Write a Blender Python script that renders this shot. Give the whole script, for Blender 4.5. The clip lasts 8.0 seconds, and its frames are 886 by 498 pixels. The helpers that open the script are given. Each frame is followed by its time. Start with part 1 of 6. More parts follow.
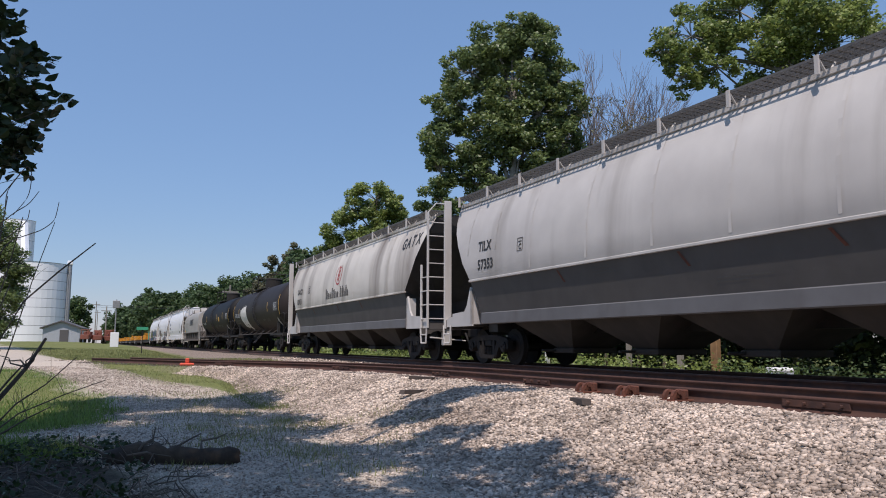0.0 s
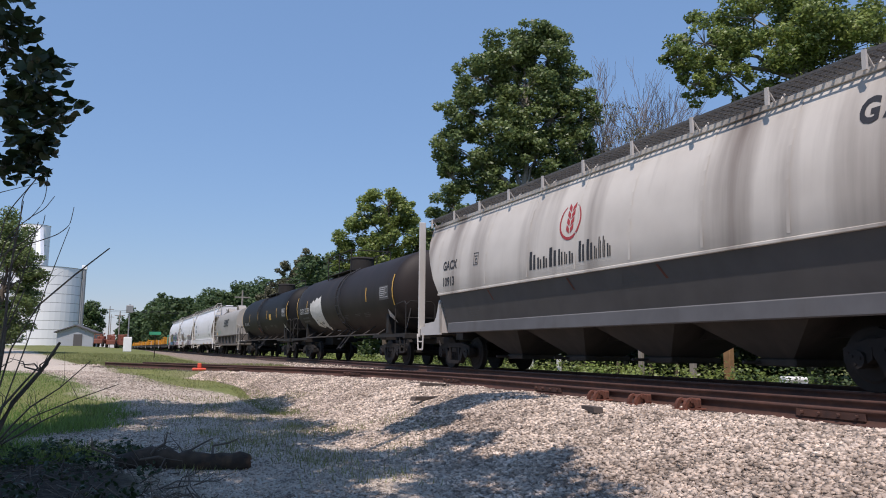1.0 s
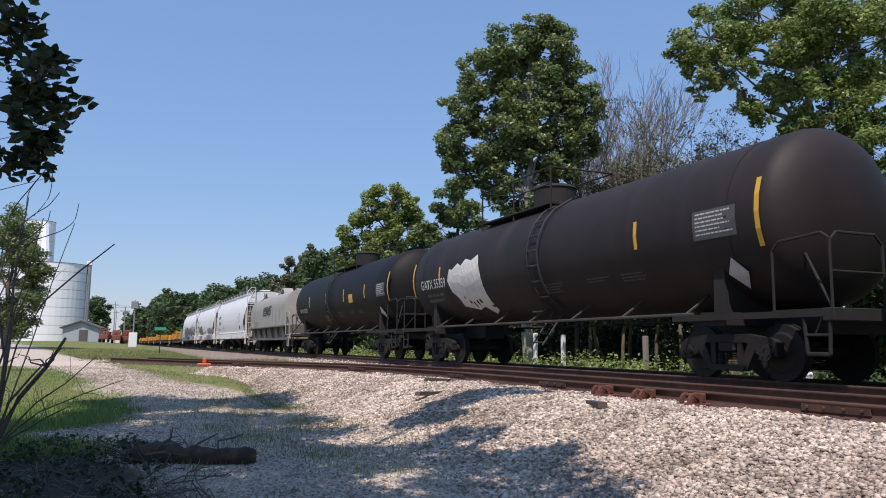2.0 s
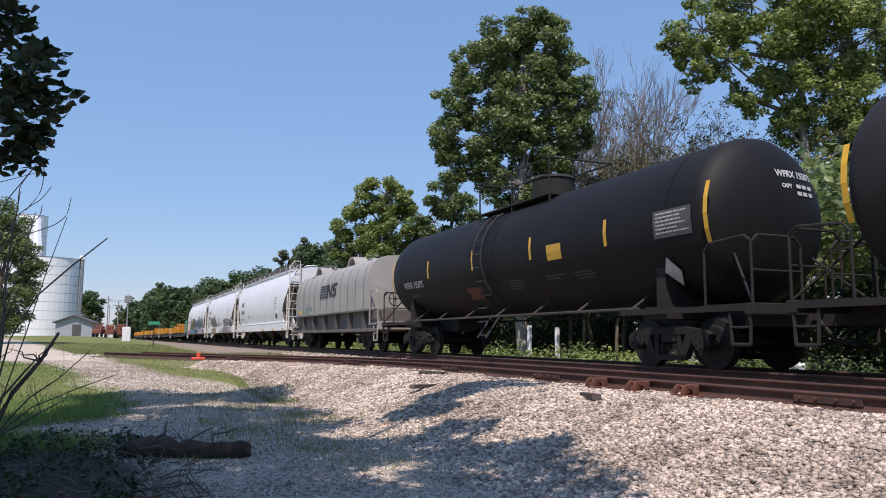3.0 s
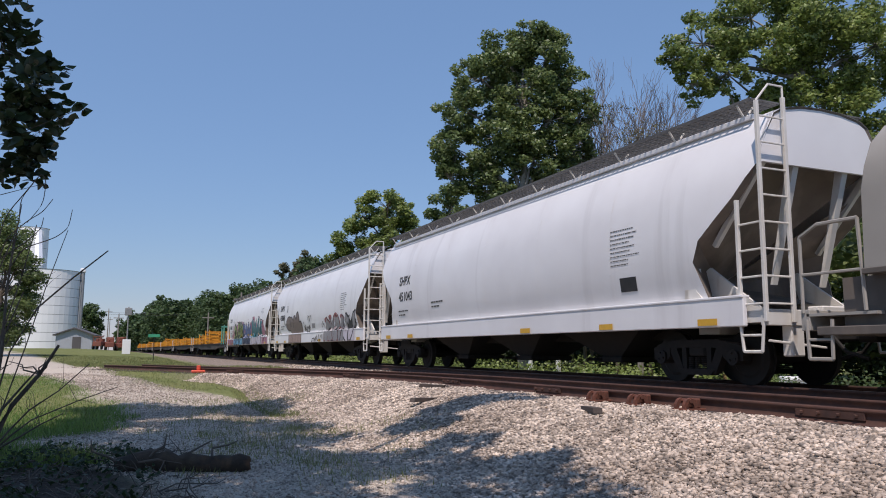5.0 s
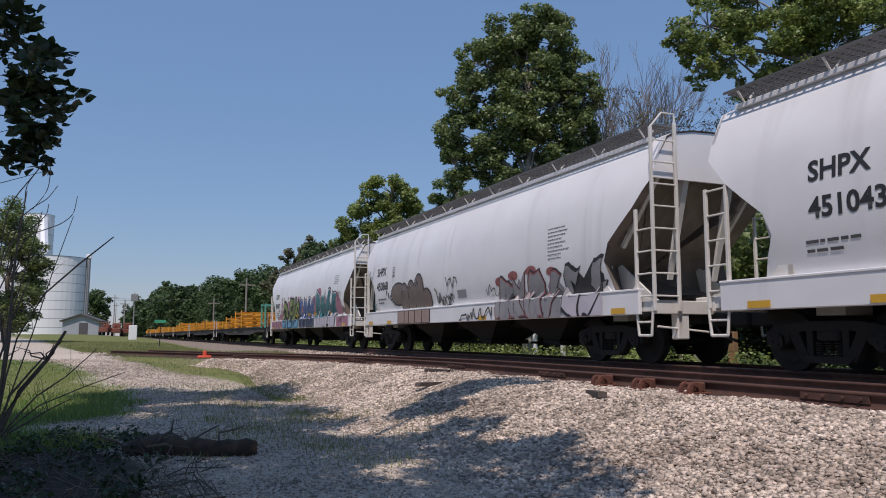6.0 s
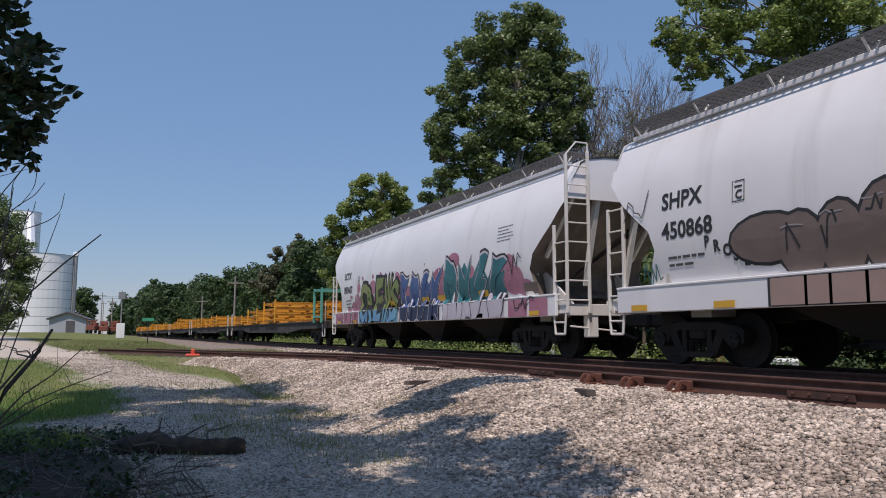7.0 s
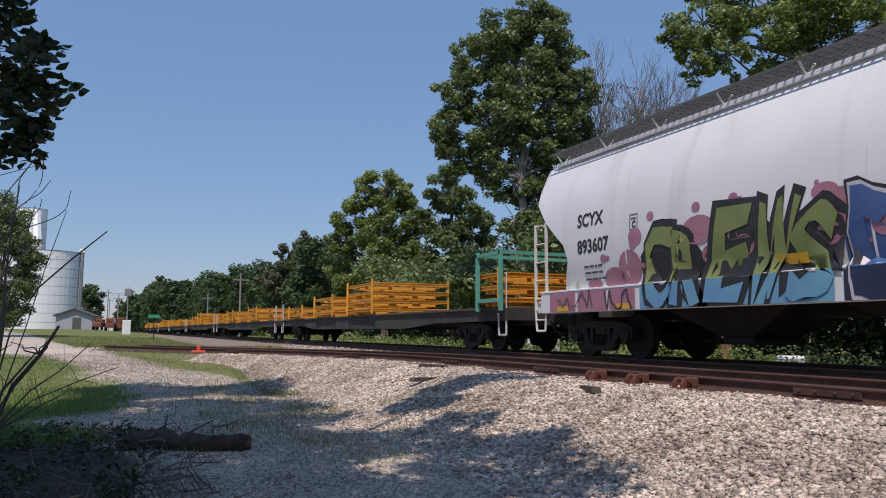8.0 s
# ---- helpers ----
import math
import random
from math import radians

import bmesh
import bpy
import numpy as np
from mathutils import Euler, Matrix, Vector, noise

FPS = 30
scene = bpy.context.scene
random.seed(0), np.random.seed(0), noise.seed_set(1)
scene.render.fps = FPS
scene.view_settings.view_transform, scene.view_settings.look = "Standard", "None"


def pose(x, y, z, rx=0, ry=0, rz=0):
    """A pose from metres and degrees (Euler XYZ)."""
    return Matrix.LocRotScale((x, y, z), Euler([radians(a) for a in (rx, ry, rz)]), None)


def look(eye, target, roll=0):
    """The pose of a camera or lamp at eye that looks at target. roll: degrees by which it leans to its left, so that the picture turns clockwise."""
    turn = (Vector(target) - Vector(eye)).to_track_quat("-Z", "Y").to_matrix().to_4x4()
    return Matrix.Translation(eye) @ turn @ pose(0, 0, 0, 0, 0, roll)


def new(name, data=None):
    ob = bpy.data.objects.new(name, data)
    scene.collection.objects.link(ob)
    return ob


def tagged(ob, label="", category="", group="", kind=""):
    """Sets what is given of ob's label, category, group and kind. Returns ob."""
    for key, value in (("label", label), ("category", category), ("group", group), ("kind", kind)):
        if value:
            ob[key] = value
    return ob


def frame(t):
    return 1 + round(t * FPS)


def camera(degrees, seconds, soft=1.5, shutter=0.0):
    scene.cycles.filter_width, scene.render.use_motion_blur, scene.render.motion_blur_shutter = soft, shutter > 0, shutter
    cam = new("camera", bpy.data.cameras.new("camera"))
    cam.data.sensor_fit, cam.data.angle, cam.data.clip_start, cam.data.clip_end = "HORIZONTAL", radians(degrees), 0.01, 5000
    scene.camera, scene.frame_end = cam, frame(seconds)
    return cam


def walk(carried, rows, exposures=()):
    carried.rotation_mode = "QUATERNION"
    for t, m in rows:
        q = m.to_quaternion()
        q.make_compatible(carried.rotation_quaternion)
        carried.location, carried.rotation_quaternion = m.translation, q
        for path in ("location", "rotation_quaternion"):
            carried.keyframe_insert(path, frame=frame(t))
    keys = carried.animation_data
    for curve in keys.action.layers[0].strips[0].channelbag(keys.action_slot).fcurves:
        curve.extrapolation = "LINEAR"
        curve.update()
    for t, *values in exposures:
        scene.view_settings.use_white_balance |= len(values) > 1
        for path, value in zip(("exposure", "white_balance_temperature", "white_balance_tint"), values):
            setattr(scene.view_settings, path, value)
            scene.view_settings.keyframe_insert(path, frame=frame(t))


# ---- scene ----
cam = camera(60.3, 8.0, soft=1.0)
EYE = (0.0, 0.0, 0.526)          # the rail heads of the main track lie at z = 0
CAMERA_ROWS = [
    (0, -24.41, 7.09, -0.16), (0.5, -24.09, 6.99, 0.14), (1, -23.57, 7.58, -0.54), (1.5, -23.11, 7.49, -0.56),
    (3, -23.67, 6.70, -0.22), (3.5, -23.29, 7.25, 0.00), (4, -23.90, 7.76, -0.80), (4.5, -23.88, 8.04, -0.51),
    (6, -23.26, 6.54, -0.13), (6.5, -24.10, 6.34, 0.46), (7, -24.06, 6.42, -0.17), (7.5, -23.62, 6.67, -0.16),
    (8, -23.68, 6.19, -0.21)]
walk(cam, [(t, pose(*EYE, 90 + p, r, y)) for t, y, p, r in CAMERA_ROWS],
     exposures=[(0, 0.0, 6680, 19), (3, 0.26, 6680, 19), (4, 0.18, 6680, 19), (4.5, 0.08, 6680, 19), (6, -0.25, 6680, 19), (8, -0.15, 6680, 19)])

# ---- light ----
SUN_DIR = Vector((-0.29, -0.39, 0.875)).normalized()   # from the ground to the sun
world = bpy.data.worlds.new("sky")
scene.world = world
world.use_nodes = True
wn = world.node_tree.nodes
sky = wn.new("ShaderNodeTexSky")
sky.sky_type = "NISHITA"
sky.sun_disc = False
sky.sun_elevation = math.asin(SUN_DIR.z)
sky.sun_rotation = math.atan2(SUN_DIR.x, SUN_DIR.y)
sky.air_density = 1.5
sky.dust_density = 0.0
sky.ozone_density = 9.0
gain = wn.new("ShaderNodeMix")
gain.data_type, gain.blend_type = "RGBA", "MULTIPLY"
gain.inputs["Factor"].default_value = 1.0
gain.inputs["B"].default_value = (1.0, 0.97, 1.0, 1)      # clear summer blue
world.node_tree.links.new(sky.outputs[0], gain.inputs["A"])
haze = wn.new("ShaderNodeMix")           # even summer haze over the whole sky
haze.data_type = "RGBA"
haze.inputs["Factor"].default_value = 0.55
haze.inputs["B"].default_value = (1.4, 2.68, 4.6, 1)
world.node_tree.links.new(gain.outputs["Result"], haze.inputs["A"])
world.node_tree.links.new(haze.outputs["Result"], wn["Background"].inputs[0])
wn["Background"].inputs[1].default_value = 0.13
sun = new("sun", bpy.data.lights.new("sun", "SUN"))
sun.data.energy = 3.95
sun.data.angle = radians(0.53)
sun.data.color = (1.0, 0.95, 0.87)
sun.matrix_world = look(SUN_DIR * 50, (0, 0, 0))


# ---- materials ----
def mat(name, a, b=None, rough=0.8, metal=0.0, scale=6.0, detail=6.0, bump=0.0, bump_scale=None, island=0.0, obj_rand=0.0,
        streak=None, streak_scale=(0.4, 3.0, 0.25), streak_lo=0.5, streak_hi=0.75, translucent=0.0, spec=0.5):
    """A surface of two mixed tones (large patches and fine grain), with optional relief, streaks of a third tone, and piece-to-piece change."""
    m = bpy.data.materials.new(name)
    m.use_nodes = True
    n, l = m.node_tree.nodes, m.node_tree.links
    bsdf = n["Principled BSDF"]
    b = b or tuple(c * 0.8 for c in a)
    tc = n.new("ShaderNodeTexCoord")
    big, fine = n.new("ShaderNodeTexNoise"), n.new("ShaderNodeTexNoise")
    big.inputs["Scale"].default_value, big.inputs["Detail"].default_value = scale * 0.15, 3
    fine.inputs["Scale"].default_value, fine.inputs["Detail"].default_value = scale, detail
    l.new(tc.outputs["Object"], big.inputs["Vector"])
    l.new(tc.outputs["Object"], fine.inputs["Vector"])
    add = n.new("ShaderNodeMath")
    add.operation = "ADD"
    l.new(big.outputs["Fac"], add.inputs[0])
    l.new(fine.outputs["Fac"], add.inputs[1])
    ramp = n.new("ShaderNodeMapRange")
    ramp.inputs["From Min"].default_value, ramp.inputs["From Max"].default_value = 0.7, 1.3
    l.new(add.outputs[0], ramp.inputs["Value"])
    mix = n.new("ShaderNodeMix")
    mix.data_type = "RGBA"
    mix.inputs["A"].default_value, mix.inputs["B"].default_value = (*a, 1), (*b, 1)
    l.new(ramp.outputs[0], mix.inputs["Factor"])
    col = mix.outputs["Result"]
    if streak:
        mp = n.new("ShaderNodeMapping")
        mp.inputs["Scale"].default_value = streak_scale
        l.new(tc.outputs["Object"], mp.inputs["Vector"])
        st = n.new("ShaderNodeTexNoise")
        st.inputs["Scale"].default_value, st.inputs["Detail"].default_value = 1.0, 8
        l.new(mp.outputs[0], st.inputs["Vector"])
        sr = n.new("ShaderNodeMapRange")
        sr.inputs["From Min"].default_value, sr.inputs["From Max"].default_value = streak_lo, streak_hi
        l.new(st.outputs["Fac"], sr.inputs["Value"])
        sm = n.new("ShaderNodeMix")
        sm.data_type = "RGBA"
        l.new(sr.outputs[0], sm.inputs["Factor"])
        l.new(col, sm.inputs["A"])
        sm.inputs["B"].default_value = (*streak, 1)
        col = sm.outputs["Result"]
    if island or obj_rand:
        src = n.new("ShaderNodeNewGeometry").outputs["Random Per Island"] if island else n.new("ShaderNodeObjectInfo").outputs["Random"]
        k = island or obj_rand
        mr = n.new("ShaderNodeMapRange")
        mr.inputs["To Min"].default_value, mr.inputs["To Max"].default_value = 1 - k, 1 + k
        l.new(src, mr.inputs["Value"])
        hv = n.new("ShaderNodeHueSaturation")
        l.new(mr.outputs[0], hv.inputs["Value"])
        l.new(col, hv.inputs["Color"])
        col = hv.outputs["Color"]
    l.new(col, bsdf.inputs["Base Color"])
    bsdf.inputs["Roughness"].default_value, bsdf.inputs["Metallic"].default_value = rough, metal
    bsdf.inputs["Specular IOR Level"].default_value = spec
    if bump:
        bt = n.new("ShaderNodeTexNoise")
        bt.inputs["Scale"].default_value, bt.inputs["Detail"].default_value = bump_scale or scale * 3, 6
        l.new(tc.outputs["Object"], bt.inputs["Vector"])
        bn = n.new("ShaderNodeBump")
        bn.inputs["Strength"].default_value, bn.inputs["Distance"].default_value = min(1.0, bump * 20), bump
        l.new(bt.outputs["Fac"], bn.inputs["Height"])
        l.new(bn.outputs[0], bsdf.inputs["Normal"])
    if translucent:
        tr = n.new("ShaderNodeBsdfTranslucent")
        hs = n.new("ShaderNodeHueSaturation")
        hs.inputs["Value"].default_value = 1.6
        l.new(col, hs.inputs["Color"])
        l.new(hs.outputs[0], tr.inputs["Color"])
        ms = n.new("ShaderNodeMixShader")
        ms.inputs[0].default_value = translucent
        l.new(bsdf.outputs[0], ms.inputs[1])
        l.new(tr.outputs[0], ms.inputs[2])
        l.new(ms.outputs[0], n["Material Output"].inputs["Surface"])
    return m


M = {
    "leaf": mat("leaf", (0.185, 0.235, 0.085), (0.09, 0.13, 0.045), 0.42, scale=0.6, island=0.45, translucent=0.3),
    "leaf_yellow": mat("leaf_yellow", (0.25, 0.30, 0.085), (0.12, 0.17, 0.05), 0.42, scale=0.6, island=0.45, translucent=0.3),
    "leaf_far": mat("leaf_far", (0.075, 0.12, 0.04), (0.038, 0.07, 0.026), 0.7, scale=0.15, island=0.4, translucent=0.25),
    "leaf_brush": mat("leaf_brush", (0.16, 0.15, 0.085), (0.085, 0.095, 0.05), 0.7, scale=0.6, island=0.4, translucent=0.2),
    "leaf_dark": mat("leaf_dark", (0.034, 0.058, 0.02), (0.018, 0.034, 0.012), 0.45, scale=3, island=0.35, translucent=0.25),
    "bark": mat("bark", (0.16, 0.13, 0.10), (0.07, 0.055, 0.045), 0.9, scale=5, bump=0.02),
    "bark_pale": mat("bark_pale", (0.42, 0.40, 0.35), (0.16, 0.14, 0.11), 0.9, scale=2.2, bump=0.02),
    "rotten": mat("rotten", (0.085, 0.058, 0.038), (0.03, 0.022, 0.017), 0.95, scale=9, bump=0.02, streak=(0.19, 0.10, 0.05), streak_scale=(2, 2, 2), streak_lo=0.6, streak_hi=0.75),
    "deadwood": mat("deadwood", (0.22, 0.19, 0.17), (0.12, 0.10, 0.09), 0.9, scale=4),
    "deadwood_brown": mat("deadwood_brown", (0.20, 0.165, 0.12), (0.11, 0.09, 0.065), 0.9, scale=4),
    "grass": mat("grass", (0.11, 0.20, 0.04), (0.16, 0.21, 0.055), 0.7, scale=1.2, island=0.4, translucent=0.3),
    "grass_dry": mat("grass_dry", (0.25, 0.24, 0.10), (0.13, 0.16, 0.05), 0.8, scale=2, island=0.4, translucent=0.25),
    "stone": mat("stone", (0.66, 0.545, 0.45), (0.27, 0.21, 0.165), 0.85, scale=5, bump=0.004, bump_scale=40, island=0.6),
    "gravel_stone": mat("gravel_stone", (0.61, 0.515, 0.43), (0.23, 0.185, 0.15), 0.9, scale=6, island=0.5),
    "rail": mat("rail", (0.12, 0.055, 0.038), (0.06, 0.032, 0.026), 0.75, 0.2, scale=8, bump=0.003),
    "rail_head": mat("rail_head", (0.30, 0.25, 0.23), (0.16, 0.12, 0.10), 0.45, 0.7, scale=8),
    "tie": mat("tie", (0.085, 0.065, 0.055), (0.05, 0.04, 0.035), 0.95, scale=8, bump=0.01, obj_rand=0.3),
    "rust": mat("rust", (0.21, 0.066, 0.036), (0.09, 0.036, 0.024), 0.85, 0.1, scale=14, bump=0.004),
    "hopper_grey": mat("hopper_grey", (0.60, 0.575, 0.54), (0.48, 0.455, 0.43), 0.55, scale=1.2, streak=(0.24, 0.21, 0.18), streak_scale=(0.3, 1.1, 0.12), streak_lo=0.52, streak_hi=0.85, bump=0.004, bump_scale=1.2),
    "hopper_cream": mat("hopper_cream", (0.68, 0.635, 0.565), (0.56, 0.515, 0.455), 0.55, scale=1.2, streak=(0.22, 0.18, 0.15), streak_scale=(0.2, 0.75, 0.05), streak_lo=0.47, streak_hi=0.66, bump=0.004, bump_scale=1.0),
    "hopper_white": mat("hopper_white", (0.80, 0.79, 0.79), (0.72, 0.70, 0.70), 0.36, scale=1.0, streak=(0.50, 0.47, 0.46), streak_scale=(0.3, 1.6, 0.12), streak_lo=0.58, streak_hi=0.9, bump=0.003, bump_scale=0.8),
    # dirt tone, deep enough to hold the shade on grey cars' end sheets
    "grime_shade": mat("grime_shade", (0.055, 0.048, 0.043), (0.03, 0.027, 0.024), 0.85, scale=3, streak=(0.08, 0.065, 0.055), streak_scale=(0.5, 1.5, 0.3)),
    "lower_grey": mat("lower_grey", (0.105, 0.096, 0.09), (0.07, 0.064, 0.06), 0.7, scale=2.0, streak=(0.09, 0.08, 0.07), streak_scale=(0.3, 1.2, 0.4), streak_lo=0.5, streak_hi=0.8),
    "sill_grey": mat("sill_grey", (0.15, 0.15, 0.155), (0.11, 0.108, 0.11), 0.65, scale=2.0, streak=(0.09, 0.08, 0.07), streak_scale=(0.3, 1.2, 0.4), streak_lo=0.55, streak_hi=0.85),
    "white_paint": mat("white_paint", (0.72, 0.70, 0.66), (0.60, 0.56, 0.50), 0.6, scale=4, streak=(0.32, 0.22, 0.15), streak_scale=(3, 3, 0.6), streak_lo=0.62, streak_hi=0.85),
    "tank_black": mat("tank_black", (0.009, 0.009, 0.010), (0.013, 0.012, 0.012), 0.6, scale=1.5, spec=0.2, streak=(0.02, 0.018, 0.017), streak_scale=(0.3, 0.9, 0.3), streak_lo=0.55, streak_hi=0.9, bump=0.003, bump_scale=1.5),
    "tank_faded": mat("tank_faded", (0.028, 0.021, 0.020), (0.018, 0.015, 0.014), 0.6, scale=1.5, spec=0.25, streak=(0.045, 0.034, 0.03), streak_scale=(0.3, 1.2, 0.25), streak_lo=0.5, streak_hi=0.85, bump=0.003, bump_scale=1.5),
    "end_dust_shade": mat("end_dust_shade", (0.22, 0.18, 0.145), (0.15, 0.12, 0.10), 0.8, scale=2.5, streak=(0.30, 0.25, 0.21), streak_scale=(2, 2, 0.3)),
    "g_tan": mat("g_tan", (0.30, 0.20, 0.17), (0.36, 0.25, 0.21), 0.5, scale=2),
    "g_olive": mat("g_olive", (0.16, 0.21, 0.06), (0.24, 0.27, 0.09), 0.5, scale=2),
    # near-black running gear tones, the shade beneath the cars mixed in
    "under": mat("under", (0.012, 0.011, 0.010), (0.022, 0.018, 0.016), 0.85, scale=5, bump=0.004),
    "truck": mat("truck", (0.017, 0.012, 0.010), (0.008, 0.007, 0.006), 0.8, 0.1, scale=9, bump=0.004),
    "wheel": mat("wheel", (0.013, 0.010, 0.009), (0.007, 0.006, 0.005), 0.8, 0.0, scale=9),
    "coil_grey": mat("coil_grey", (0.36, 0.335, 0.30), (0.30, 0.28, 0.25), 0.55, scale=1.2, streak=(0.27, 0.22, 0.18), streak_scale=(0.4, 1.5, 0.15), streak_lo=0.58, streak_hi=0.9, bump=0.004, bump_scale=1.0),
    "coil_dark": mat("coil_dark", (0.15, 0.13, 0.115), (0.09, 0.08, 0.07), 0.8, scale=3, streak=(0.20, 0.16, 0.13), streak_scale=(0.5, 1.5, 0.3)),
    "ink": mat("ink", (0.02, 0.02, 0.022), (0.035, 0.033, 0.035), 0.6, scale=6),
    "ink_white": mat("ink_white", (0.62, 0.61, 0.60), (0.45, 0.44, 0.43), 0.6, scale=8),
    "ink_faint": mat("ink_faint", (0.10, 0.098, 0.095), (0.07, 0.07, 0.07), 0.7, scale=8),
    "ink_red": mat("ink_red", (0.45, 0.045, 0.05), (0.38, 0.05, 0.05), 0.6, scale=6),
    "reflector": mat("reflector", (0.72, 0.40, 0.03), (0.60, 0.33, 0.03), 0.4, scale=8),
    "orange": mat("orange", (0.78, 0.36, 0.03), (0.60, 0.26, 0.03), 0.55, scale=5, streak=(0.25, 0.11, 0.03), streak_lo=0.6, streak_hi=0.9, obj_rand=0.15),
    "deck": mat("deck", (0.10, 0.075, 0.055), (0.06, 0.05, 0.04), 0.9, scale=4),
    "teal": mat("teal", (0.10, 0.36, 0.28), (0.07, 0.28, 0.22), 0.6, scale=5),
    "galv": mat("galv", (0.36, 0.36, 0.36), (0.27, 0.27, 0.27), 0.55, 0.5, scale=6),
    "grate": mat("grate", (0.16, 0.155, 0.15), (0.10, 0.10, 0.10), 0.7, 0.3, scale=6),
    "silo": mat("silo", (0.86, 0.86, 0.86), (0.80, 0.80, 0.80), 0.5, 0.0, scale=0.4),
    "shed_wall": mat("shed_wall", (0.42, 0.44, 0.47), (0.36, 0.38, 0.41), 0.6, scale=0.5),
    "shed_roof": mat("shed_roof", (0.11, 0.10, 0.10), (0.08, 0.075, 0.075), 0.7, scale=0.5),
    "pole": mat("pole", (0.30, 0.27, 0.24), (0.20, 0.18, 0.16), 0.9, scale=3),
    "machine_red": mat("machine_red", (0.26, 0.075, 0.045), (0.17, 0.06, 0.04), 0.6, scale=2),
    "signal_red": mat("signal_red", (0.75, 0.10, 0.05), (0.60, 0.08, 0.04), 0.6, scale=5),
    "g_green": mat("g_green", (0.13, 0.20, 0.07), (0.20, 0.25, 0.10), 0.5, scale=2), "g_blue": mat("g_blue", (0.04, 0.09, 0.24), (0.08, 0.14, 0.32), 0.5, scale=2),
    "g_cyan": mat("g_cyan", (0.16, 0.42, 0.50), (0.12, 0.26, 0.46), 0.5, scale=2), "g_pink": mat("g_pink", (0.36, 0.13, 0.19), (0.44, 0.21, 0.27), 0.5, scale=2),
    "g_brown": mat("g_brown", (0.15, 0.105, 0.09), (0.20, 0.15, 0.13), 0.5, scale=2), "g_grey": mat("g_grey", (0.24, 0.23, 0.24), (0.34, 0.32, 0.32), 0.5, scale=2),
    "g_navy": mat("g_navy", (0.012, 0.018, 0.045), (0.03, 0.05, 0.12), 0.5, scale=2), "g_pale": mat("g_pale", (0.50, 0.45, 0.50), (0.60, 0.56, 0.60), 0.5, scale=2),
    "g_red": mat("g_red", (0.26, 0.07, 0.07), (0.34, 0.12, 0.11), 0.5, scale=2), "g_teal": mat("g_teal", (0.015, 0.11, 0.13), (0.04, 0.20, 0.22), 0.5, scale=2),
    "green": mat("green", (0.03, 0.30, 0.16), (0.03, 0.22, 0.12), 0.5, scale=4),
    "bright_green": mat("bright_green", (0.05, 0.42, 0.07), (0.04, 0.30, 0.05), 0.4, scale=4),
    "orange_wood": mat("orange_wood", (0.30, 0.17, 0.08), (0.18, 0.10, 0.05), 0.8, scale=6),
}


# ---- mesh helpers ----
def part(name, bm, material, parent=None, label="", smooth=False):
    """One mesh object out of a bmesh, under a thing or a part."""
    me = bpy.data.meshes.new(name)
    if smooth:
        for f in bm.faces:
            f.smooth = True
    bm.to_mesh(me)
    bm.free()
    me.materials.append(M[material] if isinstance(material, str) else material)
    ob = new(name, me)
    if parent is not None:
        ob.parent = parent
    return tagged(ob, label)


def part_np(name, verts, faces, material, parent=None, label="", smooth=False):
    """One mesh object out of arrays of corners and of faces with the same number of corners."""
    verts, faces = np.asarray(verts, np.float32), np.asarray(faces, np.int32)
    me = bpy.data.meshes.new(name)
    me.vertices.add(len(verts))
    me.vertices.foreach_set("co", verts.ravel())
    k = faces.shape[1]
    me.loops.add(faces.size)
    me.loops.foreach_set("vertex_index", faces.ravel())
    me.polygons.add(len(faces))
    me.polygons.foreach_set("loop_start", np.arange(0, faces.size, k, dtype=np.int32))
    me.update(calc_edges=True)
    if smooth:
        me.polygons.foreach_set("use_smooth", np.ones(len(faces), bool))
    me.materials.append(M[material] if isinstance(material, str) else material)
    ob = new(name, me)
    if parent is not None:
        ob.parent = parent
    return tagged(ob, label)


def thing(name, label, category, group="", at=(0, 0, 0), turn=0.0):
    ob = new(name)
    ob.empty_display_size = 0.2
    ob.matrix_basis = pose(*at, 0, 0, turn)
    return tagged(ob, label, category, group)


def box(bm, x0, x1, y0, y1, z0, z1, bevel=0.0, m=None):
    mm = Matrix.LocRotScale(((x0 + x1) / 2, (y0 + y1) / 2, (z0 + z1) / 2), None, (abs(x1 - x0), abs(y1 - y0), abs(z1 - z0)))
    vs = bmesh.ops.create_cube(bm, size=1, matrix=(m or Matrix()) @ mm)["verts"]
    if bevel:
        es = list({e for v in vs for e in v.link_edges})
        bmesh.ops.bevel(bm, geom=es, offset=bevel, segments=1, affect="EDGES")
    return bm


def rod(bm, a, b, r, r2=None, seg=6):
    a, b = Vector(a), Vector(b)
    d = b - a
    m = Matrix.Translation((a + b) / 2) @ d.to_track_quat("Z", "Y").to_matrix().to_4x4()
    bmesh.ops.create_cone(bm, cap_ends=True, segments=seg, radius1=r, radius2=r if r2 is None else r2, depth=d.length, matrix=m)
    return bm


def path_rod(bm, pts, r, seg=6):
    for a, b in zip(pts, pts[1:]):
        rod(bm, a, b, r, seg=seg)
    return bm


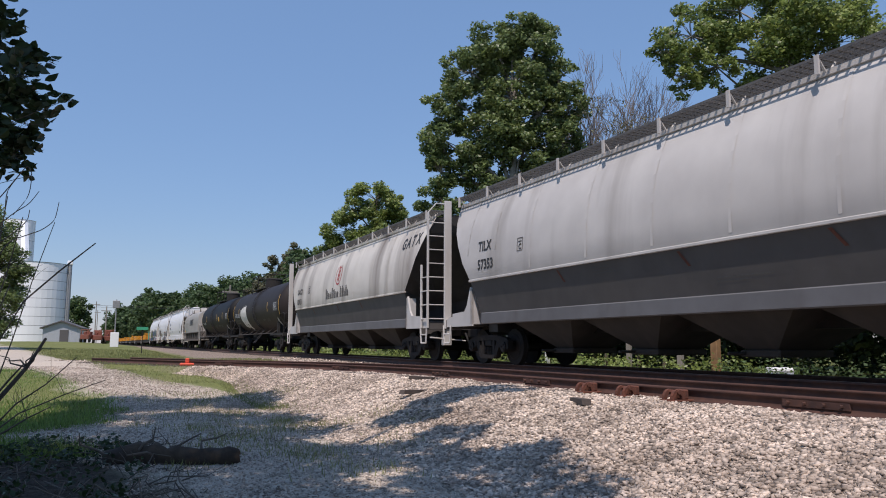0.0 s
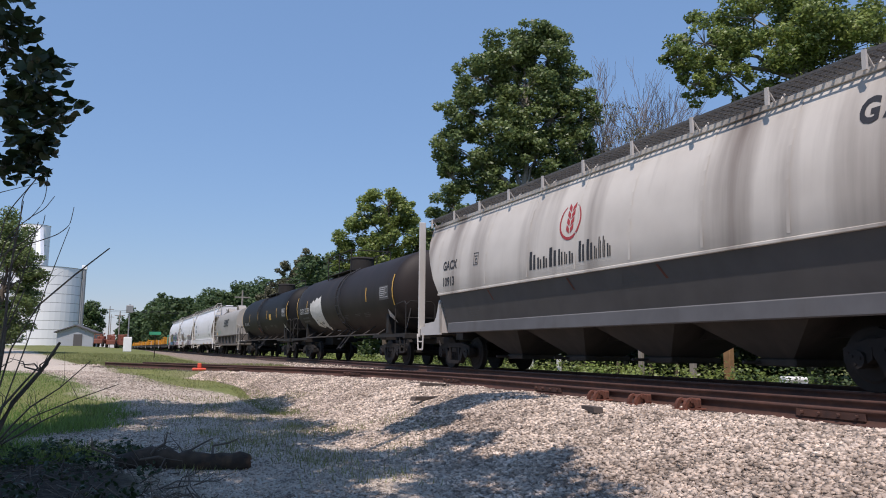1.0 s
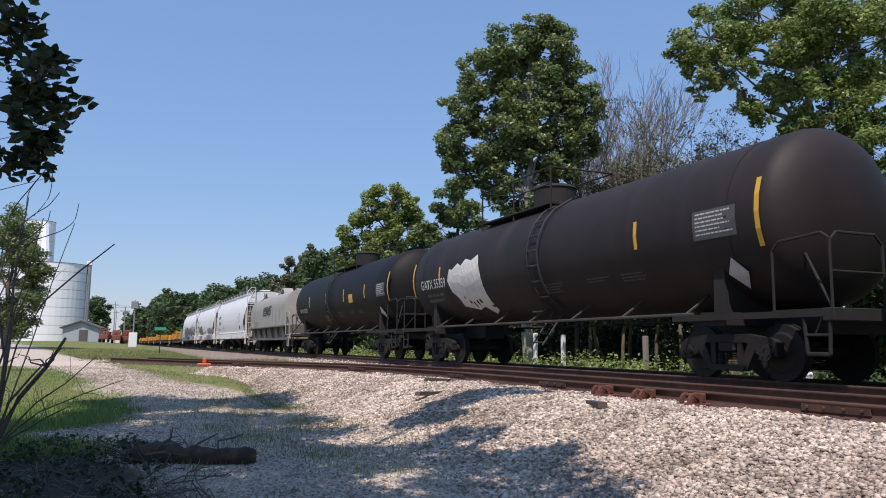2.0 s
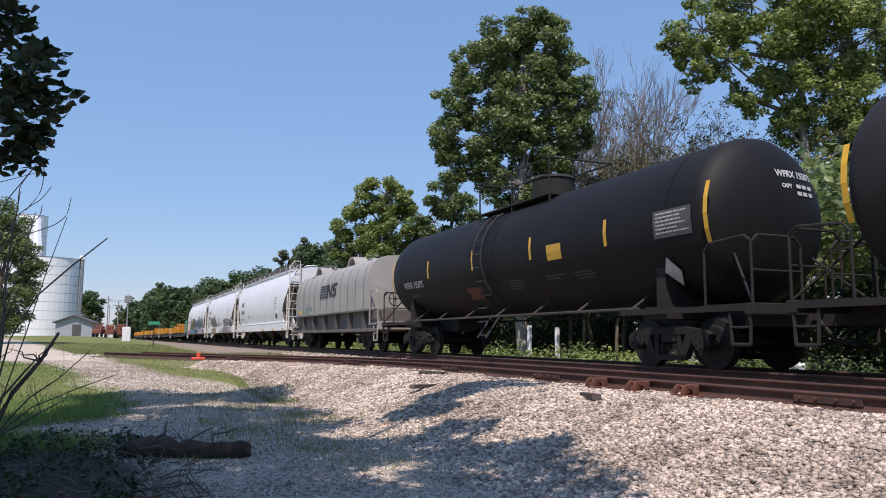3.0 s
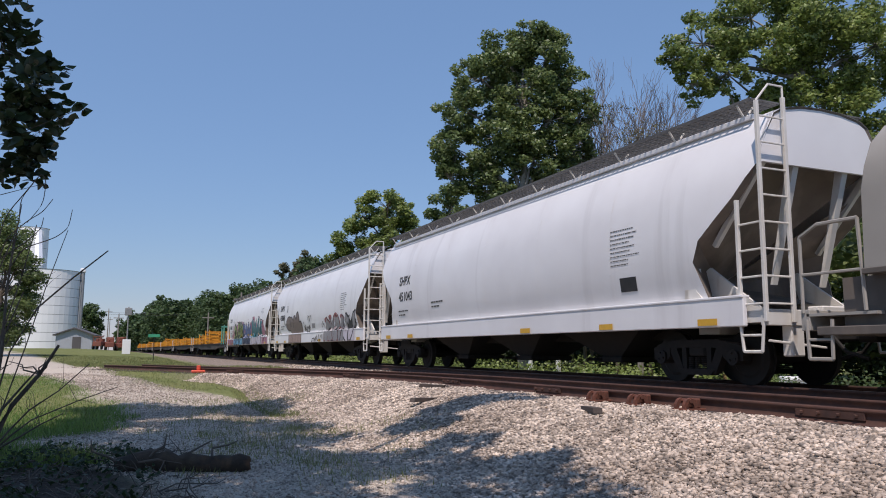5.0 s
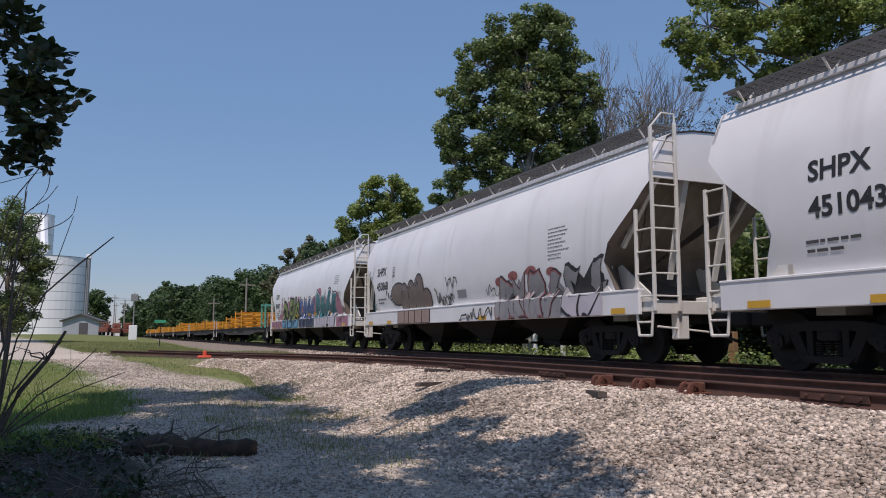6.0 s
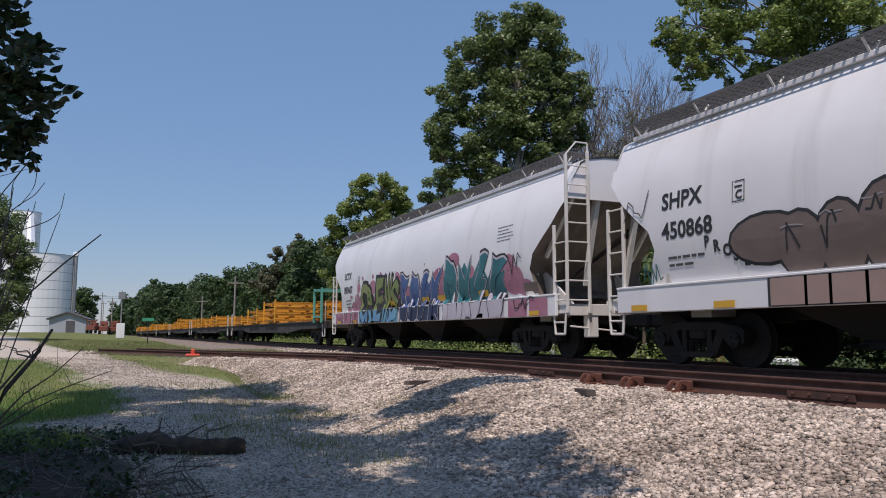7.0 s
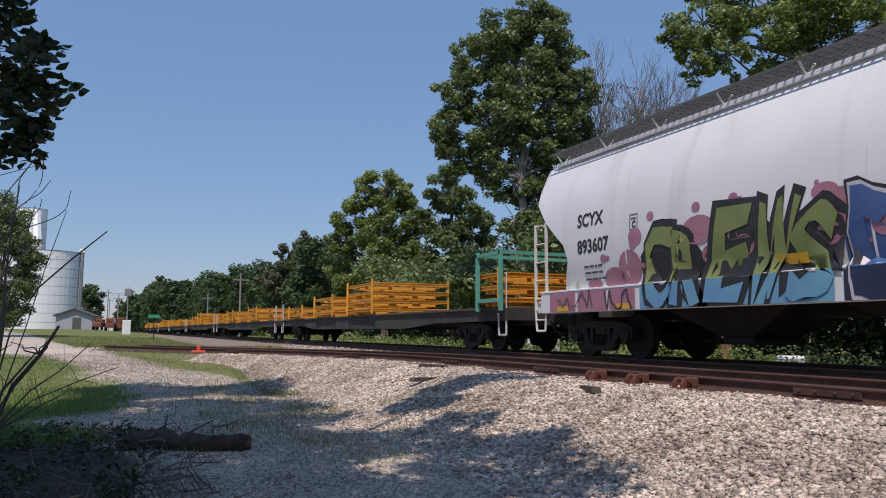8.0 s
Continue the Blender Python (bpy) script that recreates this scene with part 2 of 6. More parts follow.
def prism(bm, pts, x0, x1, axis="x"):
    """A plate with the outline pts, (y, z) for axis x or (x, z) for axis y, from x0 to x1 along the axis."""
    def co(p, t):
        return (t, p[0], p[1]) if axis == "x" else (p[0], t, p[1])
    a = [bm.verts.new(co(p, x0)) for p in pts]
    b = [bm.verts.new(co(p, x1)) for p in pts]
    n = len(pts)
    bm.faces.new(a)
    bm.faces.new(b[::-1])
    for i in range(n):
        bm.faces.new((a[(i + 1) % n], a[i], b[i], b[(i + 1) % n]))
    bmesh.ops.recalc_face_normals(bm, faces=bm.faces[:])
    return bm


def tube_np(pts, radii, seg=6):
    """Corners and quads of a tapered tube along pts."""
    pts = np.asarray(pts, float)
    d = np.gradient(pts, axis=0)
    d /= np.linalg.norm(d, axis=1)[:, None] + 1e-9
    up = np.where(np.abs(d[:, 2:3]) > 0.9, [[1.0, 0, 0]], [[0, 0, 1.0]])
    u = np.cross(d, up)
    u /= np.linalg.norm(u, axis=1)[:, None] + 1e-9
    w = np.cross(d, u)
    a = np.linspace(0, 2 * np.pi, seg, endpoint=False)
    ring = u[:, None] * np.cos(a)[None, :, None] + w[:, None] * np.sin(a)[None, :, None]
    v = (pts[:, None] + ring * np.asarray(radii)[:, None, None]).reshape(-1, 3)
    i, j = np.meshgrid(np.arange(len(pts) - 1), np.arange(seg), indexing="ij")
    k = (j + 1) % seg
    f = np.stack([i * seg + j, i * seg + k, (i + 1) * seg + k, (i + 1) * seg + j], -1).reshape(-1, 4)
    return v, f


def join_np(chunks):
    vs, fs, n = [], [], 0
    for v, f in chunks:
        vs.append(v)
        fs.append(f + n)
        n += len(v)
    return np.concatenate(vs), np.concatenate(fs)


AHEAD = (math.sin(radians(23.3)), math.cos(radians(23.3)))


def spot(right, ahead):
    """Plan position, in metres along the road's view axis and to the right of it."""
    return (ahead * AHEAD[0] + right * AHEAD[1], ahead * AHEAD[1] - right * AHEAD[0])
# ---- ground ----
TRACK_X = 10.61


def siding_x(y):
    """Near rail of the spur: beside the main track, then bending away and ending in the grass."""
    y = np.asarray(y, float)
    t = np.clip(y - 15.0, 0, None)
    return 7.0 - 0.02 * (y - 9) - 0.032 * np.clip(t, 0, 11) ** 2 - 0.45 * np.clip(t - 11, 0, None)


def smooth_step(a, b, x):
    t = np.clip((x - a) / (b - a), 0, 1)
    return t * t * (3 - 2 * t)


def wob(x, y):
    return (np.sin(x * 1.7 + 0.6 * np.sin(y * 1.1)) * np.sin(y * 1.3 + 0.8 * np.sin(x * 0.9)) +
            0.5 * np.sin(x * 3.9 + y * 2.1) * np.sin(y * 4.3 - x * 1.2))


def ballast_edge(y):
    """Toe of the ballast towards the drive."""
    y = np.asarray(y, float)
    return siding_x(y) - np.interp(y, [8, 16, 20, 24, 30], [3.7, 3.3, 2.3, 1.1, 0.8]) + 0.15 * np.sin(y * 0.9)


def height(x, y):
    x, y = np.asarray(x, float), np.asarray(y, float)
    base = -0.86 + 0.018 * wob(x, y)
    far = smooth_step(40, 120, y)
    base = base + 0.35 * far * smooth_step(-60, 0, x) + 0.02 * wob(x * 0.2, y * 0.2)
    base = base + 0.52 * smooth_step(16.5, 27, y) * smooth_step(7, 4, x) + 0.7 * smooth_step(45, 110, y) * smooth_step(10, -6, x)
    # embankment of both tracks
    top = -0.21
    a = np.minimum(siding_x(y) - 0.75, 8.7)
    a = np.where(y > 36, 8.7, a)
    toe = np.where(y > 36, 6.2, np.minimum(ballast_edge(y), a - 0.4))
    k = smooth_step(0, 1, (x - toe) / (a - toe)) * 0.65 + 0.35 * np.clip((x - toe) / (a - toe), 0, 1)
    down = smooth_step(12.4, 15.2, x)
    rise = k * (1 - down)
    rough = 0.015 * wob(x * 3.1, y * 2.7) * rise
    spur = smooth_step(1.6, 0.2, np.abs(x - siding_x(y) - 0.75)) * smooth_step(37, 32, y) * (y > 14)
    z = base + (top - base) * np.maximum(rise, 0.85 * spur) + rough
    return np.minimum(z, np.where(np.abs(x - TRACK_X) < 1.7, -0.20, 9.0))


def drive_left(y):
    return np.interp(y, [4, 9, 11.5, 13, 15, 19, 21.7, 27.3, 36, 60, 90, 140], [0.4, 0.7, -0.4, -1.2, 0.2, 0.5, -0.35, -1.6, -5.5, -13, -22, -42])


def drive_right(y):
    return np.interp(y, [4, 12, 16, 19.5, 22, 23.5, 27.8, 49, 70, 100, 140], [4, 4, 3.8, 3.6, 2.16, 1.4, 0.4, -2.0, -5, -12, -30])


def make_ground():
    def axis(lo, hi, near_lo, near_hi, step):
        a = [near_lo]
        s = step
        while a[-1] > lo:
            s *= 1.12
            a.append(a[-1] - s)
        b = [near_hi]
        s = step
        while b[-1] < hi:
            s *= 1.12
            b.append(b[-1] + s)
        return np.array(a[::-1] + list(np.arange(near_lo + step, near_hi - step / 2, step)) + b)
    xs, ys = axis(-1500, 1500, -7, 15.5, 0.14), axis(-200, 2500, 3, 34, 0.16)
    X, Y = np.meshgrid(xs, ys, indexing="ij")
    Z = height(X, Y)
    i, j = np.meshgrid(np.arange(len(xs) - 1), np.arange(len(ys) - 1), indexing="ij")
    n = len(ys)
    F = np.stack([i * n + j, (i + 1) * n + j, (i + 1) * n + j + 1, i * n + j + 1], -1).reshape(-1, 4)
    m = bpy.data.materials.new("ground")
    ob = part_np("ground", np.stack([X, Y, Z], -1).reshape(-1, 3), F, m, smooth=True)
    x, y = X.ravel(), Y.ravel()
    w = 0.28 * wob(x * 1.3, y * 1.1)
    drive = smooth_step(-0.5, 0.5, x - drive_left(y) + w) * smooth_step(-0.5, 0.5, drive_right(y) - x + w) * smooth_step(-30, 0, y)
    toe = np.where(y > 36, 6.4, ballast_edge(y))
    bal = smooth_step(-0.3, 0.4, x - toe + 0.5 * w) * smooth_step(14.6, 13.8, x) * np.maximum(smooth_step(27, 23.5, y + w), smooth_step(6.5, 7.5, x))
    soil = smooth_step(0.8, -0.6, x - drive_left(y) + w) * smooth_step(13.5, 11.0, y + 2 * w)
    for name, val in (("drive", drive), ("ballast", bal), ("soil", soil)):
        at = ob.data.attributes.new(name, "FLOAT", "POINT")
        at.data.foreach_set("value", val.astype(np.float32))
    m.use_nodes = True
    nt, l = m.node_tree.nodes, m.node_tree.links
    bsdf = nt["Principled BSDF"]
    bsdf.inputs["Roughness"].default_value = 0.92
    bsdf.inputs["Specular IOR Level"].default_value = 0.2
    tc = nt.new("ShaderNodeTexCoord")

    def tex(scale, detail=6, kind="ShaderNodeTexNoise"):
        t = nt.new(kind)
        t.inputs["Scale"].default_value = scale
        if kind == "ShaderNodeTexNoise":
            t.inputs["Detail"].default_value = detail
        l.new(tc.outputs["Object"], t.inputs["Vector"])
        return t

    def rampc(fac, stops):
        r = nt.new("ShaderNodeValToRGB")
        while len(r.color_ramp.elements) < len(stops):
            r.color_ramp.elements.new(0.5)
        for e, (p, c) in zip(r.color_ramp.elements, stops):
            e.position, e.color = p, (*c, 1)
        l.new(fac, r.inputs["Fac"])
        return r.outputs["Color"]

    def mixc(fac, a, b):
        x = nt.new("ShaderNodeMix")
        x.data_type = "RGBA"
        l.new(fac, x.inputs["Factor"])
        l.new(a, x.inputs["A"])
        l.new(b, x.inputs["B"])
        return x.outputs["Result"]

    def attr(name):
        a = nt.new("ShaderNodeAttribute")
        a.attribute_name = name
        return a.outputs["Fac"]
    grass = mixc(tex(0.35, 4).outputs["Fac"], rampc(tex(9).outputs["Fac"], [(0.3, (0.05, 0.09, 0.018)), (0.7, (0.13, 0.17, 0.04))]),
                 rampc(tex(12).outputs["Fac"], [(0.3, (0.15, 0.15, 0.055)), (0.7, (0.30, 0.27, 0.115))]))
    gravel = mixc(tex(0.8, 5).outputs["Fac"], rampc(tex(28, 4).outputs["Fac"], [(0.3, (0.31, 0.25, 0.20)), (0.7, (0.64, 0.545, 0.455))]),
                  rampc(tex(45, 3).outputs["Fac"], [(0.3, (0.34, 0.29, 0.235)), (0.7, (0.66, 0.59, 0.49))]))
    # dark soil, with the tree's shade put into its tone as well
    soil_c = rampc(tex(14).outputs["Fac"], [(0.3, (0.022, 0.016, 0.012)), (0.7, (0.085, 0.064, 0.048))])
    vor = tex(19, kind="ShaderNodeTexVoronoi")
    bal_c = mixc(tex(26, 3).outputs["Fac"], rampc(vor.outputs["Color"], [(0.1, (0.14, 0.105, 0.085)), (0.9, (0.46, 0.37, 0.30))]),
                 rampc(vor.outputs["Distance"], [(0.1, (0.42, 0.34, 0.27)), (0.6, (0.11, 0.085, 0.07))]))
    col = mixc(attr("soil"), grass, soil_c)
    col = mixc(attr("drive"), col, gravel)
    col = mixc(attr("ballast"), col, bal_c)
    l.new(col, bsdf.inputs["Base Color"])
    bn = nt.new("ShaderNodeBump")
    bn.inputs["Strength"].default_value, bn.inputs["Distance"].default_value = 0.9, 0.03
    l.new(tex(30, 5).outputs["Fac"], bn.inputs["Height"])
    l.new(bn.outputs[0], bsdf.inputs["Normal"])
    return tagged(ob, "grass, gravel drive and stone ballast under the tracks", "ground", kind="structure")


ground = make_ground()


# ---- tracks ----
RAIL = [(-0.07, -0.17), (0.07, -0.17), (0.07, -0.155), (0.012, -0.135), (0.012, -0.045), (0.036, -0.035), (0.036, -0.004), (0.028, 0.0),
        (-0.028, 0.0), (-0.036, -0.004), (-0.036, -0.035), (-0.012, -0.045), (-0.012, -0.135), (-0.07, -0.155)]


def sweep(name, profile, line, material, parent, label="", z=0.0):
    line = np.asarray(line, float)
    d = np.gradient(line, axis=0)
    d /= np.linalg.norm(d, axis=1)[:, None]
    nrm = np.stack([d[:, 1], -d[:, 0]], 1)
    p = np.asarray(profile, float)
    v = np.zeros((len(line), len(p), 3))
    v[..., :2] = line[:, None] + nrm[:, None] * p[None, :, :1]
    v[..., 2] = p[None, :, 1] + z
    k = len(p)
    i, j = np.meshgrid(np.arange(len(line) - 1), np.arange(k), indexing="ij")
    f = np.stack([i * k + j, (i + 1) * k + j, (i + 1) * k + (j + 1) % k, i * k + (j + 1) % k], -1).reshape(-1, 4)
    return part_np(name, v.reshape(-1, 3), f, material, parent, label)


def make_tracks():
    main = tagged(new("main_track"), "straight main railway track with rusty rails on timber ties", "railway track", kind="structure")
    for off in (-0.753, 0.753):
        line = [(TRACK_X + off, y) for y in (-60, 0, 40, 120, 300, 900)]
        sweep("rail", RAIL, line, "rail", main, "rust-brown steel rail")
        sweep("rail_head", [(-0.03, -0.002), (0.03, -0.002), (0.03, 0.003), (-0.03, 0.003)], line, "rail_head", main, "worn bright running surface")
    spur = tagged(new("spur_track"), "rusty spur track bending away from the main line", "railway track", kind="structure")
    ys = np.concatenate([np.arange(-30, 14, 4), np.arange(14, 32.5, 1.0)])
    near = np.stack([siding_x(ys), ys], 1)
    d = np.gradient(near, axis=0)
    d /= np.linalg.norm(d, axis=1)[:, None]
    far = near + 1.506 * np.stack([d[:, 1], -d[:, 0]], 1)
    sweep("rail", RAIL, near, "rail", spur, "rust-brown steel rail", z=-0.03)
    sweep("rail", RAIL, far, "rail", spur, "rust-brown steel rail", z=-0.03)
    return main, spur


main_track, spur_track = make_tracks()
# ---- rolling stock ----
SPEED = 16.59
WHEEL_R = 0.457
MESHES = {}
CARS = []          # (thing, place along the track at the start)
WHEELSETS = []


def shared(name, key, build, material, parent, m=None, label="", smooth=False):
    """A part whose mesh is built once and then used again."""
    if key not in MESHES:
        bm = bmesh.new()
        build(bm)
        ob = part(name, bm, material, parent, label, smooth)
        MESHES[key] = ob.data
    else:
        ob = tagged(new(name, MESHES[key]), label)
        ob.parent = parent
    if m is not None:
        ob.matrix_basis = m
    return ob


def b_wheelset(bm):
    for s in (-1, 1):
        x = s * 0.72
        bmesh.ops.create_cone(bm, cap_ends=True, segments=28, radius1=WHEEL_R, radius2=WHEEL_R, depth=0.10, matrix=Matrix.Translation((s * 0.765, 0, 0)) @ pose(0, 0, 0, 0, 90, 0))
        bmesh.ops.create_cone(bm, cap_ends=True, segments=28, radius1=WHEEL_R + 0.026, radius2=WHEEL_R + 0.026, depth=0.03, matrix=Matrix.Translation((s * 0.70, 0, 0)) @ pose(0, 0, 0, 0, 90, 0))
        bmesh.ops.create_cone(bm, cap_ends=True, segments=20, radius1=0.36, radius2=0.30, depth=0.03, matrix=Matrix.Translation((s * 0.82, 0, 0)) @ pose(0, 0, 0, 0, 90 * s, 0))
        bmesh.ops.create_cone(bm, cap_ends=True, segments=14, radius1=0.13, radius2=0.12, depth=0.34, matrix=Matrix.Translation((s * 1.0, 0, 0)) @ pose(0, 0, 0, 0, 90, 0))
        for k in range(3):
            a = k * 2.094
            rod(bm, (s * 1.165, 0.07 * math.cos(a), 0.07 * math.sin(a)), (s * 1.19, 0.07 * math.cos(a), 0.07 * math.sin(a)), 0.022)
    rod(bm, (-0.75, 0, 0), (0.75, 0, 0), 0.085, seg=12)


def b_sideframe(bm):
    x0, x1 = -1.13, -0.99
    prism(bm, [(-1.12, 0.60), (-0.98, 0.68), (-0.45, 0.76), (0.45, 0.76), (0.98, 0.68), (1.12, 0.60), (1.06, 0.52), (0.74, 0.55), (0.42, 0.62), (-0.42, 0.62), (-0.74, 0.55), (-1.06, 0.52)], x0, x1)
    for s in (-1, 1):
        prism(bm, [(s * 0.70, 0.60), (s * 0.50, 0.62), (s * 0.30, 0.20), (s * 0.46, 0.18)], x0, x1)
        prism(bm, [(s * 0.36, 0.64), (s * 0.25, 0.64), (s * 0.25, 0.22), (s * 0.36, 0.22)], x0 + 0.01, x1 - 0.01)
        prism(bm, [(s * 1.10, 0.62), (s * 1.10, 0.40), (s * 1.03, 0.40), (s * 1.02, 0.56), (s * 0.76, 0.56), (s * 0.74, 0.40), (s * 0.66, 0.46), (s * 0.66, 0.62)], x0 - 0.01, x1)
    prism(bm, [(-0.46, 0.25), (0.46, 0.25), (0.36, 0.15), (-0.36, 0.15)], x0 - 0.02, x1 + 0.02)


def b_springs(bm):
    for y in (-0.16, 0.0, 0.16):
        for k in range(6):
            z = 0.265 + k * 0.035
            bmesh.ops.create_cone(bm, cap_ends=True, segments=10, radius1=0.068, radius2=0.068, depth=0.02, matrix=Matrix.Translation((-1.06, y, z)))


def b_bolster(bm):
    box(bm, -1.12, 1.12, -0.20, 0.20, 0.47, 0.64, 0.03)
    box(bm, -0.4, 0.4, -0.25, 0.25, 0.60, 0.80, 0.03)


def b_brake_beam(bm):
    for y in (-0.42, 0.42):
        box(bm, -0.85, 0.85, y - 0.05, y + 0.05, 0.34, 0.44)


def add_truck(car, y):
    flip = pose(0, y, 0, 0, 0, 180)
    at = pose(0, y, 0)
    for m in (at, flip):
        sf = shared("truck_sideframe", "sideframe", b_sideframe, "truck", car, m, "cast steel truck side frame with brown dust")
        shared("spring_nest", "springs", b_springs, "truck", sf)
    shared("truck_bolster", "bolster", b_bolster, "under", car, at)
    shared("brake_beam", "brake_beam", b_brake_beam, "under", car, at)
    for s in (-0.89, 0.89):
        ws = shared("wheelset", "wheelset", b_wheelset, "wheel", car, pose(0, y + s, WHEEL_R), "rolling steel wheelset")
        WHEELSETS.append((ws, y + s))


def b_coupler(bm):
    box(bm, -0.13, 0.13, -0.1, 0.55, 0.72, 0.98, 0.03)
    box(bm, -0.20, 0.16, 0.45, 0.85, 0.70, 1.0, 0.05)
    path_rod(bm, [(0.28, 0.1, 0.85), (0.30, 0.4, 0.55), (0.26, 0.75, 0.45)], 0.03)


def add_couplers(car, y):
    shared("coupler", "coupler", b_coupler, "under", car, pose(0, y, 0))
    shared("coupler", "coupler", b_coupler, "under", car, pose(0, -y, 0, 0, 0, 180))


class Side:
    """Half cross-section of a car body: how far the side stands out at each height."""
    def __init__(self, pts):
        self.x, self.z = np.array([p[0] for p in pts], float), np.array([p[1] for p in pts], float)

    def out(self, z):
        return np.interp(z, self.z, self.x)


def wrap(bm, out, lift=0.008, limit=0.35):
    """Bend a flat drawing, with x as distance towards the car's front and y as height, on to the near side of the body."""
    bmesh.ops.triangulate(bm, faces=bm.faces[:])
    for _ in range(4):
        es = [e for e in bm.edges if e.calc_length() > limit]
        if not es:
            break
        bmesh.ops.subdivide_edges(bm, edges=es, cuts=1)
        bmesh.ops.triangulate(bm, faces=bm.faces[:])
    for v in bm.verts:
        u, z = v.co.x, v.co.y
        v.co = (-float(out(z)) - lift - v.co.z, -u, z)
    return bm


def text_bm(s, size, bold=0.0):
    cu = bpy.data.curves.new("lettering", "FONT")
    cu.body, cu.size, cu.offset = s, size, bold
    cu.resolution_u = 3
    ob = new("lettering", cu)
    bpy.context.view_layer.update()
    me = bpy.data.meshes.new_from_object(ob.evaluated_get(bpy.context.evaluated_depsgraph_get()))
    bpy.data.objects.remove(ob)
    bpy.data.curves.remove(cu)
    bm = bmesh.new()
    bm.from_mesh(me)
    bpy.data.meshes.remove(me)
    return bm


def lettering(car, s, u, z, size, out, material="ink", squeeze=1.0, bold=0.0, lift=0.008, name="lettering"):
    """Words on the near side; u runs from the car's middle towards its front."""
    bm = text_bm(s, size, bold)
    for v in bm.verts:
        v.co = (u + v.co.x * squeeze, z + v.co.y, 0)
    return part(name, wrap(bm, out, lift), material, car)


def poly(bm, pts, dz=0.0):
    bm.faces.new([bm.verts.new((p[0], p[1], dz)) for p in pts])
    return bm


def rect(bm, u0, u1, z0, z1, dz=0.0):
    return poly(bm, [(u0, z0), (u1, z0), (u1, z1), (u0, z1)], dz)


def bars(car, rows, out, material, name="stencil_bar", lift=0.008):
    bm = bmesh.new()
    for u0, u1, z0, z1 in rows:
        rect(bm, u0, u1, z0, z1)
    return part(name, wrap(bm, out, lift), material, car)


def frame_mark(car, u, z, w, h, out, material="ink"):
    t = 0.018
    bars(car, [(u, u + w, z, z + t), (u, u + w, z + h - t, z + h), (u, u + t, z, z + h), (u + w - t, u + w, z, z + h),
               (u + w * 0.2, u + w * 0.8, z + h * 0.68, z + h * 0.76)], out, material, "inspection_mark")
    lettering(car, "C", u + w * 0.28, z + h * 0.14, h * 0.58, out, material, 1.0, 0.006)


def body_loft(profile, inset, L, stations):
    """Closed side-and-roof shell: near side bottom, over the roof, far side bottom; its end edge steps in by inset(z)."""
    p = [(-x, z) for x, z in profile] + [(x, z) for x, z in reversed(profile[:-1] if profile[-1][0] == 0 else profile)]
    v = []
    for s in stations:
        for x, z in p:
            e = L / 2 - float(np.interp(z, *inset))
            v.append((x, s * e, z))
    k, n = len(p), len(stations)
    f = [(i * k + j, i * k + j + 1, (i + 1) * k + j + 1, (i + 1) * k + j) for i in range(n - 1) for j in range(k - 1)]
    return np.array(v), np.array(f), p


WHITE_P = [(1.46, 1.40), (1.53, 1.75), (1.57, 2.05), (1.58, 2.4), (1.575, 2.7), (1.55, 3.0), (1.51, 3.28), (1.46, 3.48), (1.36, 3.78), (1.20, 4.12), (1.08, 4.34), (0.9, 4.44), (0.45, 4.52), (0, 4.54)]
GREY_P = [(1.30, 1.04), (1.36, 1.30), (1.44, 1.75), (1.54, 2.17), (1.56, 2.22), (1.56, 2.70), (1.52, 3.2), (1.44, 3.6), (1.32, 3.95), (1.16, 4.3), (1.10, 4.44), (0.5, 4.55), (0, 4.57)]
WHITE_IN = ([1.3, 1.5, 2.05, 2.4, 2.98, 3.3, 3.5, 4.5], [1.2, 1.22, 1.45, 1.30, 0.55, 0.25, 0.05, 0.02])
GREY_IN = ([1.0, 1.36, 2.22, 2.5, 3.8, 4.44], [2.2, 2.0, 1.75, 1.45, 0.55, 0.28])


def end_sheet(profile, inset, L, s, depth, mid_z):
    """The sloping end sheet that closes a body."""
    p = [(-x, z) for x, z in profile] + [(x, z) for x, z in reversed(profile[:-1])]
    bm = bmesh.new()
    ring = [bm.verts.new((x, s * (L / 2 - float(np.interp(z, *inset)) - 0.01), z)) for x, z in p]
    c = bm.verts.new((0, s * (L / 2 - depth), mid_z))
    top = bm.verts.new((0, s * (L / 2 - 0.35), profile[-1][1] - 0.5))
    for a, b in zip(ring, ring[1:]):
        t = top if (a.co.z + b.co.z) / 2 > 3.5 else c
        bm.faces.new((a, b, t))
    k = next(i for i, q in enumerate(p) if q[1] > 3.5)
    bm.faces.new((ring[k], top, c))
    bm.faces.new((ring[len(p) - 1 - k], c, top))
    bm.faces.new((ring[-1], ring[0], c))
    bmesh.ops.recalc_face_normals(bm, faces=bm.faces[:])
    return bm


def b_step(bm):
    path_rod(bm, [(0, 0, 1.05), (0, 0.06, 0.55), (0, 0.42, 0.55), (0, 0.48, 1.05)], 0.026)
    rod(bm, (0, 0.03, 0.80), (0, 0.45, 0.80), 0.02)


def b_grate(L, w):
    def build(bm):
        n = 7
        for i in range(n):
            x = -w / 2 + w * i / (n - 1)
            box(bm, x - 0.012, x + 0.012, -L / 2, L / 2, -0.02, 0.02)
        for y in np.arange(-L / 2, L / 2 + 0.01, 0.17):
            box(bm, -w / 2, w / 2, y - 0.02, y + 0.02, -0.012, 0.012)
    return build


